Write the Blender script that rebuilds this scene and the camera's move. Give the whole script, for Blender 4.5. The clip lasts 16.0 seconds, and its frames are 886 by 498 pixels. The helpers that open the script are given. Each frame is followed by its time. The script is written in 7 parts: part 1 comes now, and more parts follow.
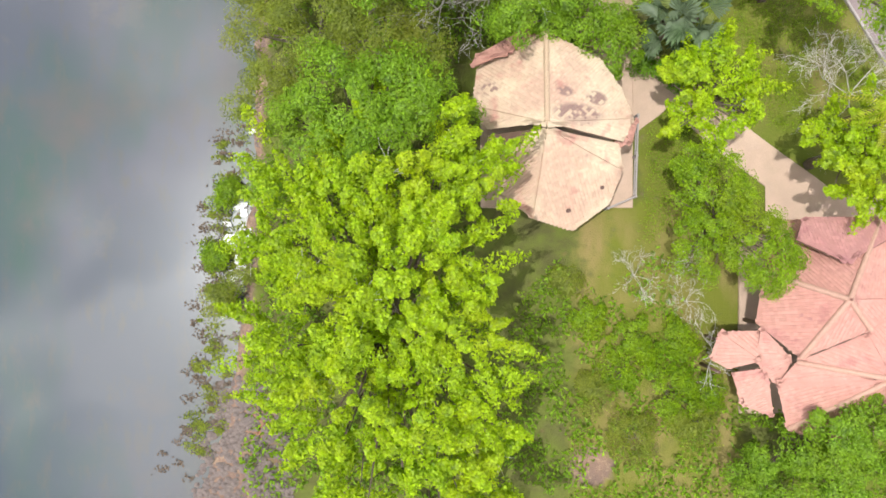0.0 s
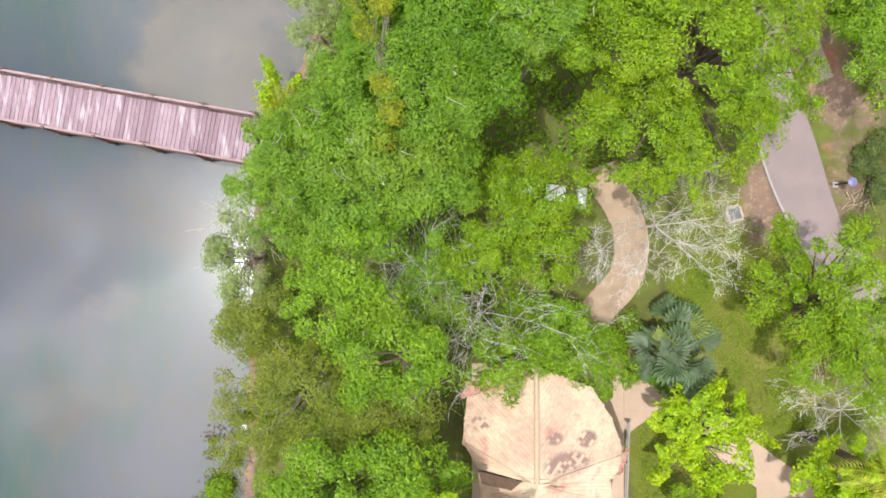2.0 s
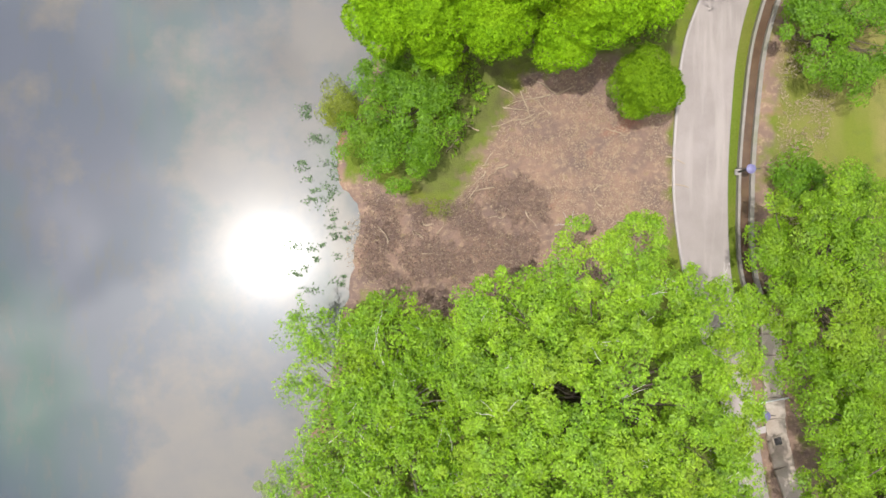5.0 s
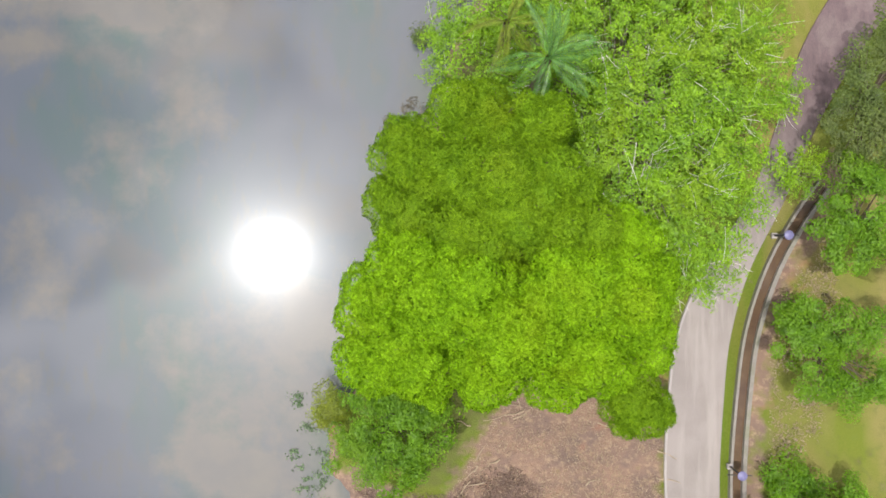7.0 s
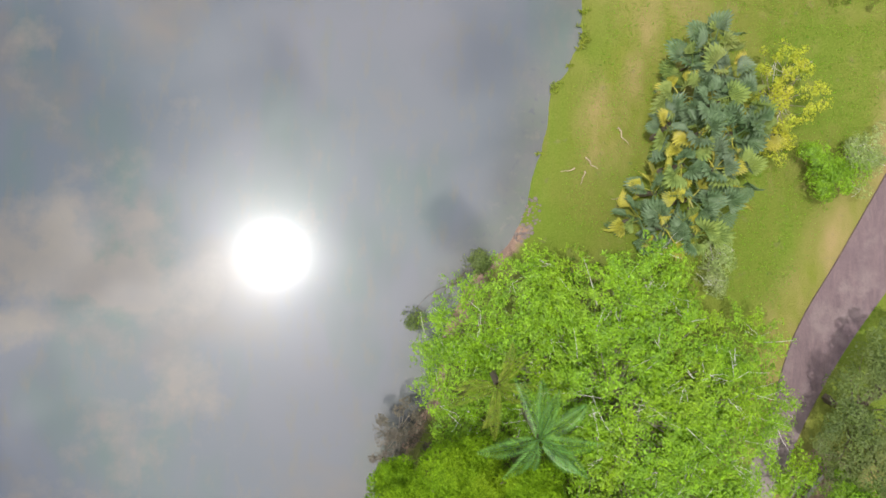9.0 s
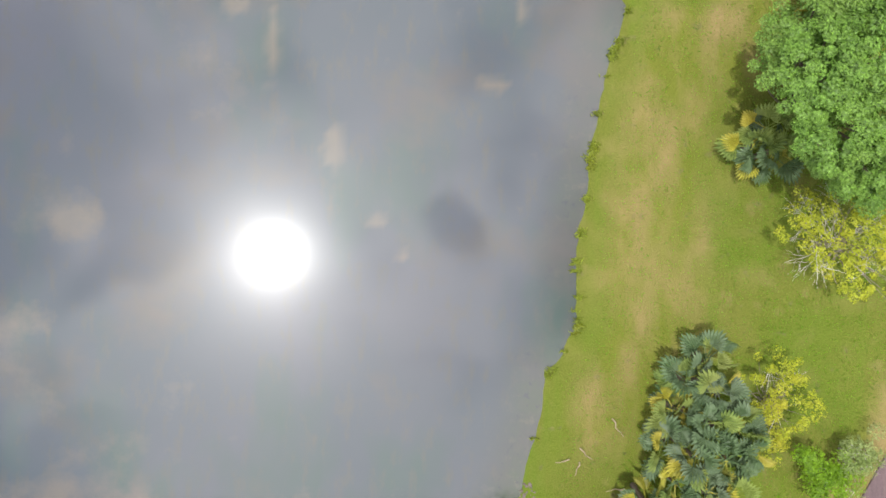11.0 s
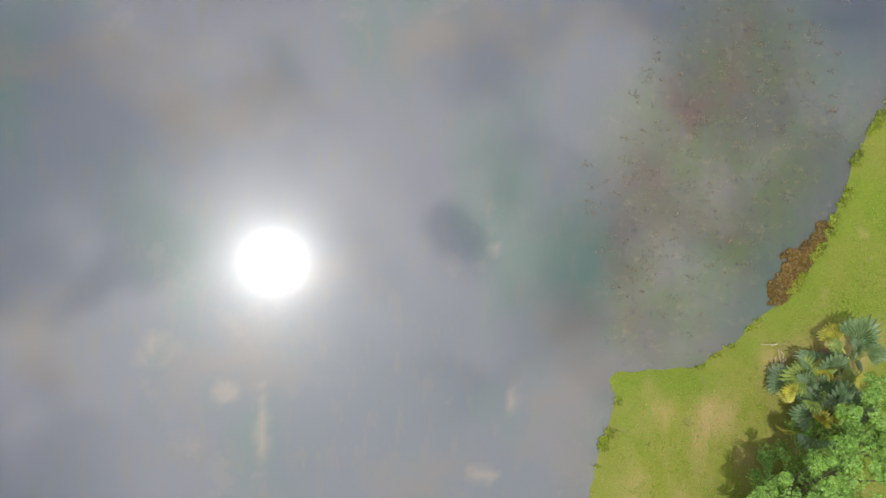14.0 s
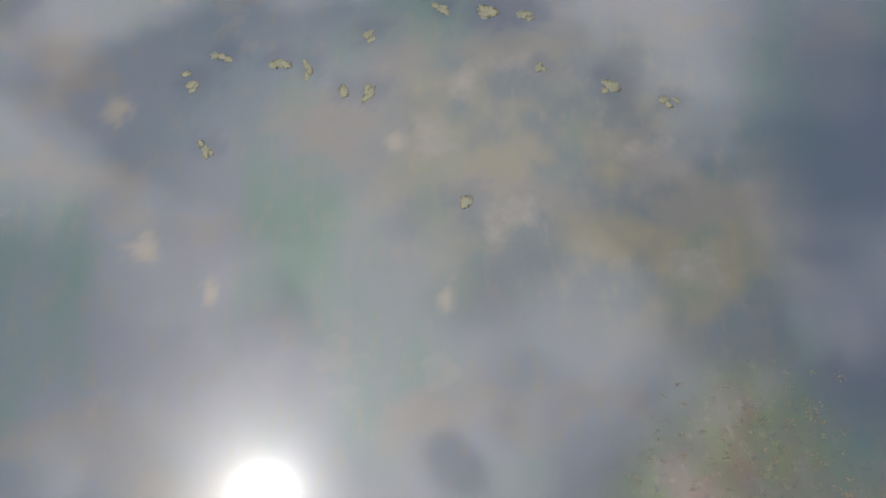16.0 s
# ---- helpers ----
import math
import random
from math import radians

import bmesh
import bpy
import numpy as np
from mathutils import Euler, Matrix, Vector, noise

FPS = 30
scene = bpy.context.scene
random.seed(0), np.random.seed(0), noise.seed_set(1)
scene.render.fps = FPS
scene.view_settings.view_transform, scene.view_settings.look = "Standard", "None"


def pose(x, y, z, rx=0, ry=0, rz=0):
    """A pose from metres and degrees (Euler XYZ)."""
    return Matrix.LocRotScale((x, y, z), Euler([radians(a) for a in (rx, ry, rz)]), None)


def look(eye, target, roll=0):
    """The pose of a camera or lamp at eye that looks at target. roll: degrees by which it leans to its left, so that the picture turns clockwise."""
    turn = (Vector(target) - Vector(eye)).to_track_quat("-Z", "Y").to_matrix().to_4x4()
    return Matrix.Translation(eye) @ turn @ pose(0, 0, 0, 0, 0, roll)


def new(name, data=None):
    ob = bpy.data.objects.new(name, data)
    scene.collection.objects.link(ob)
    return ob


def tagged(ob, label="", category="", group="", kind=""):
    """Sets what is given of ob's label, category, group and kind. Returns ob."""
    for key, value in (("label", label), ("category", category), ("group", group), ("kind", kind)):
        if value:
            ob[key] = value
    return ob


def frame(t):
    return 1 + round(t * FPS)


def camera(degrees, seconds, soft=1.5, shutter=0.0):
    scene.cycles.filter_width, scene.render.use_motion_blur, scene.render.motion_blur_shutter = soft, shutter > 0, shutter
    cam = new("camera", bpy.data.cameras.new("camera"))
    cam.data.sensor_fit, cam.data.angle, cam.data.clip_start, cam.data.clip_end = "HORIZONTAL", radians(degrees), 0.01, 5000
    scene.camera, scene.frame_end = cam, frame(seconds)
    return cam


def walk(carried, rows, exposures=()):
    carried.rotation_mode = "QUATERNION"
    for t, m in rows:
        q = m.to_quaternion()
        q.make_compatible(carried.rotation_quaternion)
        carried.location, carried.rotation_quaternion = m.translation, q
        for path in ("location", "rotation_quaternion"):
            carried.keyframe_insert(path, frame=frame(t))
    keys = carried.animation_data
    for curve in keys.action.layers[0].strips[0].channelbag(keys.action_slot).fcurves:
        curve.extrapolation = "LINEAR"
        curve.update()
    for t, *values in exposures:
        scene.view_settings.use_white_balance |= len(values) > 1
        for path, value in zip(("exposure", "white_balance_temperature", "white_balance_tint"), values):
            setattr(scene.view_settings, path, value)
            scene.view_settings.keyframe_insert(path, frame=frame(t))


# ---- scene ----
cam = camera(65.5, 16.0, 1.7)
PATH = [
    (0.0, 0.00, 0.00, 0.00),
    (0.5, 0.10, 3.19, 0.00),
    (1.0, 0.21, 6.41, 0.00),
    (1.5, 0.29, 9.61, 0.00),
    (2.0, 0.37, 12.86, 0.00),
    (2.5, 0.48, 16.13, 0.00),
    (3.0, 0.60, 19.42, 0.00),
    (3.5, 0.72, 22.72, 0.00),
    (4.0, 0.84, 25.97, 0.00),
    (4.5, 0.92, 29.14, 0.00),
    (5.0, 1.01, 32.32, 0.00),
    (5.5, 1.09, 35.49, 0.00),
    (6.0, 1.18, 38.65, 0.00),
    (6.5, 1.27, 41.78, 0.00),
    (7.0, 1.36, 44.88, 0.00),
    (7.5, 1.44, 47.94, 0.00),
    (8.0, 1.52, 51.00, 0.00),
    (8.5, 1.59, 54.03, 0.00),
    (9.0, 1.66, 57.08, 0.00),
    (9.5, 1.72, 60.19, 0.00),
    (10.0, 1.78, 63.30, 0.00),
    (10.5, 1.84, 66.39, 0.00),
    (11.0, 1.90, 69.47, 0.00),
    (11.5, 1.97, 72.54, 0.00),
    (12.0, 2.04, 75.52, 0.00),
    (12.5, 2.11, 78.36, 0.00),
    (13.0, 2.19, 81.06, 0.00),
    (13.5, 2.27, 83.58, 0.00),
    (14.0, 2.36, 86.06, 0.66),
    (14.5, 2.45, 88.10, 3.29),
    (15.0, 2.54, 89.80, 6.73),
    (15.5, 2.63, 91.26, 13.18),
    (16.0, 2.72, 92.61, 19.38),
]
EXPOSURE = [(0, 0.08), (0.8, 0.17), (4.5, 0.2), (7.0, 0.07), (9.0, 0.03), (12.0, -0.05), (16.0, -0.1)]
walk(cam, [(t, pose(x, y, 30, tilt)) for t, x, y, tilt in PATH], EXPOSURE)

# ---------------------------------------------------------------- world, sun, exposure
SUN_WAY = Vector((-0.246, -0.007, 1.0)).normalized()          # towards the sun, as its glint on the lake gives it
world = bpy.data.worlds.new("sky")
scene.world = world
world.use_nodes = True
wn, wl = world.node_tree.nodes, world.node_tree.links
wn.clear()
sky = wn.new("ShaderNodeTexSky")
sky.sky_type, sky.sun_disc = "NISHITA", False
sky.sun_elevation, sky.sun_rotation = math.asin(SUN_WAY.z), radians(270)
sky.dust_density = 0.6
w_out, w_bg = wn.new("ShaderNodeOutputWorld"), wn.new("ShaderNodeBackground")
w_tex, w_sep = wn.new("ShaderNodeTexCoord"), wn.new("ShaderNodeSeparateXYZ")
w_top, w_flat = wn.new("ShaderNodeMath"), wn.new("ShaderNodeVectorMath")
w_top.operation, w_top.inputs[1].default_value = "MAXIMUM", 0.08
w_flat.operation = "DIVIDE"
w_noise, w_ramp, w_mix = wn.new("ShaderNodeTexNoise"), wn.new("ShaderNodeValToRGB"), wn.new("ShaderNodeMix")
w_com = wn.new("ShaderNodeCombineXYZ")
wl.new(w_tex.outputs["Generated"], w_sep.inputs[0])
wl.new(w_sep.outputs["Z"], w_top.inputs[0])
for k in "XYZ":
    wl.new(w_top.outputs[0], w_com.inputs[k])
wl.new(w_tex.outputs["Generated"], w_flat.inputs[0])
wl.new(w_com.outputs[0], w_flat.inputs[1])
wl.new(w_flat.outputs[0], w_noise.inputs["Vector"])
w_noise.inputs["Scale"].default_value, w_noise.inputs["Detail"].default_value = 3.4, 5.0
w_noise.inputs["Roughness"].default_value = 0.48
w_ramp.color_ramp.elements[0].position, w_ramp.color_ramp.elements[1].position = 0.44, 0.60
w_mix.data_type = "RGBA"
wl.new(w_noise.outputs["Fac"], w_ramp.inputs["Fac"])


def sky_gap(cover, at, half, turn, depth):
    """An uneven gap in the cloud cover round a direction, as x / z and y / z, or with a depth below 0 a bank of cloud: the cover that results."""
    mp, warp, add, ln, fade, keep = (wn.new(k) for k in ("ShaderNodeMapping", "ShaderNodeTexNoise", "ShaderNodeVectorMath", "ShaderNodeVectorMath", "ShaderNodeMapRange", "ShaderNodeMath"))
    warp.inputs["Scale"].default_value, warp.inputs["Detail"].default_value = 7.0, 4.0
    add.operation, ln.operation, keep.operation = "MULTIPLY_ADD", "LENGTH", "MULTIPLY" if depth > 0 else "MAXIMUM"
    wl.new(w_flat.outputs[0], warp.inputs["Vector"])
    wl.new(warp.outputs["Color"], add.inputs[0])
    add.inputs[1].default_value = (0.12, 0.12, 0)
    wl.new(w_flat.outputs[0], add.inputs[2])
    mp.vector_type = "TEXTURE"
    mp.inputs["Location"].default_value = (at[0] + 0.06, at[1] + 0.06, 0)
    mp.inputs["Rotation"].default_value = (0, 0, radians(turn))
    mp.inputs["Scale"].default_value = (half[0], half[1], 1e6)
    wl.new(add.outputs[0], mp.inputs["Vector"])
    wl.new(mp.outputs[0], ln.inputs[0])
    fade.interpolation_type = "SMOOTHERSTEP"
    for k, v in (("From Min", 0.35), ("From Max", 1.25), ("To Min", 1 - depth if depth > 0 else -depth), ("To Max", 1.0 if depth > 0 else 0.0)):
        fade.inputs[k].default_value = v
    wl.new(ln.outputs["Value"], fade.inputs["Value"])
    wl.new(cover, keep.inputs[0])
    wl.new(fade.outputs["Result"], keep.inputs[1])
    return keep.outputs[0]


w_cover = w_ramp.outputs["Color"]
w_cover = sky_gap(w_cover, (-0.22, -0.27), (0.40, 0.24), 0, -1.0)
w_cover = sky_gap(w_cover, (-0.08, 0.52), (0.42, 0.30), 0, -0.75)
for gap in (((-0.66, 0.22), (0.23, 0.24), 12, 1.0), ((-0.45, -0.015), (0.15, 0.045), 32, 1.0), ((0.015, 0.035), (0.055, 0.05), -30, 0.9), ((0.75, 0.36), (0.30, 0.26), 0, 0.35),
            ((0.68, 0.80), (0.24, 0.42), 0, 0.8)):
    w_cover = sky_gap(w_cover, *gap)
wl.new(w_cover, w_mix.inputs["Factor"])
wl.new(sky.outputs["Color"], w_mix.inputs["A"])
w_mix.inputs["B"].default_value = (23.6, 22.5, 22.4, 1)          # sunlit cloud, in the sky texture's own units
wl.new(w_mix.outputs["Result"], w_bg.inputs["Color"])
w_bg.inputs["Strength"].default_value = 0.10
wl.new(w_bg.outputs[0], w_out.inputs["Surface"])

sun_data = bpy.data.lights.new("sun", "SUN")
sun_data.energy, sun_data.angle, sun_data.color = 3.6, radians(0.6), (1.0, 0.98, 0.95)
sun = new("sun", sun_data)
sun.matrix_world = look(SUN_WAY * 200, (0, 0, 0))


# ---------------------------------------------------------------- materials
def mat(name, rough=0.8, metal=0.0):
    m = bpy.data.materials.new(name)
    m.use_nodes = True
    b = m.node_tree.nodes["Principled BSDF"]
    b.inputs["Roughness"].default_value, b.inputs["Metallic"].default_value = rough, metal
    return m, m.node_tree.nodes, m.node_tree.links, b


def node(nodes, kind, **values):
    n = nodes.new(kind)
    for k, v in values.items():
        n.inputs[k].default_value = v
    return n


def blend(nodes, links, fac, a, b, mode="MIX"):
    """A colour mix; each of fac, a and b is a socket or a value."""
    n = nodes.new("ShaderNodeMix")
    n.data_type, n.blend_type = "RGBA", mode
    for key, v in (("Factor", fac), ("A", a), ("B", b)):
        if isinstance(v, bpy.types.NodeSocket):
            links.new(v, n.inputs[key])
        elif key == "Factor":
            n.inputs[key].default_value = v
        else:
            n.inputs[key].default_value = (*v, 1)
    return n.outputs["Result"]


def place(nodes):
    return nodes.new("ShaderNodeNewGeometry").outputs["Position"]


def noise_of(nodes, links, scale, detail=4.0, lo=0.35, hi=0.65, at=None, stretch=None, rough=0.55):
    n = node(nodes, "ShaderNodeTexNoise", Scale=scale, Detail=detail, Roughness=rough)
    src = at or place(nodes)
    if stretch:
        mp = nodes.new("ShaderNodeMapping")
        mp.inputs["Scale"].default_value = stretch[:3]
        mp.inputs["Rotation"].default_value = (0, 0, radians(stretch[3]) if len(stretch) > 3 else 0)
        links.new(src, mp.inputs["Vector"])
        src = mp.outputs["Vector"]
    links.new(src, n.inputs["Vector"])
    r = nodes.new("ShaderNodeMapRange")
    r.inputs["From Min"].default_value, r.inputs["From Max"].default_value = lo, hi
    links.new(n.outputs["Fac"], r.inputs["Value"])
    return r.outputs["Result"]


def bump(nodes, links, bsdf, height, strength=0.3, distance=0.02):
    n = nodes.new("ShaderNodeBump")
    n.inputs["Strength"].default_value, n.inputs["Distance"].default_value = strength, distance
    links.new(height, n.inputs["Height"])
    links.new(n.outputs["Normal"], bsdf.inputs["Normal"])


def plain(name, base, second, scale=3.0, fine=40.0, rough=0.85, relief=0.3, third=None, metal=0.0, stretch=None):
    """A weathered surface: two tones in large stains, fine grain, relief."""
    m, n, l, b = mat(name, rough, metal)
    c = blend(n, l, noise_of(n, l, scale, stretch=stretch), base, second)
    if third:
        c = blend(n, l, noise_of(n, l, scale * 0.35, lo=0.5, hi=0.7), c, third)
    grain = noise_of(n, l, fine, 3.0, 0.3, 0.7, stretch=stretch)
    c = blend(n, l, 0.35, c, blend(n, l, grain, tuple(v * 0.55 for v in base), tuple(min(1, v * 1.3) for v in base)))
    l.new(c, b.inputs["Base Color"])
    bump(n, l, b, grain, relief)
    return m


def leaf_mat(name, base, second, gloss=0.5, shine=0.35, through_light=0.42, spread=1.0, grain=0.0):
    """Leaves: each leaf its own tone, sprays and whole limbs vary, and light comes through."""
    m, n, l, b = mat(name, gloss)
    b.inputs["Specular IOR Level"].default_value = shine
    isl = n.new("ShaderNodeNewGeometry").outputs["Random Per Island"]
    c = blend(n, l, noise_of(n, l, 0.9, 3.0), base, second)
    c = blend(n, l, noise_of(n, l, 4.5, 2.0, 0.45, 0.8), c, tuple(v * 1.35 for v in base))
    c = blend(n, l, noise_of(n, l, 0.42, 2.0, 0.52, 0.70), c, (base[0] * 1.10, base[1] * 1.0, base[2] * 1.2))
    if spread > 0.75:
        c = blend(n, l, noise_of(n, l, 1.6, 3.0, 0.56, 0.72), c, tuple(v * 0.66 for v in second))
    dark = blend(n, l, isl, (1 - 0.22 * spread,) * 3, (1 + 0.2 * spread, 1 + 0.18 * spread, 1 + 0.1 * spread))
    c = blend(n, l, 1.0, c, dark, "MULTIPLY")
    if grain:
        c = blend(n, l, grain, c, blend(n, l, noise_of(n, l, 24, 3, 0.36, 0.64), (0.5, 0.5, 0.5), (1.5, 1.45, 1.3)), "MULTIPLY")
    l.new(c, b.inputs["Base Color"])
    t = n.new("ShaderNodeBsdfTranslucent")
    l.new(blend(n, l, 1.0, c, (1.2, 1.25, 0.6), "MULTIPLY"), t.inputs["Color"])
    s = n.new("ShaderNodeMixShader")
    s.inputs[0].default_value = through_light
    l.new(b.outputs[0], s.inputs[1])
    l.new(t.outputs[0], s.inputs[2])
    l.new(s.outputs[0], n["Material Output"].inputs["Surface"])
    return m


LEAF = {
    "lime": leaf_mat("leaf_lime", (0.35, 0.49, 0.006), (0.245, 0.395, 0.006), spread=1.6),
    "green": leaf_mat("leaf_green", (0.21, 0.355, 0.016), (0.15, 0.285, 0.014), spread=1.6),
    "deep": leaf_mat("leaf_deep", (0.15, 0.29, 0.012), (0.11, 0.24, 0.010)),
    "olive": leaf_mat("leaf_olive", (0.22, 0.27, 0.025), (0.17, 0.22, 0.03)),
    "moss": leaf_mat("leaf_moss", (0.215, 0.335, 0.006), (0.155, 0.28, 0.006), spread=1.6),
    "dusty": leaf_mat("leaf_dusty", (0.19, 0.325, 0.022), (0.132, 0.26, 0.018)),
    "light": leaf_mat("leaf_light", (0.225, 0.375, 0.016), (0.155, 0.30, 0.018), spread=1.6, through_light=0.3),
    "dome": leaf_mat("leaf_dome", (0.185, 0.345, 0.005), (0.148, 0.30, 0.005), through_light=0.2, spread=0.75, grain=0.8, gloss=0.7, shine=0.15),
    "dome_fine": leaf_mat("leaf_dome_fine", (0.142, 0.255, 0.006), (0.112, 0.222, 0.006), through_light=0.2, spread=0.7, grain=0.8, gloss=0.7, shine=0.15),
    "feather": leaf_mat("leaf_feather", (0.205, 0.362, 0.011), (0.13, 0.268, 0.015), spread=1.6, through_light=0.28),
    "cool": leaf_mat("leaf_cool", (0.165, 0.305, 0.052), (0.125, 0.25, 0.042), spread=1.2, through_light=0.25, grain=0.8),
    "grey": leaf_mat("leaf_grey", (0.30, 0.37, 0.15), (0.22, 0.30, 0.08)),
    "yellow": leaf_mat("leaf_yellow", (0.44, 0.46, 0.04), (0.32, 0.38, 0.03)),
    "flower": leaf_mat("leaf_flower", (0.30, 0.315, 0.012), (0.20, 0.27, 0.010)),
    "dim": leaf_mat("leaf_dim", (0.135, 0.185, 0.045), (0.10, 0.15, 0.04)),
    "brown": leaf_mat("leaf_brown", (0.11, 0.068, 0.010), (0.075, 0.052, 0.010), through_light=0.1),
    "drab": leaf_mat("leaf_drab", (0.115, 0.098, 0.068), (0.085, 0.078, 0.056), through_light=0.1),
    "frond": leaf_mat("leaf_frond", (0.115, 0.255, 0.05), (0.075, 0.19, 0.04), 0.4, 0.45, 0.25, spread=1.6),
    "fan": leaf_mat("leaf_fan", (0.12, 0.18, 0.095), (0.065, 0.12, 0.045), 0.5, 0.3, 0.2, spread=1.6),
    "fan_mid": leaf_mat("leaf_fan_mid", (0.21, 0.27, 0.07), (0.14, 0.21, 0.06), 0.6, 0.15, 0.25),
    "fan_old": leaf_mat("leaf_fan_old", (0.36, 0.34, 0.045), (0.26, 0.27, 0.05), 0.5, 0.4, 0.2),
}
BARK = plain("bark", (0.16, 0.12, 0.085), (0.09, 0.07, 0.05), 6, 50, 0.9, 0.6)
PALE_BARK = plain("pale_bark", (0.62, 0.58, 0.52), (0.48, 0.44, 0.39), 5, 60, 0.85, 0.4)
def tile_mat(name, base, bleached, flushed, mossy, stains=()):
    """Clay tiles: bleached and flushed drifts over the roof, each tile its own tone, dark moss on some courses."""
    m, n, l, b = mat(name, 0.82)
    c = blend(n, l, noise_of(n, l, 0.55, 4, 0.42, 0.58), base, bleached)
    c = blend(n, l, noise_of(n, l, 1.1, 5, 0.55, 0.7), c, flushed)
    isl = n.new("ShaderNodeNewGeometry").outputs["Random Per Island"]
    c = blend(n, l, 1.0, c, blend(n, l, isl, (0.86, 0.85, 0.84), (1.08, 1.08, 1.08)), "MULTIPLY")
    dark = n.new("ShaderNodeMath")
    dark.operation = "MULTIPLY"
    step = n.new("ShaderNodeMapRange")
    step.inputs["From Min"].default_value, step.inputs["From Max"].default_value = 0.5, 0.75
    l.new(isl, step.inputs["Value"])
    l.new(step.outputs["Result"], dark.inputs[0])
    l.new(noise_of(n, l, 0.7, 3, 0.62, 0.70), dark.inputs[1])
    c = blend(n, l, dark.outputs[0], c, mossy)
    for x, y, wide, tall in stains:                      # patches where dark lichen sits on every other tile
        mp, ln, fade, pick = (n.new(k) for k in ("ShaderNodeMapping", "ShaderNodeVectorMath", "ShaderNodeMapRange", "ShaderNodeMath"))
        mp.vector_type, ln.operation, pick.operation = "TEXTURE", "LENGTH", "MULTIPLY"
        mp.inputs["Location"].default_value, mp.inputs["Scale"].default_value = (x, y, 0), (wide, tall, 1e6)
        l.new(place(n), mp.inputs["Vector"])
        l.new(mp.outputs[0], ln.inputs[0])
        for k, v in (("From Min", 1.15), ("From Max", 0.75)):
            fade.inputs[k].default_value = v
        l.new(ln.outputs["Value"], fade.inputs["Value"])
        l.new(fade.outputs["Result"], pick.inputs[0])
        half = n.new("ShaderNodeMapRange")
        half.inputs["From Min"].default_value, half.inputs["From Max"].default_value = 0.30, 0.38
        l.new(isl, half.inputs["Value"])
        l.new(half.outputs["Result"], pick.inputs[1])
        c = blend(n, l, pick.outputs[0], c, mossy)
    grain = noise_of(n, l, 30, 3, 0.3, 0.7)
    c = blend(n, l, 0.2, c, blend(n, l, grain, tuple(v * 0.6 for v in base), bleached))
    l.new(c, b.inputs["Base Color"])
    bump(n, l, b, grain, 0.2)
    return m


TILE = tile_mat("clay_tile", (0.55, 0.37, 0.275), (0.67, 0.54, 0.385), (0.50, 0.25, 0.20), (0.22, 0.13, 0.12), ((4.95, 4.95, 1.0, 0.45), (4.5, 5.85, 0.35, 0.22), (5.8, 5.7, 0.45, 0.3)))
MID_BARK = plain("mid_bark", (0.27, 0.23, 0.18), (0.19, 0.16, 0.12), 5, 60, 0.9, 0.4)
TILE_RED = tile_mat("red_clay_tile", (0.53, 0.265, 0.215), (0.56, 0.31, 0.25), (0.44, 0.19, 0.17), (0.26, 0.12, 0.12))
TILE_DARK = tile_mat("dark_red_clay_tile", (0.44, 0.21, 0.195), (0.50, 0.26, 0.235), (0.36, 0.15, 0.16), (0.22, 0.10, 0.12))
RIDGE = plain("ridge_mortar", (0.54, 0.40, 0.27), (0.48, 0.34, 0.24), 3, 30, 0.85, 0.3)
RIDGE_RED = plain("red_ridge_mortar", (0.52, 0.32, 0.24), (0.46, 0.27, 0.21), 3, 30, 0.85, 0.3)
ROOF_BOARD = plain("roof_board", (0.15, 0.09, 0.06), (0.10, 0.06, 0.045), 4, 40, 0.85, 0.3)
TIMBER = plain("dark_timber", (0.17, 0.10, 0.08), (0.11, 0.07, 0.055), 5, 60, 0.8, 0.4)
CONCRETE = plain("concrete", (0.38, 0.34, 0.32), (0.30, 0.27, 0.255), 1.2, 60, 0.88, 0.2, (0.42, 0.375, 0.35))
SLAB = plain("drain_slab", (0.42, 0.36, 0.30), (0.33, 0.27, 0.22), 1.5, 40, 0.9, 0.3, (0.27, 0.2, 0.15))
SLATE = plain("weathered_grey", (0.17, 0.175, 0.165), (0.12, 0.13, 0.12), 2.0, 40, 0.9, 0.2)
LITTERED = plain("littered_paving", (0.40, 0.29, 0.20), (0.30, 0.215, 0.15), 1.8, 25, 0.92, 0.3, (0.46, 0.34, 0.25))
PAVING = plain("tan_paving", (0.50, 0.36, 0.27), (0.43, 0.32, 0.24), 1.4, 45, 0.9, 0.2, (0.55, 0.41, 0.32))
WHITE_PAINT = plain("white_paint", (0.60, 0.61, 0.60), (0.45, 0.46, 0.45), 6, 60, 0.5, 0.1)
BLUE_PAINT = plain("blue_paint", (0.17, 0.16, 0.30), (0.13, 0.12, 0.24), 6, 60, 0.45, 0.1)
TABLE_WHITE = plain("worn_white", (0.80, 0.80, 0.79), (0.70, 0.70, 0.69), 6, 60, 0.5, 0.1)
IRON = plain("dark_iron", (0.06, 0.055, 0.055), (0.09, 0.08, 0.075), 8, 80, 0.6, 0.2, metal=0.5)
SCRUB_STEM = plain("dead_scrub", (0.245, 0.165, 0.13), (0.16, 0.11, 0.092), 5, 40, 0.9, 0.3)
STRAW = plain("dry_sticks", (0.44, 0.35, 0.24), (0.30, 0.22, 0.15), 5, 40, 0.9, 0.3)
STONE = plain("bank_stone", (0.20, 0.16, 0.14), (0.11, 0.09, 0.085), 4, 30, 0.9, 0.5)


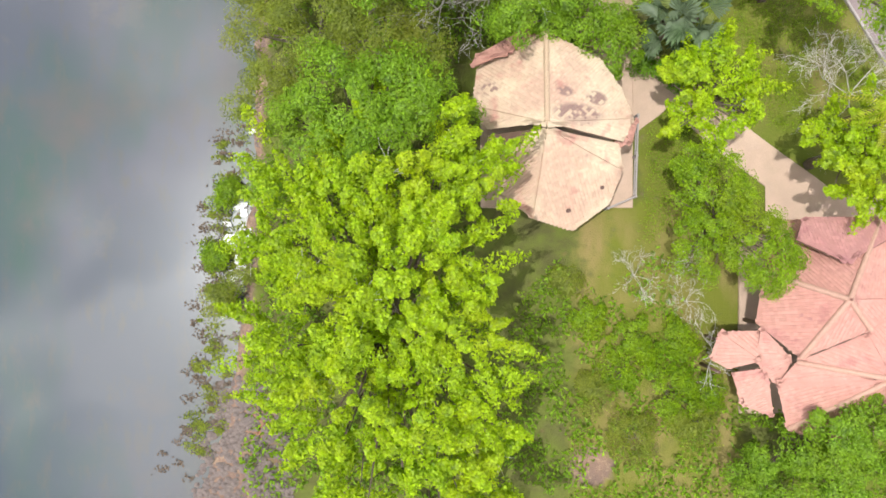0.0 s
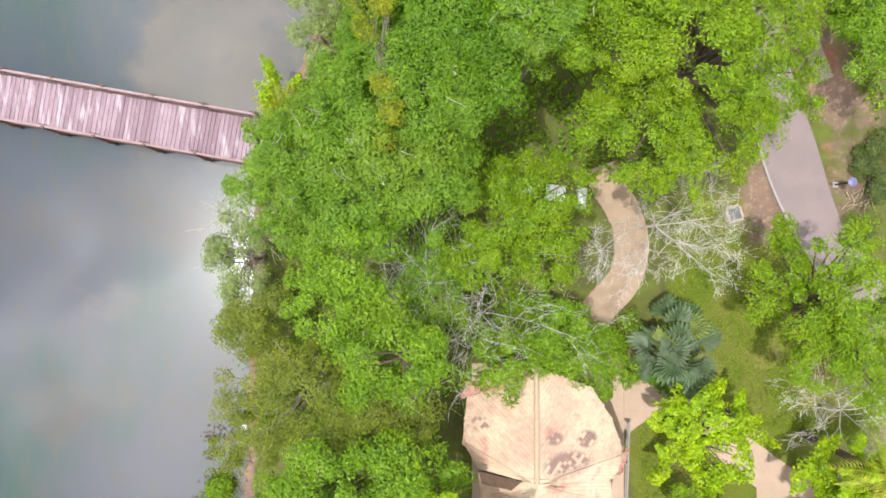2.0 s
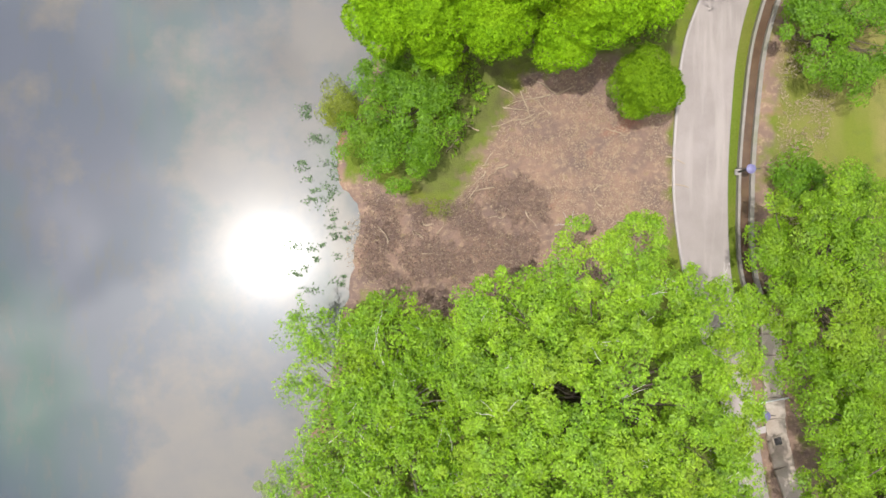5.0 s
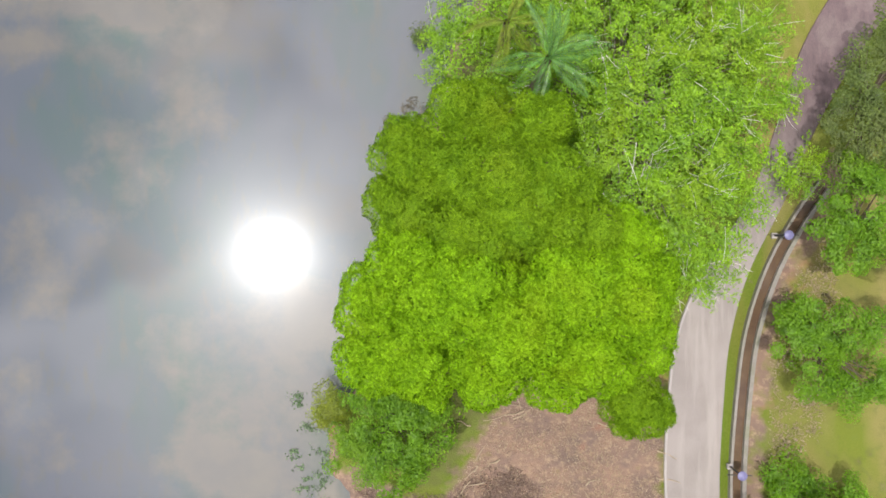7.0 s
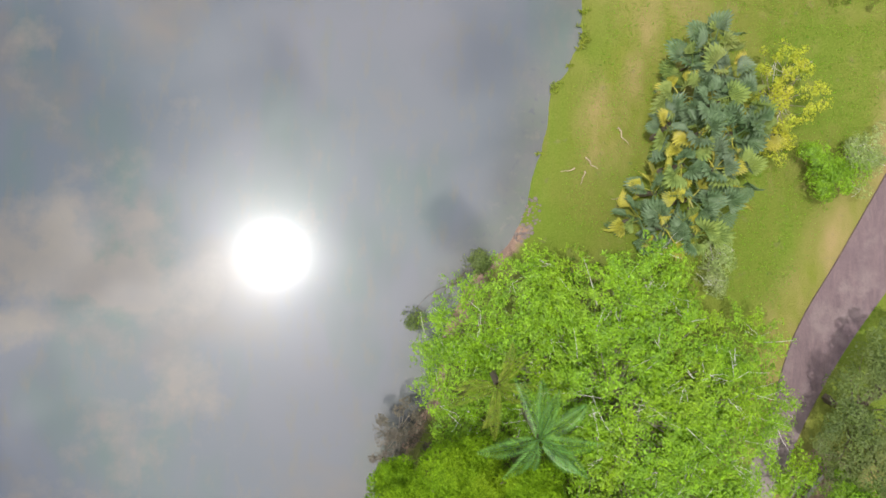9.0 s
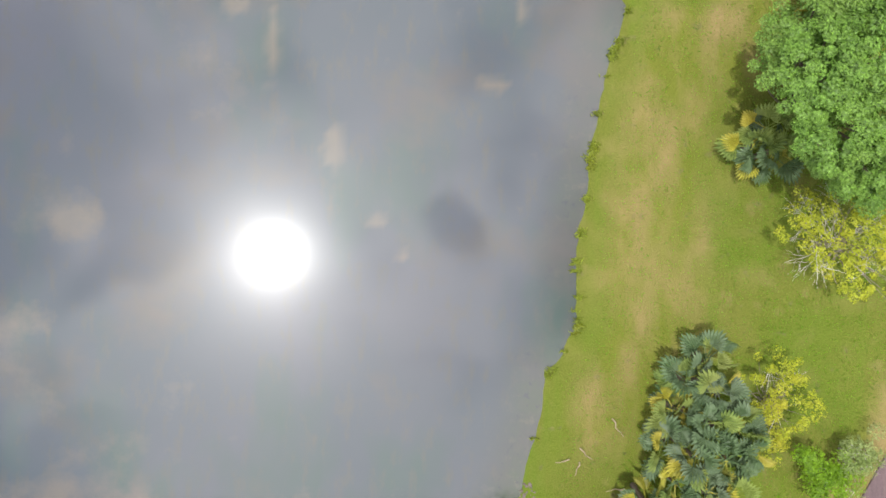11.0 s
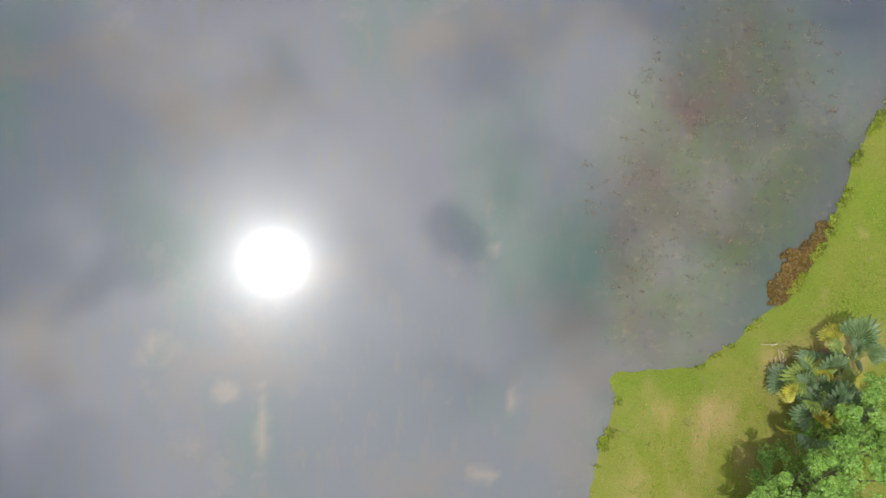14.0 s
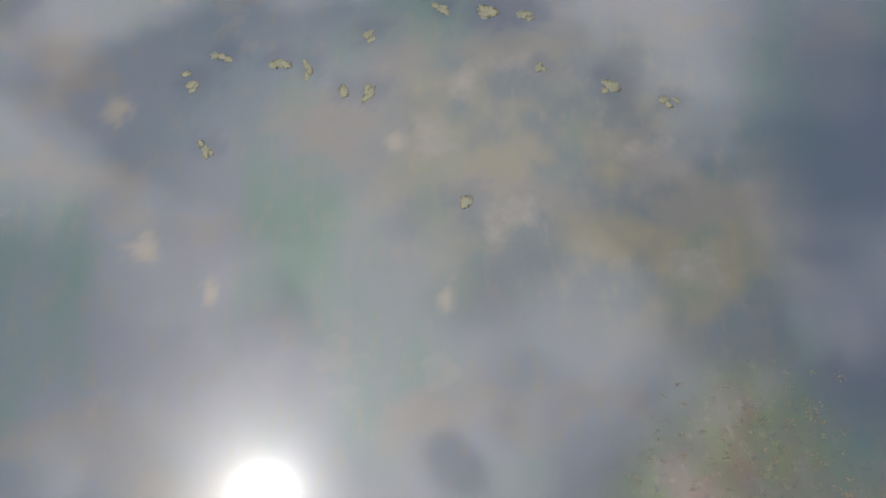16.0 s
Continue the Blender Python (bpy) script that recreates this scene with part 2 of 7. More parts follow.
def plank_mat():
    m, n, l, b = mat("bridge_planks", 0.8)
    rnd = n.new("ShaderNodeObjectInfo").outputs["Random"]
    c = blend(n, l, rnd, (0.20, 0.125, 0.16), (0.40, 0.295, 0.35))
    c = blend(n, l, noise_of(n, l, 3.0, stretch=(3.0, 0.6, 1, 10), lo=0.5, hi=0.75), c, (0.19, 0.11, 0.13))
    c = blend(n, l, noise_of(n, l, 1.3, 5, 0.55, 0.66, stretch=(2.8, 0.5, 1, 10)), c, (0.53, 0.455, 0.50))
    grain = noise_of(n, l, 18, 3, 0.3, 0.7, stretch=(6, 0.6, 1, 10))
    c = blend(n, l, 0.3, c, blend(n, l, grain, (0.15, 0.09, 0.1), (0.56, 0.43, 0.46)))
    l.new(c, b.inputs["Base Color"])
    bump(n, l, b, grain, 0.3)
    return m


PLANK = plank_mat()


def water_mat():
    """Murky lake: silt in large soft drifts, weed beds in the shallows; a still surface with a film of fine ripples."""
    m, n, l, b = mat("lake_water", 0.043)
    b.inputs["IOR"].default_value = 1.6
    b.inputs["Coat Weight"].default_value, b.inputs["Coat Roughness"].default_value, b.inputs["Coat IOR"].default_value = 0.38, 0.29, 1.4
    c = blend(n, l, noise_of(n, l, 0.07, 3, 0.35, 0.65), (0.070, 0.088, 0.100), (0.095, 0.10, 0.115))
    shallow = n.new("ShaderNodeAttribute")
    shallow.attribute_name = "weed"
    weed = blend(n, l, noise_of(n, l, 0.33, 6, 0.38, 0.62, rough=0.65), (0.070, 0.067, 0.058), (0.068, 0.085, 0.040))
    weed = blend(n, l, noise_of(n, l, 0.22, 4, 0.56, 0.70), weed, (0.085, 0.062, 0.052))
    weed = blend(n, l, noise_of(n, l, 1.7, 6, 0.55, 0.68, rough=0.7), weed, (0.115, 0.105, 0.065))
    weed = blend(n, l, noise_of(n, l, 2.4, 6, 0.57, 0.66, rough=0.7), weed, (0.045, 0.045, 0.046))
    c = blend(n, l, shallow.outputs["Fac"], c, blend(n, l, 1.0, weed, (1.2, 1.2, 1.1), "MULTIPLY"))
    sand = n.new("ShaderNodeAttribute")
    sand.attribute_name = "sand"
    c = blend(n, l, sand.outputs["Fac"], c, blend(n, l, noise_of(n, l, 0.2, 3, 0.42, 0.6), (0.062, 0.075, 0.078), (0.112, 0.105, 0.074)))
    c = blend(n, l, noise_of(n, l, 0.13, 4, 0.5, 0.68, stretch=(1.0, 0.5, 1)), c, (0.058, 0.098, 0.078))
    c = blend(n, l, noise_of(n, l, 0.17, 4, 0.54, 0.70, stretch=(0.8, 1.0, 1, 20)), c, (0.105, 0.098, 0.088))
    c = blend(n, l, noise_of(n, l, 1.1, 5, 0.52, 0.78, stretch=(1.4, 0.5, 1), rough=0.65), c, (0.10, 0.10, 0.085))
    drift = n.new("ShaderNodeAttribute")
    drift.attribute_name = "drift"
    cloud = n.new("ShaderNodeMath")
    cloud.operation = "MULTIPLY_ADD"
    l.new(noise_of(n, l, 0.16, 6, 0.34, 0.66, rough=0.6), cloud.inputs[0])
    cloud.inputs[1].default_value = 0.9
    l.new(drift.outputs["Fac"], cloud.inputs[2])
    edge = n.new("ShaderNodeMapRange")
    edge.inputs["From Min"].default_value, edge.inputs["From Max"].default_value = 0.80, 1.15
    l.new(cloud.outputs[0], edge.inputs["Value"])
    c = blend(n, l, edge.outputs["Result"], c, blend(n, l, noise_of(n, l, 0.5, 4), (0.142, 0.130, 0.108), (0.125, 0.118, 0.106)))
    # the first tint paints in algae shadows and a dark sky's reflection
    for name, colour in (("painted_dark", (0.040, 0.052, 0.072)), ("silt", (0.17, 0.15, 0.115))):
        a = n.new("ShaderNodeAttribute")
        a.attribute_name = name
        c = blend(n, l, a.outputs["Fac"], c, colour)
    c = blend(n, l, 1.0, c, (0.88, 0.88, 0.91), "MULTIPLY")
    l.new(c, b.inputs["Base Color"])
    ripple = noise_of(n, l, 5.0, 3, 0.3, 0.7)
    bump(n, l, b, ripple, 0.012, 0.02)
    film = node(n, "ShaderNodeBsdfGlossy", Roughness=0.16)        # wind-ruffled film over the still surface
    mix = n.new("ShaderNodeMixShader")
    mix.inputs[0].default_value = 0.0032
    l.new(b.outputs[0], mix.inputs[1])
    l.new(film.outputs[0], mix.inputs[2])
    l.new(mix.outputs[0], n["Material Output"].inputs["Surface"])
    return m


WATER = water_mat()


def ground_mat():
    m, n, l, b = mat("park_ground", 0.95)
    b.inputs["Specular IOR Level"].default_value = 0.2
    grass = blend(n, l, noise_of(n, l, 0.35, 5), (0.098, 0.148, 0.010), (0.132, 0.150, 0.024))
    grass = blend(n, l, noise_of(n, l, 1.1, 5, 0.60, 0.78), grass, (0.25, 0.20, 0.085))
    grass = blend(n, l, noise_of(n, l, 0.20, 5, 0.47, 0.60), grass, (0.088, 0.155, 0.008))
    grass = blend(n, l, noise_of(n, l, 0.9, 4, 0.48, 0.66, stretch=(1.0, 0.10, 1, 4)), grass, (0.088, 0.162, 0.008))
    grain = noise_of(n, l, 16, 4, 0.3, 0.7)
    grass = blend(n, l, 0.4, grass, blend(n, l, grain, (0.10, 0.115, 0.015), (0.22, 0.215, 0.05)))
    dirt = blend(n, l, noise_of(n, l, 0.8, 6, 0.35, 0.65, rough=0.65), (0.27, 0.175, 0.125), (0.165, 0.115, 0.095))
    dirt = blend(n, l, noise_of(n, l, 3.5, 5, 0.5, 0.7, rough=0.7), dirt, (0.36, 0.26, 0.17))
    dirt = blend(n, l, noise_of(n, l, 0.33, 3, 0.62, 0.74), dirt, (0.36, 0.15, 0.085))
    floor_ = blend(n, l, noise_of(n, l, 1.2, 5), (0.10, 0.10, 0.035), (0.13, 0.16, 0.03))
    dry = n.new("ShaderNodeAttribute")
    dry.attribute_name = "dry"
    grass = blend(n, l, dry.outputs["Fac"], grass, blend(n, l, noise_of(n, l, 0.55, 6, 0.38, 0.64, stretch=(1.0, 0.45, 1, 8)), (0.150, 0.168, 0.024), (0.27, 0.205, 0.085)))
    for name, colour in (("forest", floor_), ("dirt", dirt)):
        a = n.new("ShaderNodeAttribute")
        a.attribute_name = name
        edge = n.new("ShaderNodeMath")
        edge.operation = "MULTIPLY_ADD"
        l.new(noise_of(n, l, 1.6, 5, 0.3, 0.7), edge.inputs[0])
        edge.inputs[1].default_value = 0.7
        l.new(a.outputs["Fac"], edge.inputs[2])
        step = n.new("ShaderNodeMapRange")
        step.inputs["From Min"].default_value, step.inputs["From Max"].default_value = 0.6, 1.1
        l.new(edge.outputs[0], step.inputs["Value"])
        grass = blend(n, l, step.outputs["Result"], grass, colour)
    l.new(grass, b.inputs["Base Color"])
    bump(n, l, b, grain, 0.5, 0.05)
    return m


GROUND = ground_mat()


# ---------------------------------------------------------------- mesh helpers
def mesh_of(name, verts, faces, material, smooth=False):
    """A mesh from arrays: verts (n, 3), faces (m, k), all with k corners."""
    verts, faces = np.asarray(verts, np.float32), np.asarray(faces, np.int32)
    me = bpy.data.meshes.new(name)
    me.vertices.add(len(verts))
    me.vertices.foreach_set("co", verts.ravel())
    me.loops.add(faces.size)
    me.loops.foreach_set("vertex_index", faces.ravel())
    me.polygons.add(len(faces))
    me.polygons.foreach_set("loop_start", np.arange(0, faces.size, faces.shape[1], dtype=np.int32))
    me.polygons.foreach_set("use_smooth", np.full(len(faces), smooth))
    me.update(calc_edges=True)
    me.materials.append(material)
    return me


def thing(name, label, category, at=(0, 0, 0), turn=0.0, group="", kind=""):
    ob = new(name)
    ob.empty_display_size = 0.3
    ob.matrix_basis = Matrix.Translation(at) @ Matrix.Rotation(turn, 4, "Z")
    return tagged(ob, label, category, group, kind)


def child(name, me, parent, label="", m=None):
    ob = new(name, me)
    ob.parent = parent
    if m is not None:
        ob.matrix_basis = m
    return tagged(ob, label)


def part(name, bm, material, parent, label="", smooth=False, m=None):
    me = bpy.data.meshes.new(name)
    for f in bm.faces:
        f.smooth = smooth
    bm.to_mesh(me)
    bm.free()
    me.materials.append(material)
    return child(name, me, parent, label, m)


def box(bm, x0, x1, y0, y1, z0, z1, m=None, bevel=0.0):
    """A bevelled block."""
    made = bmesh.ops.create_cube(bm, size=1.0, matrix=(m or Matrix()) @ Matrix.Translation(((x0 + x1) / 2, (y0 + y1) / 2, (z0 + z1) / 2))
                                 @ Matrix.Diagonal((x1 - x0, y1 - y0, z1 - z0, 1)))
    if bevel:
        edges = {e for v in made["verts"] for e in v.link_edges}
        bmesh.ops.bevel(bm, geom=list(edges), offset=bevel, segments=1, affect="EDGES")
    return bm


def rod(bm, a, b, r0, r1=None, sides=8):
    a, b = Vector(a), Vector(b)
    m = Matrix.Translation((a + b) / 2) @ (b - a).to_track_quat("Z", "Y").to_matrix().to_4x4()
    bmesh.ops.create_cone(bm, cap_ends=True, segments=sides, radius1=r0, radius2=r0 if r1 is None else r1, depth=(b - a).length, matrix=m)
    return bm


def tubes(lines, sides=5):
    """Tapered tubes along lines of (x, y, z, radius): verts and quads."""
    vs, fs, base = [], [], 0
    ring = np.linspace(0, 2 * np.pi, sides, endpoint=False)
    for line in lines:
        line = np.asarray(line, float)
        way = np.gradient(line[:, :3], axis=0)
        way /= np.linalg.norm(way, axis=1)[:, None] + 1e-9
        ref = np.array([1.0, 0.13, 0.0]) if abs(way[0, 2]) > 0.7 else np.array([0.0, 0.0, 1.0])
        u = np.cross(way, ref)
        u /= np.linalg.norm(u, axis=1)[:, None] + 1e-9
        v = np.cross(way, u)
        pts = line[:, None, :3] + line[:, 3, None, None] * (np.cos(ring)[None, :, None] * u[:, None] + np.sin(ring)[None, :, None] * v[:, None])
        vs.append(pts.reshape(-1, 3))
        k = len(line)
        i = np.arange(k - 1)[:, None] * sides
        j = np.arange(sides)[None]
        q = np.stack([i + j, i + (j + 1) % sides, i + sides + (j + 1) % sides, i + sides + j], -1).reshape(-1, 4)
        fs.append(q + base)
        base += k * sides
    return np.concatenate(vs), np.concatenate(fs)


def leaf_quads(rng, at, out, length, width, droop=0.15):
    """Leaves that grow from points, facing along out: folded four-cornered blades."""
    n = len(at)
    out = out / (np.linalg.norm(out, axis=1)[:, None] + 1e-9)
    side = np.cross(out, rng.normal(size=(n, 3)))
    side /= np.linalg.norm(side, axis=1)[:, None] + 1e-9
    along = np.cross(side, out)
    s = (0.65 + 0.7 * rng.random(n))[:, None]
    ln, wd = length * s, width * s
    base = at - along * ln * 0.5
    tip = at + along * ln * 0.5 - out * ln * droop
    mid = at + out * ln * 0.04
    vs = np.stack([base, mid + side * wd * 0.5, tip, mid - side * wd * 0.5], 1).reshape(-1, 3)
    return vs, np.arange(4 * n).reshape(-1, 4)


def fine_leaves(rng, at, out, length, width):
    """Small pointed leaves for whole crowns: three-cornered blades that face along out."""
    n = len(at)
    out = out / (np.linalg.norm(out, axis=1)[:, None] + 1e-9)
    side = np.cross(out, rng.normal(size=(n, 3)))
    side /= np.linalg.norm(side, axis=1)[:, None] + 1e-9
    along = np.cross(side, out)
    s = (0.65 + 0.7 * rng.random(n))[:, None]
    base, tip = at - along * length * s * 0.4, at + along * length * s * 0.6 - out * length * s * 0.12
    vs = np.stack([base + side * width * s * 0.5, tip, base - side * width * s * 0.5], 1).reshape(-1, 3)
    return vs, np.arange(3 * n).reshape(-1, 3)


# ---------------------------------------------------------------- trees
def ground_z(x, y):
    d = shore_distance(np.array([x]), np.array([y]))[0]
    return float(bank_height(np.array([d]))[0])


# the bank line: how far to the right the water reaches, along the walk
BANK_Y = [-60, -30, -10.8, -7.8, -3.9, 2.2, 9.6, 14.4, 17.9, 20.4, 23.6, 26.6, 30.7, 33.9, 35.3, 37.0, 38.8, 44.6, 48.3, 50.8, 53.7, 56.2, 57.2, 58.4, 60.3,
          61.3, 64.2, 64.8, 66.2, 69.4, 71.3, 74.8, 77.7, 79.9, 81.0, 81.25, 82.4, 83.3, 84.3, 86.5, 88.7, 90.7, 92.9, 97, 110, 140, 200]
BANK_X = [-18, -14, -10.6, -9.4, -8.8, -8.3, -8.0, -7.8, -7.4, -6.0, -4.9, -3.9, -3.1, -2.6, -3.5, -3.6, -2.4, -1.0, -0.3, 1.2, 1.9, 3.1, 4.4, 5.2, 5.6,
          5.9, 6.5, 7.1, 7.7, 7.7, 8.1, 8.5, 9.2, 9.9, 9.4, 13.4, 15.1, 16.0, 17.3, 18.8, 19.8, 20.5, 21.8, 24, 30, 45, 75]


def shore_distance(x, y):
    """Signed distance to the bank line, positive on land."""
    best = np.full(x.shape, 1e9)
    for (ya, xa), (yb, xb) in zip(zip(BANK_Y, BANK_X), zip(BANK_Y[1:], BANK_X[1:])):
        dx, dy = xb - xa, yb - ya
        k = np.clip(((x - xa) * dx + (y - ya) * dy) / (dx * dx + dy * dy), 0, 1)
        best = np.minimum(best, np.hypot(x - xa - k * dx, y - ya - k * dy))
    return np.where(x > np.interp(y, BANK_Y, BANK_X), best, -best)


def bank_height(d):
    return np.where(d > 0, 0.58 * (1 - np.exp(-d / 0.9)), np.maximum(-1.5, 0.40 * d))


def limbs_to(rng, foot, fork, ends, r0):
    """A bent trunk to the fork and limbs from it to the ends."""
    foot, fork = np.array(foot, float), np.array(fork, float)
    k = np.linspace(0, 1, 6)[:, None]
    bend = np.array([*rng.normal(0, 0.12, 2), 0]) * np.linalg.norm(fork - foot) * 0.4
    trunk = foot + (fork - foot) * k + bend * np.sin(k * np.pi)
    rad = r0 * (1.15 - 0.5 * k[:, 0])
    rad[0] *= 1.35
    lines = [np.c_[trunk, rad]]
    for e in ends:
        s = fork + (np.array([*foot[:2], 0]) * 0 + rng.normal(0, 0.1, 3))
        e = np.array(e, float)
        mid = s + (e - s) * np.array([0.55, 0.55, 0.4]) + rng.normal(0, 0.25, 3)
        q = np.linspace(0, 1, 6)[:, None]
        c = (1 - q) ** 2 * s + 2 * q * (1 - q) * mid + q ** 2 * e
        lines.append(np.c_[c, r0 * 0.36 * (1 - 0.88 * q[:, 0])])
    return lines


def crown_points(rng, lobes, clump, spacing, per, flat=0.62, loose=1.0, shoot=0.0):
    """Leaf places and facings on the sprays that cover a crown's lobes; also the sprays' middles."""
    at, out, mids = [], [], []
    for x, y, z, r in lobes:
        n = max(10, int(2.6 * r * r / spacing ** 2))
        d = rng.normal(size=(n, 3))
        d /= np.linalg.norm(d, axis=1)[:, None]
        d[:, 2] = np.where(rng.random(n) < 0.82, np.abs(d[:, 2]), d[:, 2])
        ragged = 1 + 0.16 * loose * rng.normal(size=n) - 0.18 * (rng.random(n) < 0.2)
        c = np.array([x, y, z - r * flat]) + d * np.array([r, r, r * flat]) * (ragged * (1 - 0.5 * clump / r))[:, None]
        hidden = np.zeros(n, bool)
        for ox, oy, oz, orad in lobes:
            q = (c - np.array([ox, oy, oz - orad * flat])) / np.array([orad, orad, orad * flat])
            hidden |= np.linalg.norm(q, axis=1) < 0.45
        c, d = c[~hidden], d[~hidden]
        n = len(c)
        if not n:
            continue
        mids.append(c)
        rc = clump * (0.6 + 0.8 * rng.random(n))
        e = rng.normal(size=(n, per, 3))
        e /= np.linalg.norm(e, axis=2)[:, :, None]
        e[:, :, 2] = np.where(rng.random((n, per)) < 0.75, np.abs(e[:, :, 2]), e[:, :, 2])
        rr = rc[:, None] * (0.45 + 0.6 * rng.random((n, per)) ** 0.7)
        if shoot:                                        # long shoots that lean outward and up
            s = d * np.array([0.9, 0.9, 0.7]) + np.array([0, 0, 0.55]) + rng.normal(0, 0.22, d.shape)
            s /= np.linalg.norm(s, axis=1)[:, None]
            k = (e * s[:, None]).sum(2)[:, :, None]
            p = c[:, None] + ((e - k * s[:, None]) * (0.62 - 0.22 * k) + k * s[:, None] * (1 + shoot)) * rr[:, :, None]
        else:
            p = c[:, None] + e * rr[:, :, None] * np.array([1, 1, 0.7])
        o = e * 0.9 + d[:, None] * 0.5 + np.array([0, 0, 0.75]) + rng.normal(0, 0.40, (n, per, 3))
        at.append(p.reshape(-1, 3))
        out.append(o.reshape(-1, 3))
    return np.concatenate(at), np.concatenate(out), np.concatenate(mids)


STYLE = {  # leaf colour, spray radius, spacing, leaves a spray (domes: swell, billow size, leaves a square metre), leaf length and width, looseness, bark
    "lime": ("lime", 0.44, 0.54, 215, 0.125, 0.080, 1.8, BARK),
    "green": ("green", 0.45, 0.52, 212, 0.103, 0.061, 1.3, BARK),
    "deep": ("deep", 0.45, 0.52, 212, 0.103, 0.061, 1.3, BARK),
    "olive": ("olive", 0.42, 0.48, 212, 0.084, 0.046, 1.1, MID_BARK),
    "dusty": ("dusty", 0.45, 0.52, 207, 0.103, 0.057, 1.4, MID_BARK),
    "dim": ("dim", 0.44, 0.50, 212, 0.091, 0.053, 1.2, BARK),
    "moss": ("moss", 0.36, 0.42, 148, 0.091, 0.053, 1.1, BARK),
    "light": ("light", 0.33, 0.38, 125, 0.103, 0.057, 1.0, BARK),
    "feather": ("feather", 1.25, 0.33, 64, 0.125, 0.050, 1.1, MID_BARK),
    "cool": ("cool", 0.30, 0.33, 125, 0.095, 0.060, 0.7, BARK),
    "grey": ("grey", 0.36, 0.46, 140, 0.099, 0.046, 1.4, MID_BARK),
    "drab": ("drab", 0.32, 0.40, 110, 0.085, 0.045, 1.4, MID_BARK),
    "flower": ("flower", 0.26, 0.40, 70, 0.085, 0.05, 1.6, MID_BARK),
    "yellow": ("yellow", 0.27, 0.44, 60, 0.091, 0.057, 1.7, MID_BARK),
    "dome": ("dome", 0.12, 0.42, 800, 0.086, 0.058, 0.0, BARK),
    "dome_fine": ("dome_fine", 0.09, 0.36, 950, 0.072, 0.048, 0.0, BARK),
}


def spray_points(rng, lobes, length, spacing, per, flat=0.62):
    """Leaf places and facings along arching shoots that spread from a crown's lobes; also the shoots' middles and their lines."""
    at, out, mids, shoots = [], [], [], []
    for x, y, z, r in lobes:
        n = max(8, int(2.6 * r * r / spacing ** 2))
        d = rng.normal(size=(n, 3))
        d /= np.linalg.norm(d, axis=1)[:, None]
        d[:, 2] = np.abs(d[:, 2])
        c = np.array([x, y, z - r * flat]) + d * np.array([r, r, r * flat]) * (0.80 + 0.16 * rng.random(n))[:, None]
        hidden = np.zeros(n, bool)
        for ox, oy, oz, orad in lobes:
            q = (c - np.array([ox, oy, oz - orad * flat])) / np.array([orad, orad, orad * flat])
            hidden |= np.linalg.norm(q, axis=1) < 0.55
        c, d = c[~hidden], d[~hidden]
        n = len(c)
        if not n:
            continue
        w = d * np.array([1.0, 1.0, 0.3]) + rng.normal(0, 0.5, (n, 3)) + np.array([0, 0, 0.35])
        w /= np.linalg.norm(w, axis=1)[:, None]
        ln = length * rng.uniform(0.55, 1.25, n)
        k = rng.random((n, per, 1)) - 0.4
        path = c[:, None] + w[:, None] * k * ln[:, None, None] - np.array([0, 0, 0.30]) * (k * k) * ln[:, None, None]
        side = rng.normal(0, 1, (n, per, 3)) * (0.15 * (1.05 - np.abs(k)))
        at.append((path + side * np.array([1, 1, 0.55])).reshape(-1, 3))
        out.append((side * 2.5 + 0.5 * d[:, None] + np.array([0, 0, 0.8]) + rng.normal(0, 0.35, (n, per, 3))).reshape(-1, 3))
        mids.append(c)
        q = np.linspace(-0.5, 0.62, 6)[:, None]
        for i in np.nonzero(rng.random(n) < 0.06)[0]:
            shoots.append(np.c_[c[i] + w[i] * q * ln[i] - np.array([0, 0, 0.3]) * q * q * ln[i] + np.array([0, 0, 0.06]), np.linspace(0.017, 0.005, 6)])
    return np.concatenate(at), np.concatenate(out), np.concatenate(mids), shoots


def heads_of(rng, lobes, size, apart):
    """The lobes of a crown, and the low rounded heads of foliage that swell out of them."""
    heads = []
    for x, y, z, r in lobes:
        n = max(5, int(2 * math.pi * r * r / apart ** 2))
        for k in range(n):
            up = 1 - 1.1 * (k + 0.5) / n
            a, s = k * 2.39996 + rng.uniform(-0.5, 0.5), min(size, 0.6 * r) * rng.uniform(0.65, 1.3)
            reach = r - s + 0.46 * s * rng.uniform(0.5, 1.3)
            side = math.sqrt(max(0, 1 - up * up)) * reach
            heads.append((x + side * math.cos(a), y + side * math.sin(a), z - r + up * reach + s, s))
    return [(x, y, z - 0.07 * r, 0.93 * r) for x, y, z, r in lobes] + heads


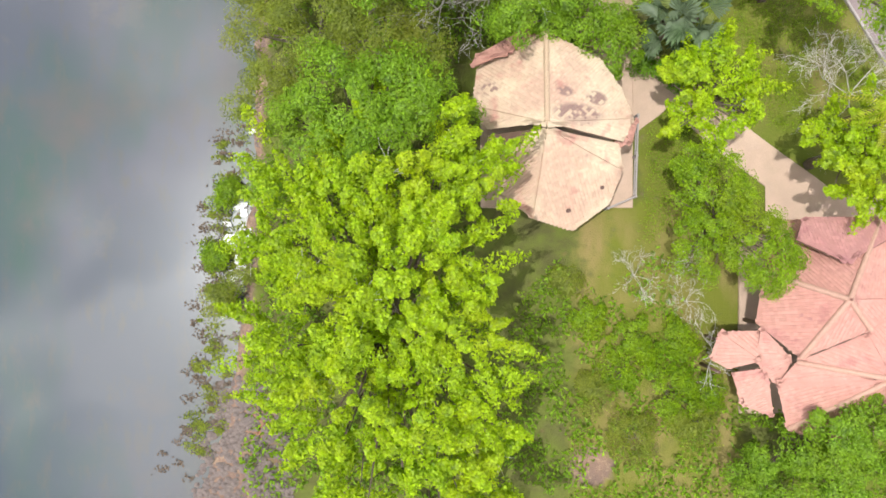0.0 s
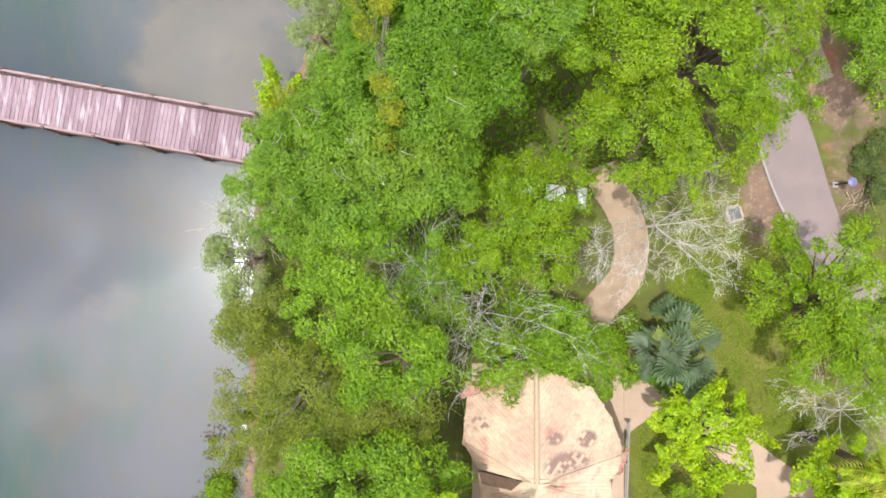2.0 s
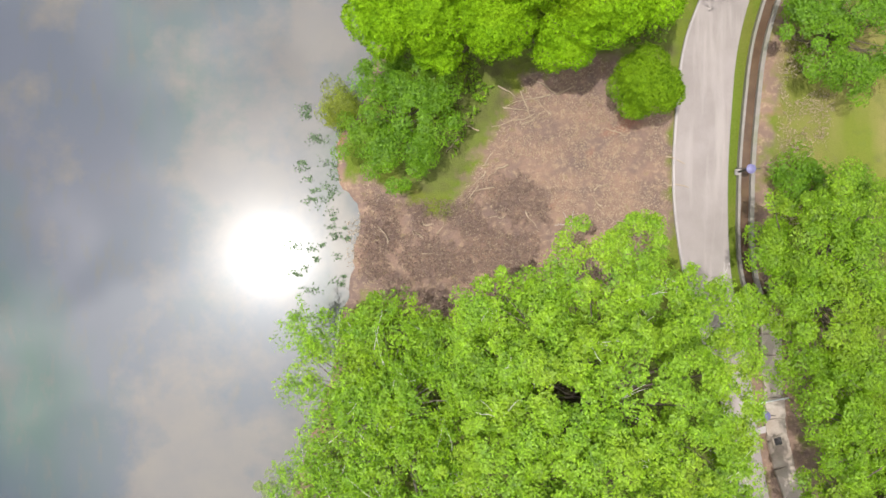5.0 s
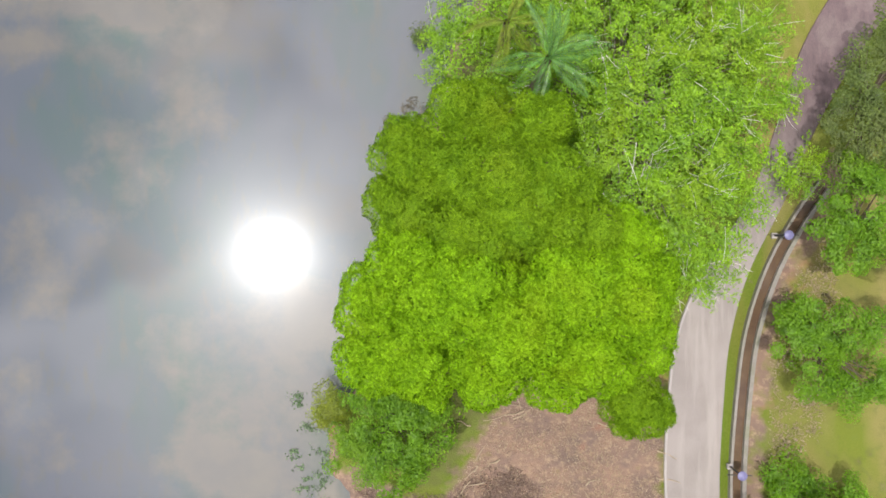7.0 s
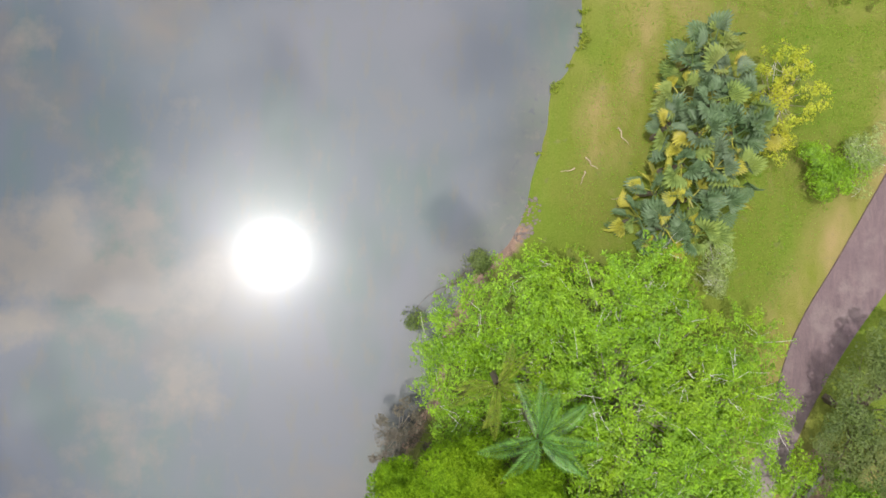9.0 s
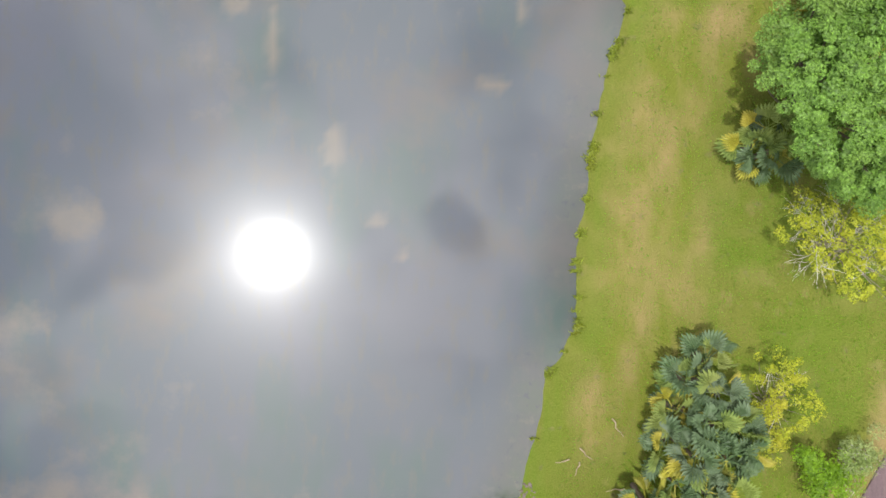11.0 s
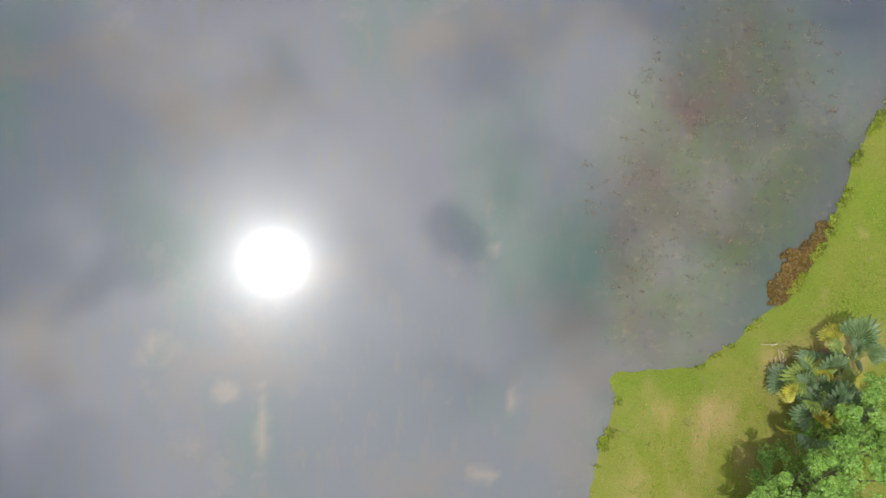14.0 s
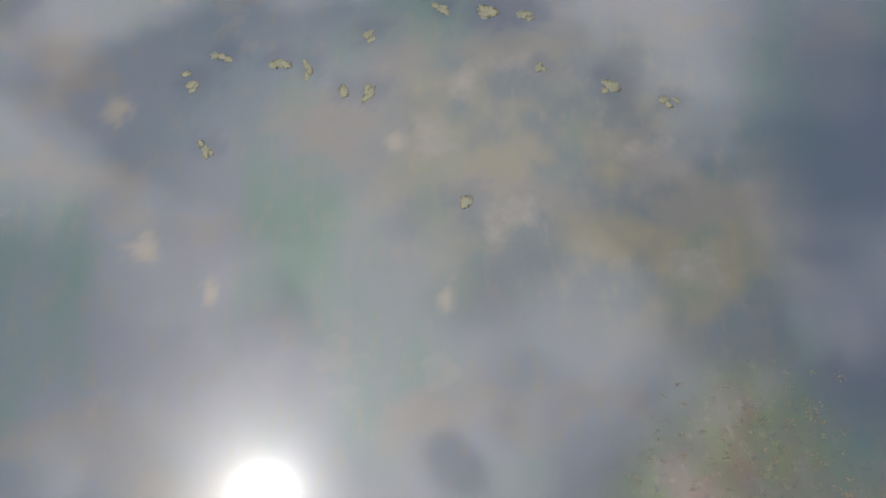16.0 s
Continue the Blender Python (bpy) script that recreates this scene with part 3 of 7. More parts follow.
def billow_points(rng, lobes, swell, size, density):
    """Leaf places and facings on a close crown: rounded lobes whose skin swells into billows of the given size with tight creases between them."""
    def rise(p):
        q = p / size
        return np.array([swell * (2.2 * abs(noise.noise(v)) + 0.6 * abs(noise.noise(v * 2.7 + Vector((7, 3, 1)))) + 0.22 * noise.noise(v * 6.5)) for v in map(Vector, q)])

    at, out, mids = [], [], []
    for x, y, z, r in lobes:
        n = int(density * 2 * math.pi * r * r)
        d = rng.normal(size=(n, 3))
        d /= np.linalg.norm(d, axis=1)[:, None]
        d[:, 2] = np.where(d[:, 2] < -0.2, -d[:, 2], d[:, 2])
        c = np.array([x, y, z - r])
        p = c + d * r
        hidden = np.zeros(n, bool)
        for ox, oy, oz, orad in lobes:
            if (ox, oy, oz) != (x, y, z):
                hidden |= np.linalg.norm(p - np.array([ox, oy, oz - orad]), axis=1) < orad - 0.05
        d, p = d[~hidden], p[~hidden]
        if not len(d):
            continue
        u = np.cross(d, [0.31, 0.17, 0.93])
        u /= np.linalg.norm(u, axis=1)[:, None]
        v = np.cross(d, u)
        h = rise(p)
        gu, gv = ((rise(p + 0.10 * k) - h) / 0.10 for k in (u, v))
        facing = d - gu[:, None] * u - gv[:, None] * v
        at.append(c + d * (r - 0.9 * swell + h + rng.normal(0, 0.035, len(d)))[:, None])
        out.append(facing + rng.normal(0, 0.33, d.shape))
        mids.append(c + d[::60] * (r - swell))
    return np.concatenate(at), np.concatenate(out), np.concatenate(mids)


def hull_of(lobes, core=0.80):
    """The close-grown inside of a tight crown: a lumpy dome under each lobe."""
    vs, fs = [], []
    for i, (x, y, z, r) in enumerate(lobes):
        r *= core
        a, b = np.meshgrid(np.linspace(0, 2 * np.pi, 25)[:-1], np.linspace(0.02, 2.1, 12))
        d = np.stack([np.sin(b) * np.cos(a), np.sin(b) * np.sin(a), np.cos(b)], -1).reshape(-1, 3)
        lump = np.array([1 + 0.07 * noise.noise(Vector(q) * 4 + Vector((i, 0, 0))) for q in d])
        vs.append(np.array([x, y, z - 0.9 * r / core]) + d * lump[:, None] * r)
        j, k = np.meshgrid(np.arange(11), np.arange(24), indexing="ij")
        p, q = (j * 24 + k).ravel(), (j * 24 + (k + 1) % 24).ravel()
        fs.append(np.stack([p, q, q + 24, p + 24], 1) + i * len(d))
    return np.concatenate(vs), np.concatenate(fs)


def tree(name, label, category, style, lobes, foot=None, seed=0, trunk=0.16, twigs=0, group=""):
    """A tree or shrub: tapered trunk with limbs, and a crown of leaves in sprays over its lobes (x, y, top, radius)."""
    rng = np.random.default_rng(seed * 31 + 7)
    colour, clump, spacing, per, ln, wd, loose, bark = STYLE[style]
    x0 = foot[0] if foot else float(np.mean([b[0] for b in lobes]))
    y0 = foot[1] if foot else float(np.mean([b[1] for b in lobes]))
    gz = max(ground_z(x0, y0), -0.3)
    root = thing(name, label, category, (x0, y0, gz), group=group)
    local = [(x - x0, y - y0, z - gz, r) for x, y, z, r in lobes]
    if style in ("dome", "dome_fine"):
        heads = heads_of(rng, local, *{"dome": (0.75, 0.95), "dome_fine": (0.85, 1.5)}[style])
        at, out, mids = billow_points(rng, heads, clump, spacing, per)
    elif style == "feather":
        at, out, mids, shoots = spray_points(rng, local, clump, spacing, per)
    else:
        at, out, mids = crown_points(rng, local, clump, spacing, per, loose=loose, shoot={"lime": 0.8}.get(style, 0.0))
    keep = at[:, 2] > 0.05
    v, f = fine_leaves(rng, at[keep], out[keep], ln, wd)
    top = min(b[2] - 0.9 * b[3] for b in local)
    fork = (0, 0, max(0.25, top))
    ends = mids[rng.permutation(len(mids))[:min(len(mids), 10 + 5 * len(lobes))]]
    tv, tf = tubes(limbs_to(rng, (0, 0, -0.15), fork, ends, trunk))
    child("trunk", mesh_of("trunk", tv, tf, bark, True), root)
    child("crown", mesh_of("crown", v, f, LEAF[colour]), root)
    if style in ("dome", "dome_fine"):
        hv, hf = hull_of(local)
        tagged(child("inner_foliage", mesh_of("inner_foliage", hv, hf, LEAF[colour], True), root, "dense foliage inside the crown"), kind="stuff")
    if twigs:
        lines = []
        for i in rng.permutation(len(mids))[:twigs]:
            p = mids[i] - np.array([0, 0, 0.12])
            w = np.array([*rng.normal(0, 0.8, 2), 0.45])
            ln = rng.uniform(0.4, 1.1)
            for j in range(3):
                way = w + rng.normal(0, 0.7, 3)
                q = p + way / np.linalg.norm(way) * np.linspace(0, 1, 5)[:, None] * ln + rng.normal(0, 0.02, (5, 3))
                lines.append(np.c_[q, np.linspace(0.013, 0.005, 5)])
        lines += shoots if style == "feather" else []
        tv, tf = tubes(lines, 3)
        tagged(child("twig_spray", mesh_of("twig_spray", tv, tf, PALE_BARK), root, "pale bare twigs standing out of the crown"), kind="stuff")
    return root


def bare_tree(name, label, at, height, spread, seed, lean=(0, 0), trunk=0.09, levels=5, start=0.3):
    """A leafless tree: limbs that fork again and again into pale twigs."""
    rng = np.random.default_rng(seed)
    gz = ground_z(*at)
    root = thing(name, label, "tree", (at[0], at[1], gz))
    base_h = height * start
    lines = [np.c_[np.linspace([0, 0, -0.1], [lean[0] * 0.2, lean[1] * 0.2, base_h], 4), np.linspace(trunk * 1.2, trunk, 4)]]
    limb_list = []

    def grow(p, way, length, r, level):
        k = 5
        pts = [p]
        for _ in range(k):
            way = way + rng.normal(0, 0.13, 3)
            way = way / np.linalg.norm(way)
            pts.append(pts[-1] + way * length / k)
        pts = np.array(pts)
        limb_list.append((level, np.c_[pts, np.linspace(r, r * 0.5, k + 1)]))
        if level < levels:
            for _ in range(3):
                q = rng.integers(2, k + 1)
                w = way + rng.normal(0, 0.62, 3) * np.array([1, 1, 0.6])
                grow(pts[q], w / np.linalg.norm(w), length * (0.5 + 0.3 * rng.random()), max(r * 0.52, 0.005), level + 1)

    n = 7
    for i in range(n):
        a = i / n * 2 * np.pi + rng.normal(0, 0.3)
        w = np.array([np.cos(a) * spread / height + lean[0], np.sin(a) * spread / height + lean[1], 0.65])
        grow(lines[0][-1, :3], w / np.linalg.norm(w), height * 0.42, trunk * 0.5, 1)
    v, f = tubes(lines + [b for lv, b in limb_list if lv < 3], 5)
    child("trunk", mesh_of("trunk", v, f, PALE_BARK, True), root)
    v, f = tubes([b for lv, b in limb_list if lv >= 3], 3)
    tagged(child("twig_spray", mesh_of("twig_spray", v, f, PALE_BARK), root, "fine pale twigs"), kind="stuff")
    return root


def fan_leaf_mesh(name, radius, material, segs=13, spread=165, fold=0.42):
    """A fan palm's leaf: stalk and a folded, pleated blade of pointed segments."""
    vs, fs = [(0, 0, 0)], []
    for i in range(segs):
        a0, a, a1 = (radians(-spread / 2 + spread * (i + k) / segs) for k in (0.04, 0.5, 0.96))
        r = radius * (1.30 - 0.80 * abs(i / (segs - 1) - 0.5)) * (1 + 0.08 * math.sin(i * 7.3))
        b = len(vs)
        for ang, k, dz in ((a0, 0.80, -0.06 * r), (a, 1.0, -0.22 * r), (a1, 0.80, -0.06 * r), (a, 0.55, 0.03 * r)):
            vs.append((k * r * math.sin(ang), k * r * math.cos(ang), dz + fold * abs(k * r * math.sin(ang))))
        fs += [(0, b, b + 3), (0, b + 3, b + 2), (b, b + 1, b + 3), (b + 3, b + 1, b + 2)]
    b = len(vs)
    vs += [(-0.02, 0, 0), (0.02, 0, 0), (0.025, -radius * 1.1, -0.25 * radius), (-0.025, -radius * 1.1, -0.25 * radius)]
    me = bpy.data.meshes.new(name)
    me.from_pydata(vs, [], fs + [(b, b + 1, b + 2, b + 3)])
    me.materials.append(material)
    return me


FAN_LEAF = [fan_leaf_mesh("fan_leaf", 0.66, LEAF["fan"]), fan_leaf_mesh("fan_leaf_mid", 0.62, LEAF["fan_mid"]), fan_leaf_mesh("fan_leaf_old", 0.6, LEAF["fan_old"], spread=130)]


def fan_palm(at, height, seed, leaves=11, old=0.2, scale=1.0, group=""):
    rng = np.random.default_rng(seed)
    gz = ground_z(*at)
    root = thing("fan_palm", "fan palm with yellowing outer leaves" if old > 0.25 else "fan palm with blue-green pleated leaves", "palm", (at[0], at[1], gz), group=group)
    v, f = tubes([np.c_[np.linspace([0, 0, -0.1], [rng.normal(0, .15), rng.normal(0, .15), height], 5), np.linspace(0.13, 0.09, 5)]], 7)
    child("trunk", mesh_of("trunk", v, f, BARK, True), root)
    for i in range(leaves):
        a = i * 2.4 + rng.normal(0, 0.35)
        tilt = radians(-45 + 105 * i / leaves + rng.normal(0, 16))
        s = scale * (0.75 + 0.5 * rng.random())
        m = (Matrix.Translation((0, 0, height)) @ Matrix.Rotation(a, 4, "Z") @ Matrix.Rotation(-tilt, 4, "X")
             @ Matrix.Translation((0, 0.62 * s, 0)) @ Matrix.Rotation(rng.normal(0, 0.75), 4, "Y") @ Matrix.Scale(s, 4))
        kind = 2 if rng.random() < old and i > 2 else 1 if rng.random() < 0.3 else 0
        child("leaf", FAN_LEAF[kind], root, "", m)
    return root


def frond_mesh(name, length, material, pairs=16, width=0.27):
    """A feather palm's frond: an arched rib with drooping leaflets on both sides."""
    vs, fs = [], []
    def rib(k):
        return np.array([0, length * (k - 0.12 * k * k), length * (0.32 * k - 0.62 * k * k)])
    for i in range(pairs):
        k = 0.10 + 0.90 * i / (pairs - 1)
        p, ln = rib(k), length * width * math.sin(min(1.0, k * 1.02) * math.pi * 0.80 + 0.45)
        for s in (-1, 1):
            b = len(vs)
            tip = p + np.array([s * ln * 0.80, ln * 0.62, -ln * 0.34])
            mid = p + np.array([s * ln * 0.42, ln * 0.26, ln * 0.03])
            wide = np.array([-s * length * 0.005, length * 0.20 / pairs, 0])
            vs += [p, mid + wide, tip, mid - wide]
            fs.append((b, b + 1, b + 2, b + 3))
    k = np.linspace(0, 1, 8)
    tv, tf = tubes([np.c_[np.array([rib(q) for q in k]), np.linspace(0.035, 0.008, 8)]], 4)
    return mesh_of(name, np.concatenate([np.array(vs), tv]), np.concatenate([np.array(fs), tf + len(vs)]), material)


FROND = frond_mesh("frond", 2.6, LEAF["frond"], 24, 0.19)
FROND_DULL = frond_mesh("frond_dull", 2.4, LEAF["olive"], 24, 0.17)
FROND_LIME = frond_mesh("frond_lime", 2.0, LEAF["yellow"])


def feather_palm(at, height, seed, fronds=13, scale=1.0, mesh=None, label="feather palm with long arching green fronds"):
    rng = np.random.default_rng(seed)
    gz = ground_z(*at)
    root = thing("feather_palm", label, "palm", (at[0], at[1], gz))
    v, f = tubes([np.c_[np.linspace([0, 0, -0.1], [0, 0, height], 6), np.linspace(0.17, 0.11, 6)]], 8)
    child("trunk", mesh_of("trunk", v, f, BARK, True), root)
    for i in range(fronds):
        m = (Matrix.Translation((0, 0, height)) @ Matrix.Rotation(i * 2.4 + rng.normal(0, 0.4), 4, "Z")
             @ Matrix.Rotation(radians(52 - 74 * i / fronds + rng.normal(0, 10)), 4, "X") @ Matrix.Rotation(rng.normal(0, 0.3), 4, "Y") @ Matrix.Scale(scale * (0.85 + 0.3 * rng.random()), 4))
        child("frond", mesh or FROND, root, "", m)
    return root


# ---------------------------------------------------------------- ground, lake, road
DRAIN = [(14.7, 29.0), (14.0, 31.4), (13.9, 34.6), (14.1, 38.0), (14.6, 41.6), (15.5, 44.2), (16.6, 46.2), (17.6, 47.6)]
COVERED = [(15.0, 29.6), (15.05, 26.6), (15.3, 24.1), (16.35, 20.8), (17.0, 19.3)]
ROAD_W = [(40, -46), (31, -22), (24.5, -3), (19.5, 7.0), (17.0, 11.0), (15.3, 13.7), (14.0, 16.8), (13.6, 19.5), (13.7, 22.5), (12.6, 27.0), (11.4, 31.0), (10.9, 34.6), (11.0, 38.0), (11.4, 41.2),
          (12.2, 43.4), (14.3, 46.8), (15.7, 50.5), (16.6, 53.3), (18.7, 57.0), (20.4, 60.0), (23.0, 64.5), (27, 72), (38, 92), (56, 130)]
ROAD_E = [(42.4, -45), (33.3, -21), (26.7, -2), (21.5, 8.5), (19.2, 11.4), (17.5, 13.8), (16.2, 17.6), (15.2, 20.5), (14.7, 22.8), (14.0, 27.6), (13.3, 31.2), (13.15, 34.6), (13.3, 38.0), (13.6, 41.0),
          (14.3, 43.6), (15.9, 46.9), (17.3, 50.1), (18.7, 52.6), (20.6, 55.3), (23.0, 58.4), (26.0, 63.0), (30, 70.5), (41, 91), (59, 129)]
PATH_A = [(6.0, 8.2), (7.2, 8.1), (8.6, 7.6), (10.4, 6.4), (12.0, 5.0), (13.4, 3.9), (15.2, 2.6), (17.2, 1.2), (19.5, 0.2)]
PATH_B = [(5.9, 7.8), (6.3, 9.0), (7.1, 10.4), (8.0, 11.4), (8.4, 12.6), (8.35, 13.6), (8.0, 14.6), (7.5, 15.4), (7.1, 16.4)]
SCRUB = [(-3.2, 30.4), (-3.4, 33.5), (-2.4, 35.6), (1.0, 33.6), (2.9, 36.9), (4.4, 39.6), (7.5, 40.8), (10.8, 39.5), (10.9, 33), (8, 30), (2, 28.8)]


def smooth_line(points, step=0.4):
    """Evenly spaced points on a soft curve through the given ones."""
    p = np.array(points, float)
    s = np.r_[0, np.cumsum(np.hypot(*np.diff(p, axis=0).T))]
    q = np.linspace(0, s[-1], max(2, int(s[-1] / step)))
    tang = np.gradient(p, s, axis=0)
    out = []
    for v in q:
        i = min(int(np.searchsorted(s, v, side="right")) - 1, len(s) - 2)
        h, k = s[i + 1] - s[i], (v - s[i]) / (s[i + 1] - s[i])
        out.append((2 * k**3 - 3 * k**2 + 1) * p[i] + (k**3 - 2 * k**2 + k) * h * tang[i] + (-2 * k**3 + 3 * k**2) * p[i + 1] + (k**3 - k**2) * h * tang[i + 1])
    return np.array(out)


def near_line(x, y, points):
    best = np.full(x.shape, 1e9)
    for (xa, ya), (xb, yb) in zip(points, points[1:]):
        dx, dy = xb - xa, yb - ya
        k = np.clip(((x - xa) * dx + (y - ya) * dy) / (dx * dx + dy * dy), 0, 1)
        best = np.minimum(best, np.hypot(x - xa - k * dx, y - ya - k * dy))
    return best


def inside(x, y, poly):
    """Signed distance to a closed outline, positive inside."""
    odd = np.zeros(x.shape, bool)
    for (xa, ya), (xb, yb) in zip(poly, poly[1:] + poly[:1]):
        cross = (ya > y) != (yb > y)
        odd ^= cross & (x < (xb - xa) * (y - ya) / (yb - ya + 1e-12) + xa)
    d = near_line(x, y, poly + poly[:1])
    return np.where(odd, d, -d)


def axis(lo, hi, step, far):
    """Fine steps from lo to hi, then ever wider ones out to far on both sides."""
    mid = list(np.arange(lo, hi + step / 2, step))
    s, a, b = step, lo, hi
    while a > -far:
        s *= 1.45
        a, b = a - s, b + s
        mid = [a] + mid + [b]
    return np.array(mid)


def soft(v, lo, hi):
    k = np.clip((v - lo) / (hi - lo), 0, 1)
    return k * k * (3 - 2 * k)


def wobble(x, y, scale):
    return np.array([noise.noise((a * scale, b * scale, 3.1)) for a, b in zip(x.ravel(), y.ravel())]).reshape(x.shape)


def ground_sheet():
    xs, ys = axis(-13.0, 25.0, 0.3, 2600), axis(-14.0, 104.0, 0.33, 2600)
    x, y = np.meshgrid(xs, ys)
    wob = wobble(x, y, 0.9)
    d = shore_distance(x, y) + np.where(y > 57, 0.15, 0.28) * wob + np.where(y > 57, 0.09, 0.14) * wobble(x, y, 2.7)
    z = bank_height(d) + np.where(d > 1.5, 0.025 * wob, 0)
    z = np.where(x < -64 + 6 * np.sin(y / 31), 0.6, z)                                        # the lake's far bank
    z -= 0.17 * soft(-near_line(x, y, DRAIN), -1.0, -0.45)
    # strips under the paved ways lie a little lower than their slabs
    ways = np.minimum(near_line(x, y, PATH_A) - 0.8, near_line(x, y, PATH_B) - 0.7)
    road = inside(x, y, ROAD_W + ROAD_E[::-1])
    z -= 0.05 * np.maximum(soft(-ways, -0.3, 0.1), soft(road, -0.1, 0.3))
    me = mesh_of("ground", np.c_[x.ravel(), y.ravel(), z.ravel()], grid_faces(len(ys), len(xs)), GROUND, True)
    dirt = soft(inside(x, y, SCRUB), -0.8, 0.9)
    dirt = np.maximum(dirt, soft(-near_line(x, y, COVERED), -1.7, -0.5) * 0.9)
    dirt = np.maximum(dirt, 0.72 * soft(-near_line(x, y, DRAIN), -1.9, -0.6) * (near_line(x, y, ROAD_E) > 0.75))
    dirt = np.maximum(dirt, soft(-np.hypot(x - 6.3, y + 9.3), -1.3, -0.5))
    dirt = np.maximum(dirt, 0.5 * soft(-near_line(x, y, [(17.6, 15), (18.3, 19), (17.6, 24), (16.8, 29)]), -2.0, -0.8))
    dirt = np.maximum(dirt, soft(-near_line(x, y, [(14.0, 14.0), (14.3, 16.4)]), -1.5, -0.4))
    dirt = np.maximum(dirt, soft(-d, -0.75, -0.2) * (y < 58))
    dirt = np.maximum(dirt, soft(-d, -3.4, -1.6) * soft(-5.0 - y, 0, 2.5))
    dry = (0.85 * soft(d, 0.4, 2.0) * soft(-d, -6.5, -3.4) + 0.4 * soft(wob, 0.0, 0.5)) * soft(y, 59, 62) * soft(84 - y, 0, 2)
    dry = np.maximum(dry, 0.55 * soft(26 - y, 0, 4) * soft(wob, -0.5, 0.5))
    forest = soft(30.5 - y, 0, 2) * soft(14.5 - x, -1, 1) + soft(y - 39, 0, 2) * soft(57.5 - y, 0, 2) * soft(12 - x, 0, 2)
    forest = np.maximum(forest * (1 - soft(inside(x, y, [(9.2, -3), (8.0, 5.5), (9.6, 9.5), (10.3, 16), (14, 15), (14.5, 8), (20, 6), (20, -3)]), -0.4, 0.6)),
                        soft(x - 17, 0, 2) * soft(30 - x, 0, 5) * soft(y - 11, 0, 2) * soft(48 - y, 0, 2))
    forest = np.maximum(forest, 0.9 * soft(-near_line(x, y, [(0.6, 36.0), (1.6, 37.6), (2.6, 39.2)]), -2.0, -0.8))
    # the dark floor colour here also paints in shade round the lamp post
    forest = np.maximum(forest, 0.95 * soft(-near_line(x, y, [(18.6, 12.5), (17.4, 17), (16.8, 22)]), -2.4, -1.0))
    dry = np.maximum(dry, 1.0 * soft(-near_line(x, y, ROAD_W), -2.3, -0.7) * (y > 48))
    dry = np.maximum(dry, 0.6 * soft(x, 14.9, 15.6) * soft(-x, -25, -20) * soft(y, 33.5, 35.5) * soft(-y, -50, -47))
    rough = soft(x, 4.5, 6.5) * soft(-x, -14, -12) * soft(-y, -3, -1.5)
    forest, dry = forest * (1 - 0.8 * rough), np.maximum(dry, rough)
    forest = np.where((x > 15) & (y > 34) & (y < 48), 0.25 * forest, forest)
    for name, values in (("dirt", dirt), ("forest", forest), ("dry", dry)):
        me.attributes.new(name, "FLOAT", "POINT").data.foreach_set("value", np.clip(values, 0, 1).ravel().astype(np.float32))
    return tagged(new("ground", me), "park ground of mown grass, leaf litter and bare earth", "ground", kind="structure")


def grid_faces(rows, cols):
    i, j = np.meshgrid(np.arange(rows - 1), np.arange(cols - 1), indexing="ij")
    a = (i * cols + j).ravel()
    return np.stack([a, a + 1, a + cols + 1, a + cols], 1)


# drifts of pale silt (place, half width, half length) and floating algae (place, size)
SILT = [(-2.8, 73.9, 0.5, 1.1), (-1.0, 70.7, 0.45, 0.35), (0.2, 69.2, 0.35, 0.3), (4.0, 76.6, 0.6, 0.4), (5.3, 79.8, 0.3, 0.6), (-5.5, 78.6, 0.3, 1.6), (-7.1, 80.1, 0.6, 0.55),
        (4.6, 86.4, 0.25, 0.3), (-11.0, 103.2, 0.8, 0.7), (2.9, 100.8, 0.35, 0.7), (-7.8, 101.0, 0.4, 0.7), (-13.5, 110.5, 0.7, 0.9), (0.4, 108.8, 0.6, 0.6)]
ALGAE_SPOTS = [(3.8, 105.5, .42), (-1.2, 115, .4), (-9.9, 112, .5), (-8.6, 113.6, .4), (-5.6, 113.2, .45), (-4.2, 113.0, .4), (-2.3, 111.6, .4), (-1.0, 111.5, .45),
               (2.6, 116.6, .4), (5.0, 116.4, .6), (6.9, 116.2, .5), (7.6, 113.0, .35), (11.2, 111.9, .6), (13.9, 110.9, .35), (-8.8, 108.3, .35)]


# clouds of stirred tan silt under the surface: their line, half width and strength
DRIFTS = [([(-9.5, 21), (-8.5, 30), (-7.0, 40)], 6.0, 0.62), ([(-18, 57), (-13.5, 57.6), (-10.0, 55.6)], 3.4, 0.72), ([(-17, 52.5), (-12, 51.0)], 3.6, 0.5), ([(-16.5, 44), (-13, 48)], 3.4, 0.42), ([(-9, 50.8), (-6.5, 44)], 2.0, 0.22),
          ([(-16, 66), (-14, 61)], 2.6, 0.35), ([(-17, 38), (-15, 33)], 2.6, 0.3), ([(6, 104.5), (14.5, 103.0)], 2.6, 0.30), ([(3, 110), (6, 113), (12, 109)], 3.0, 0.34),
          ([(-15.5, 74.5), (-14, 71)], 1.8, 0.4), ([(-11, 83), (-9, 79)], 2.2, 0.2)]
# water along this line is darkened to paint in a darker sky's reflection
DARK_REFLECTION = [(23.5, 112), (22.5, 105), (22.0, 98)]


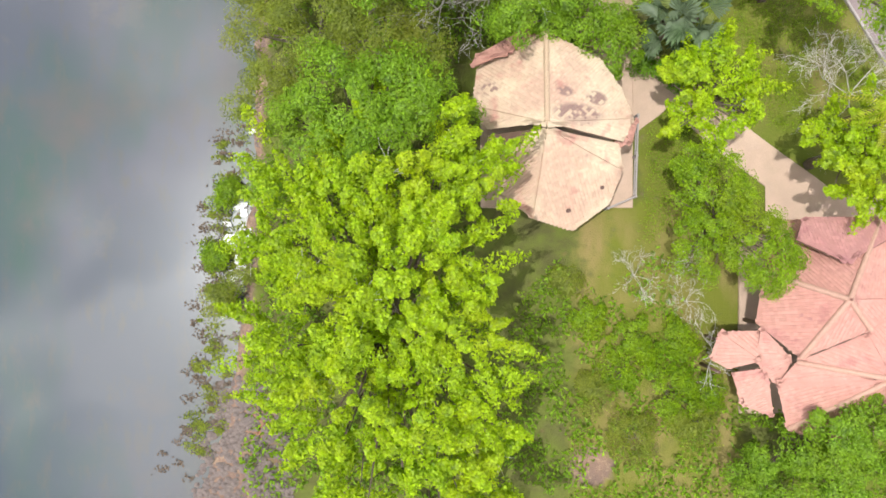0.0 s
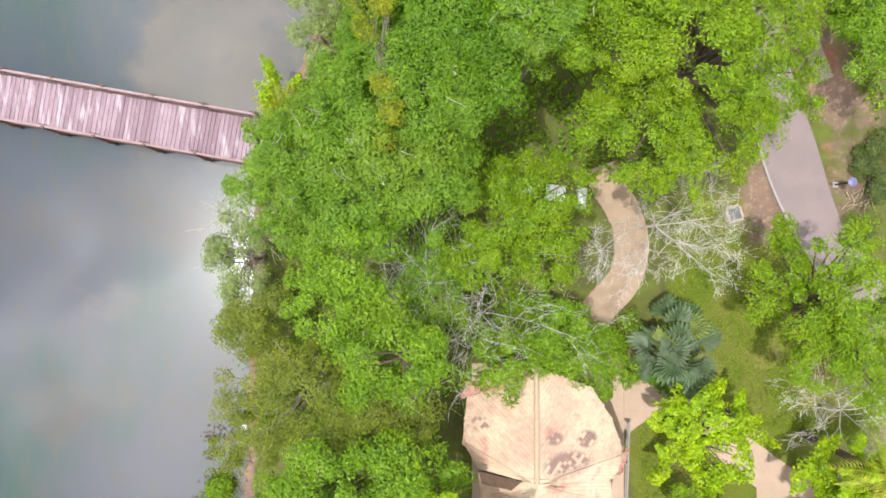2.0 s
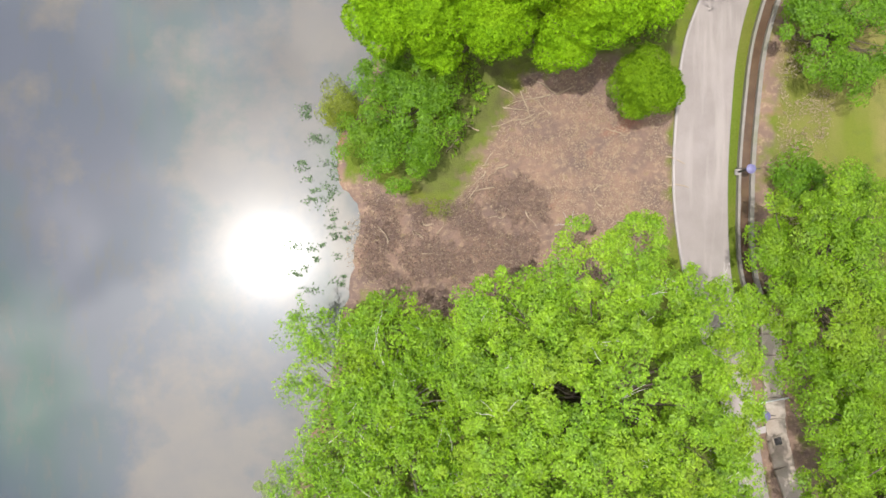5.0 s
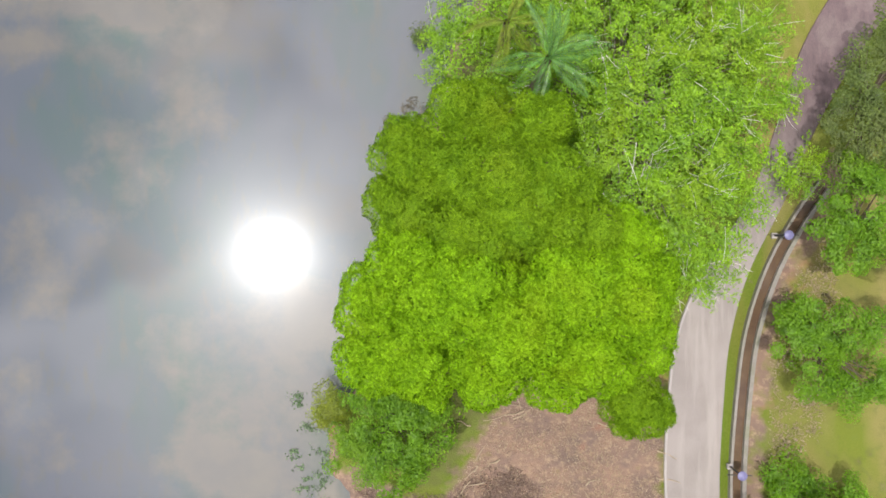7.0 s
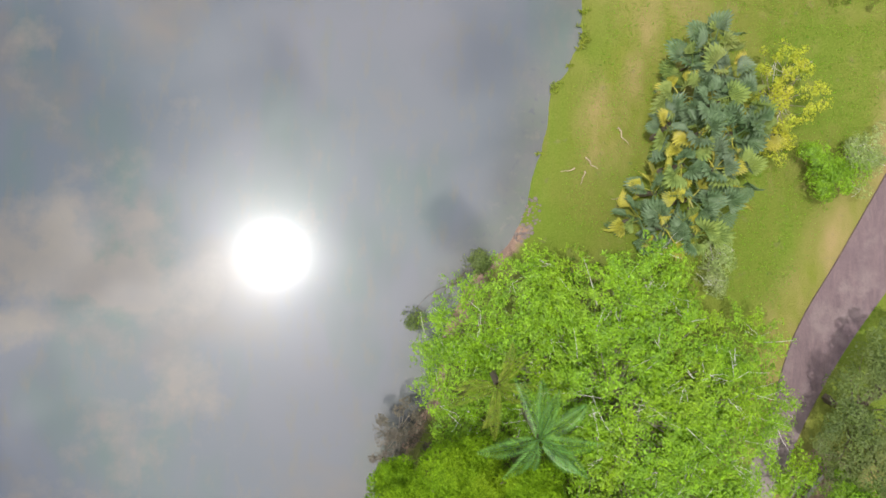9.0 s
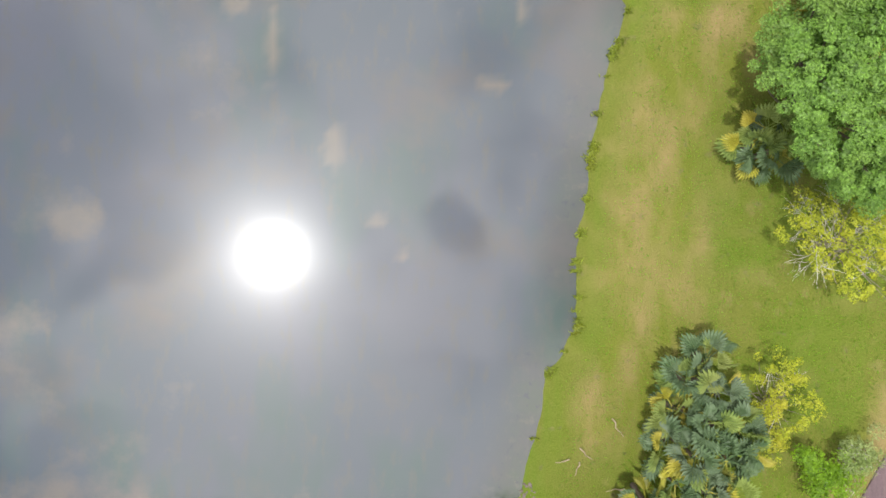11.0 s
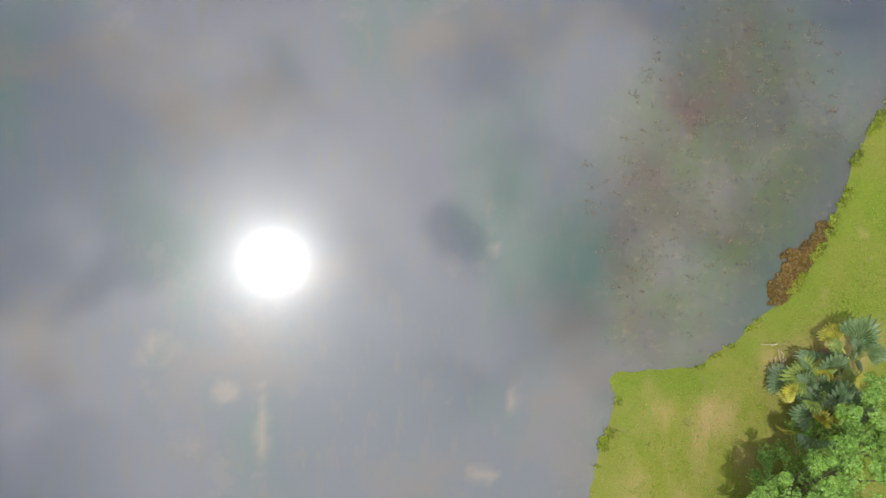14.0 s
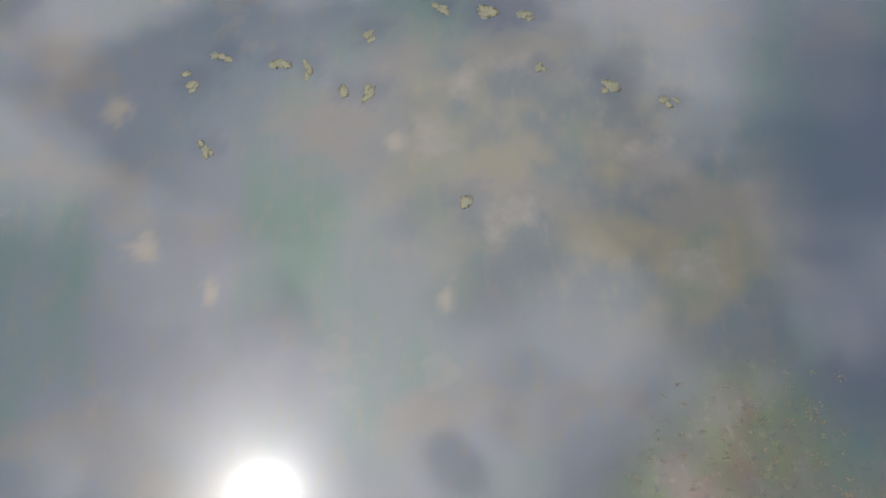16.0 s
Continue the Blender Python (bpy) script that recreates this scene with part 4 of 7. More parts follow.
def lake_sheet():
    xs, ys = axis(-22.0, 28.0, 0.3, 2600), axis(10.0, 120.0, 0.3, 2600)
    x, y = np.meshgrid(xs, ys)
    me = mesh_of("lake", np.c_[x.ravel(), y.ravel(), np.zeros(x.size)], grid_faces(len(ys), len(xs)), WATER, True)
    weed = soft(-near_line(x, y, [(14.5, 84.5), (14.0, 90), (18, 94)]), -7.0, -2.5) + 0.5 * soft(-near_line(x, y, [(10.5, 83), (7.5, 86)]), -3.5, 0)
    weed = np.maximum(weed, 0.55 * soft(shore_distance(x, y), -2.6, -0.3))
    sand = soft(-near_line(x, y, [(4, 107), (11, 105), (15.5, 103.5)]), -8.0, -1.5) + 0.6 * soft(-near_line(x, y, [(2, 113), (12, 113)]), -5, -1)
    ragged = 1 + 0.55 * wobble(x, y, 1.3) + 0.4 * wobble(x, y, 3.1)
    silt, painted_dark = np.zeros(x.shape), np.zeros(x.shape)
    silt = 0.95 * soft(-near_line(x, y, [(-3.0, 31.0), (-3.4, 32.4), (-3.6, 34.0)]) * ragged, -1.0, -0.25)
    for px, py, wide, tall in SILT:
        silt = np.maximum(silt, 0.75 * soft(-np.hypot((x - px) / wide, (y - py) / tall) * ragged, -1.3, -0.3))
    # water darkened beside each algae clump, as its shadow
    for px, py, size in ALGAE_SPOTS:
        painted_dark = np.maximum(painted_dark, 0.5 * soft(-np.hypot(x - px - 0.15, y - py - 0.2) * ragged / size, -3.2, -0.8))
    painted_dark = np.maximum(painted_dark, 0.85 * soft(-near_line(x, y, DARK_REFLECTION) * (0.8 + 0.2 * ragged), -7.5, -1.0))
    drift = np.full(x.shape, 0.0)
    for line, wide, much in DRIFTS:
        drift = np.maximum(drift, much * soft(-near_line(x, y, line), -wide, -0.35 * wide))
    for name, values in (("weed", weed), ("sand", sand), ("silt", silt), ("painted_dark", painted_dark), ("drift", drift)):
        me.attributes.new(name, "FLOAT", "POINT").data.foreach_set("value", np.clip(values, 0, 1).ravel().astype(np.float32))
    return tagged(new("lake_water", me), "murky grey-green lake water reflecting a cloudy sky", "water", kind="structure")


ground_sheet()
lake_sheet()


def ribbon(name, west, east, z, material, label, thick=0.25, rough_edge=0.0, seed=1):
    """A paved way between two edge lines, with thickness and a slightly uneven edge."""
    n = 420
    def even(line):
        s = smooth_line(line, 0.1)
        return s[np.linspace(0, len(s) - 1, n).astype(int)]
    a, b = even(west), even(east)
    rng = np.random.default_rng(seed)
    j = np.convolve(rng.normal(0, 1, n + 8), np.ones(5) / 5, "same")[4:n + 4] * rough_edge
    a = a + np.c_[j, -j * 0.3]
    cols = [np.c_[a, np.full(n, z - thick)], np.c_[a, np.full(n, z - 0.015)], np.c_[a + (b - a) * 0.012, np.full(n, z)], np.c_[(a + b) / 2, np.full(n, z + 0.012)],
            np.c_[b + (a - b) * 0.012, np.full(n, z)], np.c_[b, np.full(n, z - 0.015)], np.c_[b, np.full(n, z - thick)]]
    v = np.stack(cols, 1).reshape(-1, 3)
    return tagged(new(name, mesh_of(name, v, grid_faces(n, 7), material)), label, name, kind="structure")


def offset(line, d):
    p = smooth_line(line, 0.4)
    t = np.gradient(p, axis=0)
    t /= np.linalg.norm(t, axis=1)[:, None]
    return p + np.c_[-t[:, 1], t[:, 0]] * d


def road_mat():
    """Pale worn concrete in the south that turns to faded red paving in the north."""
    m, n, l, b = mat("road_surface", 0.9)
    c = blend(n, l, noise_of(n, l, 0.7, 5), (0.30, 0.258, 0.238), (0.235, 0.20, 0.183))
    c = blend(n, l, noise_of(n, l, 1.0, 4, 0.5, 0.68, stretch=(2.5, 0.25, 1, 0)), c, (0.335, 0.29, 0.262))
    sep = n.new("ShaderNodeSeparateXYZ")
    l.new(place(n), sep.inputs[0])
    turn = n.new("ShaderNodeMapRange")
    turn.inputs["From Min"].default_value, turn.inputs["From Max"].default_value = 44.5, 51.0
    l.new(sep.outputs["Y"], turn.inputs["Value"])
    worn = n.new("ShaderNodeMapRange")
    worn.inputs["From Min"].default_value, worn.inputs["From Max"].default_value = 24.0, 18.0
    l.new(sep.outputs["Y"], worn.inputs["Value"])
    c = blend(n, l, worn.outputs["Result"], c, blend(n, l, noise_of(n, l, 0.9, 5), (0.25, 0.185, 0.18), (0.20, 0.155, 0.155)))
    red = blend(n, l, noise_of(n, l, 2.0, 5, stretch=(3, 0.5, 1, -33)), (0.150, 0.104, 0.105), (0.118, 0.082, 0.086))
    red = blend(n, l, noise_of(n, l, 0.9, 5, 0.5, 0.7), red, (0.185, 0.14, 0.135))
    brick = n.new("ShaderNodeTexBrick")
    brick.inputs["Scale"].default_value = 4.5
    brick.inputs["Color1"].default_value, brick.inputs["Color2"].default_value, brick.inputs["Mortar"].default_value = (1, 1, 1, 1), (0.8, 0.8, 0.8, 1), (1.25, 1.2, 1.2, 1)
    mp = n.new("ShaderNodeMapping")
    mp.inputs["Rotation"].default_value = (0, 0, radians(57))
    l.new(place(n), mp.inputs["Vector"])
    l.new(mp.outputs[0], brick.inputs["Vector"])
    red = blend(n, l, 0.7, red, brick.outputs["Color"], "MULTIPLY")
    grain = noise_of(n, l, 60, 3, 0.3, 0.7)
    c = blend(n, l, 0.25, c, blend(n, l, grain, (0.17, 0.15, 0.14), (0.40, 0.355, 0.33)))
    c = blend(n, l, turn.outputs["Result"], c, red)
    l.new(c, b.inputs["Base Color"])
    bump(n, l, b, grain, 0.2)
    return m


ribbon("road", ROAD_W, ROAD_E, 0.66, road_mat(), "narrow pale concrete park road turning to red paving")
ribbon("kerb", [tuple(p) for p in offset(ROAD_W[3:15], 0.10)], [tuple(p) for p in offset(ROAD_W[3:15], 0.0)], 0.70, CONCRETE, "low pale concrete kerb along the road", 0.3)
ribbon("footpath", [tuple(p) for p in offset(PATH_A, 0.78)], [tuple(p) for p in offset(PATH_A, -0.78)], 0.64, PAVING, "tan paved footpath leading to the pavilions", 0.2, 0.03)
ribbon("footpath", [tuple(p) for p in offset(PATH_B, 0.72)], [tuple(p) for p in offset(PATH_B, -0.72)], 0.636, LITTERED, "curved tan paved footpath strewn with leaf litter", 0.2, 0.05, 2)

ribbon("footpath", [(13.75, 3.2), (15.2, 2.5), (17.6, 2.3), (21, 1.9)], [(13.75, 0.9), (15.0, 0.85), (17.6, 0.8), (21, 0.5)], 0.633, PAVING, "wide tan paving before the red pavilion", 0.2, 0.03, 3)
ribbon("footpath", [(8.05, 5.3), (8.05, 7.0), (7.5, 8.7)], [(8.3, 5.0), (9.7, 6.3), (9.2, 8.2)], 0.646, PAVING, "tan paving apron between the pavilion and the footpath", 0.2, 0.03, 4)


DRAIN_WALL = plain("stained_drain_wall", (0.27, 0.24, 0.215), (0.20, 0.185, 0.15), 2.2, 40, 0.9, 0.3, (0.17, 0.18, 0.10))


def open_drain():
    root = thing("drain", "open concrete drain with brown water beside the road", "drain")
    for side, w in ((0.20, 0.11), (-0.22, 0.17)):
        a, b = offset(DRAIN, side), offset(DRAIN, side + math.copysign(w, side))
        n = len(a)
        rng = np.random.default_rng(5)
        top = 0.66 + rng.normal(0, 0.008, n)
        v = np.stack([np.c_[a, top * 0 + 0.25], np.c_[a, top], np.c_[b, top], np.c_[b, top * 0 + 0.25]], 1).reshape(-1, 3)
        child("drain_wall", mesh_of("drain_wall", v, grid_faces(n, 4), DRAIN_WALL), root, "pale stained concrete drain wall")
    a, b = offset(DRAIN, 0.22), offset(DRAIN, -0.24)
    v = np.stack([np.c_[a, np.full(len(a), 0.475)], np.c_[b, np.full(len(b), 0.475)]], 1).reshape(-1, 3)
    child("drain_water", mesh_of("drain_water", v, grid_faces(len(a), 2), DRAIN_WATER), root, "shallow brown water")


m_, n_, l_, b_ = mat("drain_water", 0.25)
l_.new(blend(n_, l_, noise_of(n_, l_, 1.2, 4), (0.125, 0.078, 0.045), (0.09, 0.055, 0.035)), b_.inputs["Base Color"])
DRAIN_WATER = m_
open_drain()


def covered_drain():
    root = thing("covered_drain", "covered drain of worn concrete slabs with two grated openings", "drain")
    line = smooth_line(COVERED, 0.05)
    s = np.r_[0, np.cumsum(np.hypot(*np.diff(line, axis=0).T))]
    rng = random.Random(4)
    v, holes = 0.0, ((15.25, 24.15), (16.3, 20.85))
    while v < s[-1] - 1:
        ln = rng.choice((0.9, 1.2, 1.6))
        a = np.array([np.interp(v, s, line[:, k]) for k in (0, 1)])
        b = np.array([np.interp(v + ln, s, line[:, k]) for k in (0, 1)])
        mid, ang = (a + b) / 2, math.atan2(b[1] - a[1], b[0] - a[0])
        bm = box(bmesh.new(), -ln / 2 + 0.012, ln / 2 - 0.012, -0.42 + rng.uniform(-.05, .05), 0.42 + rng.uniform(-.05, .05), -0.14, 0.0, bevel=0.015)
        part("slab", bm, SLAB, root, "", m=Matrix.Translation((mid[0], mid[1], 0.70 + rng.uniform(-.015, .015))) @ Matrix.Rotation(ang, 4, "Z"))
        v += ln
    for hx, hy in holes:
        bm = bmesh.new()
        for k in (-1, 1):
            box(bm, -0.24, 0.24, k * 0.2 - 0.04, k * 0.2 + 0.04, 0, 0.035)
            box(bm, k * 0.2 - 0.04, k * 0.2 + 0.04, -0.16, 0.16, 0, 0.035)
        place_ = Matrix.Translation((hx, hy, 0.712)) @ Matrix.Rotation(0.25, 4, "Z")
        frame_ = part("grate_frame", bm, SLAB, root, "raised concrete rim", m=place_)
        # a thin dark plate stands in for the shade down in the pit
        bm = box(bmesh.new(), -0.16, 0.16, -0.16, 0.16, 0.002, 0.006)
        part("pit_shade_plate", bm, IRON, frame_, "flat dark plate for the shaded pit")
        for i in range(5):
            part("grate_bar", box(bmesh.new(), -0.16, 0.16, -0.13 + i * 0.065 - 0.008, -0.13 + i * 0.065 + 0.008, 0.008, 0.024), IRON, frame_)


covered_drain()


# ---------------------------------------------------------------- bridge
def footbridge():
    deck, half, length = 1.02, 0.93, 56.0
    root = thing("footbridge", "wooden footbridge with faded purple-brown planks over the lake", "bridge", (-7.45, 17.38, 0), math.pi - 0.174)
    rng = random.Random(8)
    u = 0.05
    plank = {}
    while u < length:
        w = rng.choice((0.17, 0.19, 0.21))
        if w not in plank:
            bm = box(bmesh.new(), 0.006, w - 0.006, -half, half, -0.05, 0, bevel=0.008)
            plank[w] = bpy.data.meshes.new("plank")
            bm.to_mesh(plank[w])
            bm.free()
            plank[w].materials.append(PLANK)
        child("plank", plank[w], root, "", Matrix.Translation((u, rng.uniform(-.02, .02), deck + rng.uniform(-.006, .006))) @ Matrix.Rotation(rng.uniform(-.006, .006), 4, "Z"))
        u += w
    for y in (-0.7, 0.7):
        part("beam", box(bmesh.new(), -0.2, length, y - 0.07, y + 0.07, deck - 0.3, deck - 0.06, bevel=0.01), TIMBER, root)
    for side in (-1, 1):
        y = side * (half + 0.06)
        part("kerb_beam", box(bmesh.new(), 0, length, y - 0.05, y + 0.05, deck - 0.06, deck + 0.10, bevel=0.01), TIMBER, root)
        part("top_rail", box(bmesh.new(), -0.05, length, y - 0.045, y + 0.045, deck + 0.84, deck + 0.90, bevel=0.01), RAIL, root, "weathered pale purple rail")
        part("middle_rail", box(bmesh.new(), -0.05, length, y - 0.025, y + 0.025, deck + 0.42, deck + 0.48, bevel=0.008), RAIL, root)
        bm = bmesh.new()
        for i in range(int(length / 0.14)):
            for s in (-1, 1):
                rod(bm, (i * 0.14, y, deck + 0.12), (i * 0.14 + s * 0.35, y, deck + 0.82), 0.007, sides=3)
        tagged(part("netting", bm, IRON, root, "dark diagonal netting"), kind="stuff")
        x = 0.06
        while x < length:
            post = part("post", box(bmesh.new(), x - 0.06, x + 0.06, y + side * 0.05 - 0.06, y + side * 0.05 + 0.06, -1.6, deck + 0.95, bevel=0.012), TIMBER, root)
            bm = bmesh.new()
            for k in (-1, 1):
                box(bm, x - 0.2, x + 0.2, y + k * 0.075 - 0.014, y + k * 0.075 + 0.014, deck + 0.80, deck + 0.92, bevel=0.006)
            part("clamp", bm, IRON, post, "dark metal clamp")
            x += 2.1
    x = 0.1
    while x < length:
        part("cross_beam", box(bmesh.new(), x - 0.08, x + 0.08, -1.15, 1.15, deck - 0.5, deck - 0.3, bevel=0.012), TIMBER, root)
        x += 2.1


RAIL = plain("rail_wood", (0.42, 0.29, 0.30), (0.30, 0.19, 0.20), 3, 50, 0.85, 0.3)
footbridge()


def landing():
    root = thing("bridge_landing", "tan concrete landing slab at the foot of the bridge", "landing", (-6.6, 17.25, 0), -0.174)
    part("slab", box(bmesh.new(), -0.75, 0.7, -0.95, 0.95, 0.55, 0.98, bevel=0.03), PAVING, root)
    part("step", box(bmesh.new(), 0.702, 1.1, -0.9, 0.9, 0.4, 0.76, bevel=0.03), PAVING, root)


landing()


# ---------------------------------------------------------------- pavilions
def hip_roof(root, apex, eaves, tile_mat_, cap_mat, folds, caps, keep=150, seed=1):
    """Tiled hip roof: a boarded facet to each pair of eave corners, straight columns of overlapping tiles on it, mortar caps on the chosen hips."""
    rng = random.Random(seed)
    a = Vector(apex)
    corners = [Vector(c) for c in eaves]
    tile = bpy.data.meshes.new("tile")
    w, h = 0.14, 0.20
    rows = [(-h / 2, 0.000), (h / 2, 0.022)]
    prof = [(-w / 2, 0.0), (-w / 4, 0.016), (0, 0.022), (w / 4, 0.016), (w / 2, 0.0)]
    vs = [(x, y, z + dz) for y, dz in rows for x, z in prof] + [(x, h / 2, 0.0) for x, z in prof]
    fs = [(i, i + 1, i + 6, i + 5) for i in range(4)] + [(5 + i, 6 + i, 11 + i, 10 + i) for i in range(4)]
    tile.from_pydata(vs, [], fs)
    tile.materials.append(tile_mat_)
    base_v, base_f = np.array(vs), np.array(fs)
    loose_v, loose_f, made = [], [], 0
    for i0, i1 in zip(folds, folds[1:]):
        p, q = corners[i0], corners[i1]
        n = (p - a).cross(q - a).normalized()
        if n.z < 0:
            n = -n
        rim = [a.copy()]
        for c in corners[i0:i1 + 1]:                       # corners between two folds drop onto the facet's plane
            rim.append(Vector((c.x, c.y, a.z - ((c.x - a.x) * n.x + (c.y - a.y) * n.y) / n.z)))
        bm = bmesh.new()
        top, low = ([bm.verts.new(v - n * d) for v in rim] for d in (0.0, 0.07))
        k = len(rim)
        bm.faces.new(top)
        bm.faces.new(low[::-1])
        for i in range(k):
            bm.faces.new((top[i], low[i], low[(i + 1) % k], top[(i + 1) % k]))
        bmesh.ops.recalc_face_normals(bm, faces=bm.faces)
        part("roof_board", bm, ROOF_BOARD, root)
        # tile columns run down the facet's own fall line
        along = Vector((-n.y, n.x, 0)).normalized() if abs(n.z) < 0.999 else Vector((1, 0, 0))
        down = n.cross(along).normalized()
        if down.z > 0:
            down, along = -down, -along
        m3 = Matrix((down.cross(n), down, n)).transposed()
        flat = [((v - a).dot(m3.col[0]), (v - a).dot(down)) for v in rim]
        u0, u1 = min(f_[0] for f_ in flat), max(f_[0] for f_ in flat)
        v0, v1 = min(f_[1] for f_ in flat), max(f_[1] for f_ in flat)
        tri = [(float(x), float(y)) for x, y in flat]
        for r in range(int((v1 - v0) / 0.15) + 1):
            cells = np.arange(u0 + w / 2, u1, w)
            d = inside(cells, np.full(len(cells), v1 - 0.10 - r * 0.15), tri)
            for u in cells[d > 0.05]:
                at = a + m3.col[0] * float(u) + down * (v1 - 0.10 - r * 0.15) + n * (0.012 + rng.uniform(0, 0.006))
                m = Matrix.Translation(at) @ (m3 @ Matrix.Rotation(rng.gauss(0, 0.015), 3, "Z")).to_4x4()
                if made < keep and rng.random() < 0.4:
                    child("tile", tile, root, "", m)
                    made += 1
                else:
                    mm = np.array(m)
                    loose_v.append(base_v @ mm[:3, :3].T + mm[:3, 3])
                    loose_f.append(base_f + len(base_v) * (len(loose_v) - 1))
        for c0, c1 in zip(rim, rim[1:] + rim[:1]):          # straight courses close the facet's edges
            mid = (rim[0] + rim[1] + rim[-1]) / 3
            inward = n.cross(c1 - c0).normalized()
            if inward.dot(mid - c0) < 0:
                inward = -inward
            wide = 0.17 if a in (c0, c1) else 0.13
            bm = bmesh.new()
            ring = [bm.verts.new(v + n * h_) for h_ in (0.046, 0.0) for v in (c0, c1, c1 + inward * wide, c0 + inward * wide)]
            for f_ in ((0, 1, 2, 3), (0, 4, 5, 1), (1, 5, 6, 2), (2, 6, 7, 3), (3, 7, 4, 0)):
                bm.faces.new([ring[i] for i in f_])
            bmesh.ops.recalc_face_normals(bm, faces=bm.faces)
            part("edge_course", bm, tile_mat_, root)
    tagged(child("roof_tiles", mesh_of("roof_tiles", np.concatenate(loose_v), np.concatenate(loose_f), tile_mat_), root, "weathered clay tiles"), kind="stuff")
    for i in caps:
        k = np.linspace(0, 1, 14)[:, None]
        line = np.array(a + Vector((0, 0, 0.02))) * (1 - k) + np.array(corners[i] + Vector((0, 0, 0.03))) * k
        tv, tf = tubes([np.c_[line, np.where(np.arange(14) % 2, 0.10, 0.115)]], 8)
        child("hip_cap", mesh_of("hip_cap", tv, tf, cap_mat, True), root, "pale mortar hip cap")


def posts_under(root, spots, z_top, r=0.09):
    for x, y in spots:
        part("post", rod(bmesh.new(), (x, y, 0.3), (x, y, z_top), r, r * 0.9, 10), TIMBER, root, smooth=True)


def pavilion_tan():
    root = thing("pavilion", "open pavilion with a bleached clay-tile hip roof in two levels", "pavilion")
    part("floor_slab", box(bmesh.new(), 1.6, 8.08, 1.75, 8.0, 0.4, 0.72, bevel=0.03), PAVING, root, "tan paved floor slab")
    north = [(6.85, 4.1, 3.7), (7.3, 5.0, 3.55), (6.95, 6.2, 3.5), (6.2, 7.4, 3.55), (3.95, 8.35, 3.6), (2.6, 7.9, 3.5), (1.35, 7.1, 3.4), (1.15, 5.5, 3.5), (1.7, 4.55, 3.8)]
    south = [(1.75, 4.3, 3.5), (2.0, 2.5, 3.2), (3.5, 1.2, 3.15), (5.2, 0.75, 3.15), (6.6, 1.8, 3.15), (6.95, 3.05, 3.3), (6.75, 4.05, 3.5)]
    hip_roof(root, (3.7, 4.5, 5.55), north, TILE, RIDGE, (0, 1, 4, 7, 8), (4,), 150, 1)
    hip_roof(root, (3.75, 4.35, 5.15), south, TILE, RIDGE, (0, 2, 5, 6), (), 150, 2)
    hip_roof(root, (2.5, 7.55, 3.52), [(1.1, 7.05, 3.2), (1.25, 7.5, 3.05), (3.2, 8.6, 3.05), (3.75, 8.4, 3.25)], TILE_RED, RIDGE, (0, 1, 2, 3), (), 0, 7)
    hip_roof(root, (6.75, 4.6, 3.62), [(6.5, 3.85, 3.3), (7.35, 4.15, 3.1), (7.6, 5.1, 3.1)], TILE_RED, RIDGE, (0, 1, 2), (), 0, 8)
    bm = bmesh.new()
    quad = [bm.verts.new(v) for v in ((1.72, 4.36, 3.62), (3.25, 4.36, 4.86), (2.9, 3.92, 4.52), (1.86, 3.86, 3.58), (1.72, 4.36, 3.54), (3.25, 4.36, 4.78), (2.9, 3.92, 4.44), (1.86, 3.86, 3.50))]
    for f in ((0, 1, 2, 3), (7, 6, 5, 4), (0, 4, 5, 1), (1, 5, 6, 2), (2, 6, 7, 3), (3, 7, 4, 0)):
        bm.faces.new([quad[i] for i in f])
    part("bare_board", bm, ROOF_BOARD, root, "dark boards where tiles are missing")
    posts_under(root, [(2.0, 5.4), (2.1, 6.6), (3.6, 7.5), (5.9, 6.7), (6.6, 5.5), (6.2, 2.4), (4.9, 1.5), (2.7, 2.7)], 3.2)
    for a, b in (((6.9, 1.7), (8.05, 2.2)), ((8.05, 2.2), (8.15, 5.6))):
        part("bench_rail", rod(rod(bmesh.new(), (*a, 1.25), (*b, 1.25), 0.04), (*a, 0.95), (*b, 0.95), 0.03), CONCRETE, root, "grey handrail")
    for x, y in ((6.9, 1.7), (8.05, 2.2), (8.1, 3.9), (8.15, 5.6)):
        part("rail_post", box(bmesh.new(), x - 0.05, x + 0.05, y - 0.05, y + 0.05, 0.4, 1.3, bevel=0.01), CONCRETE, root)


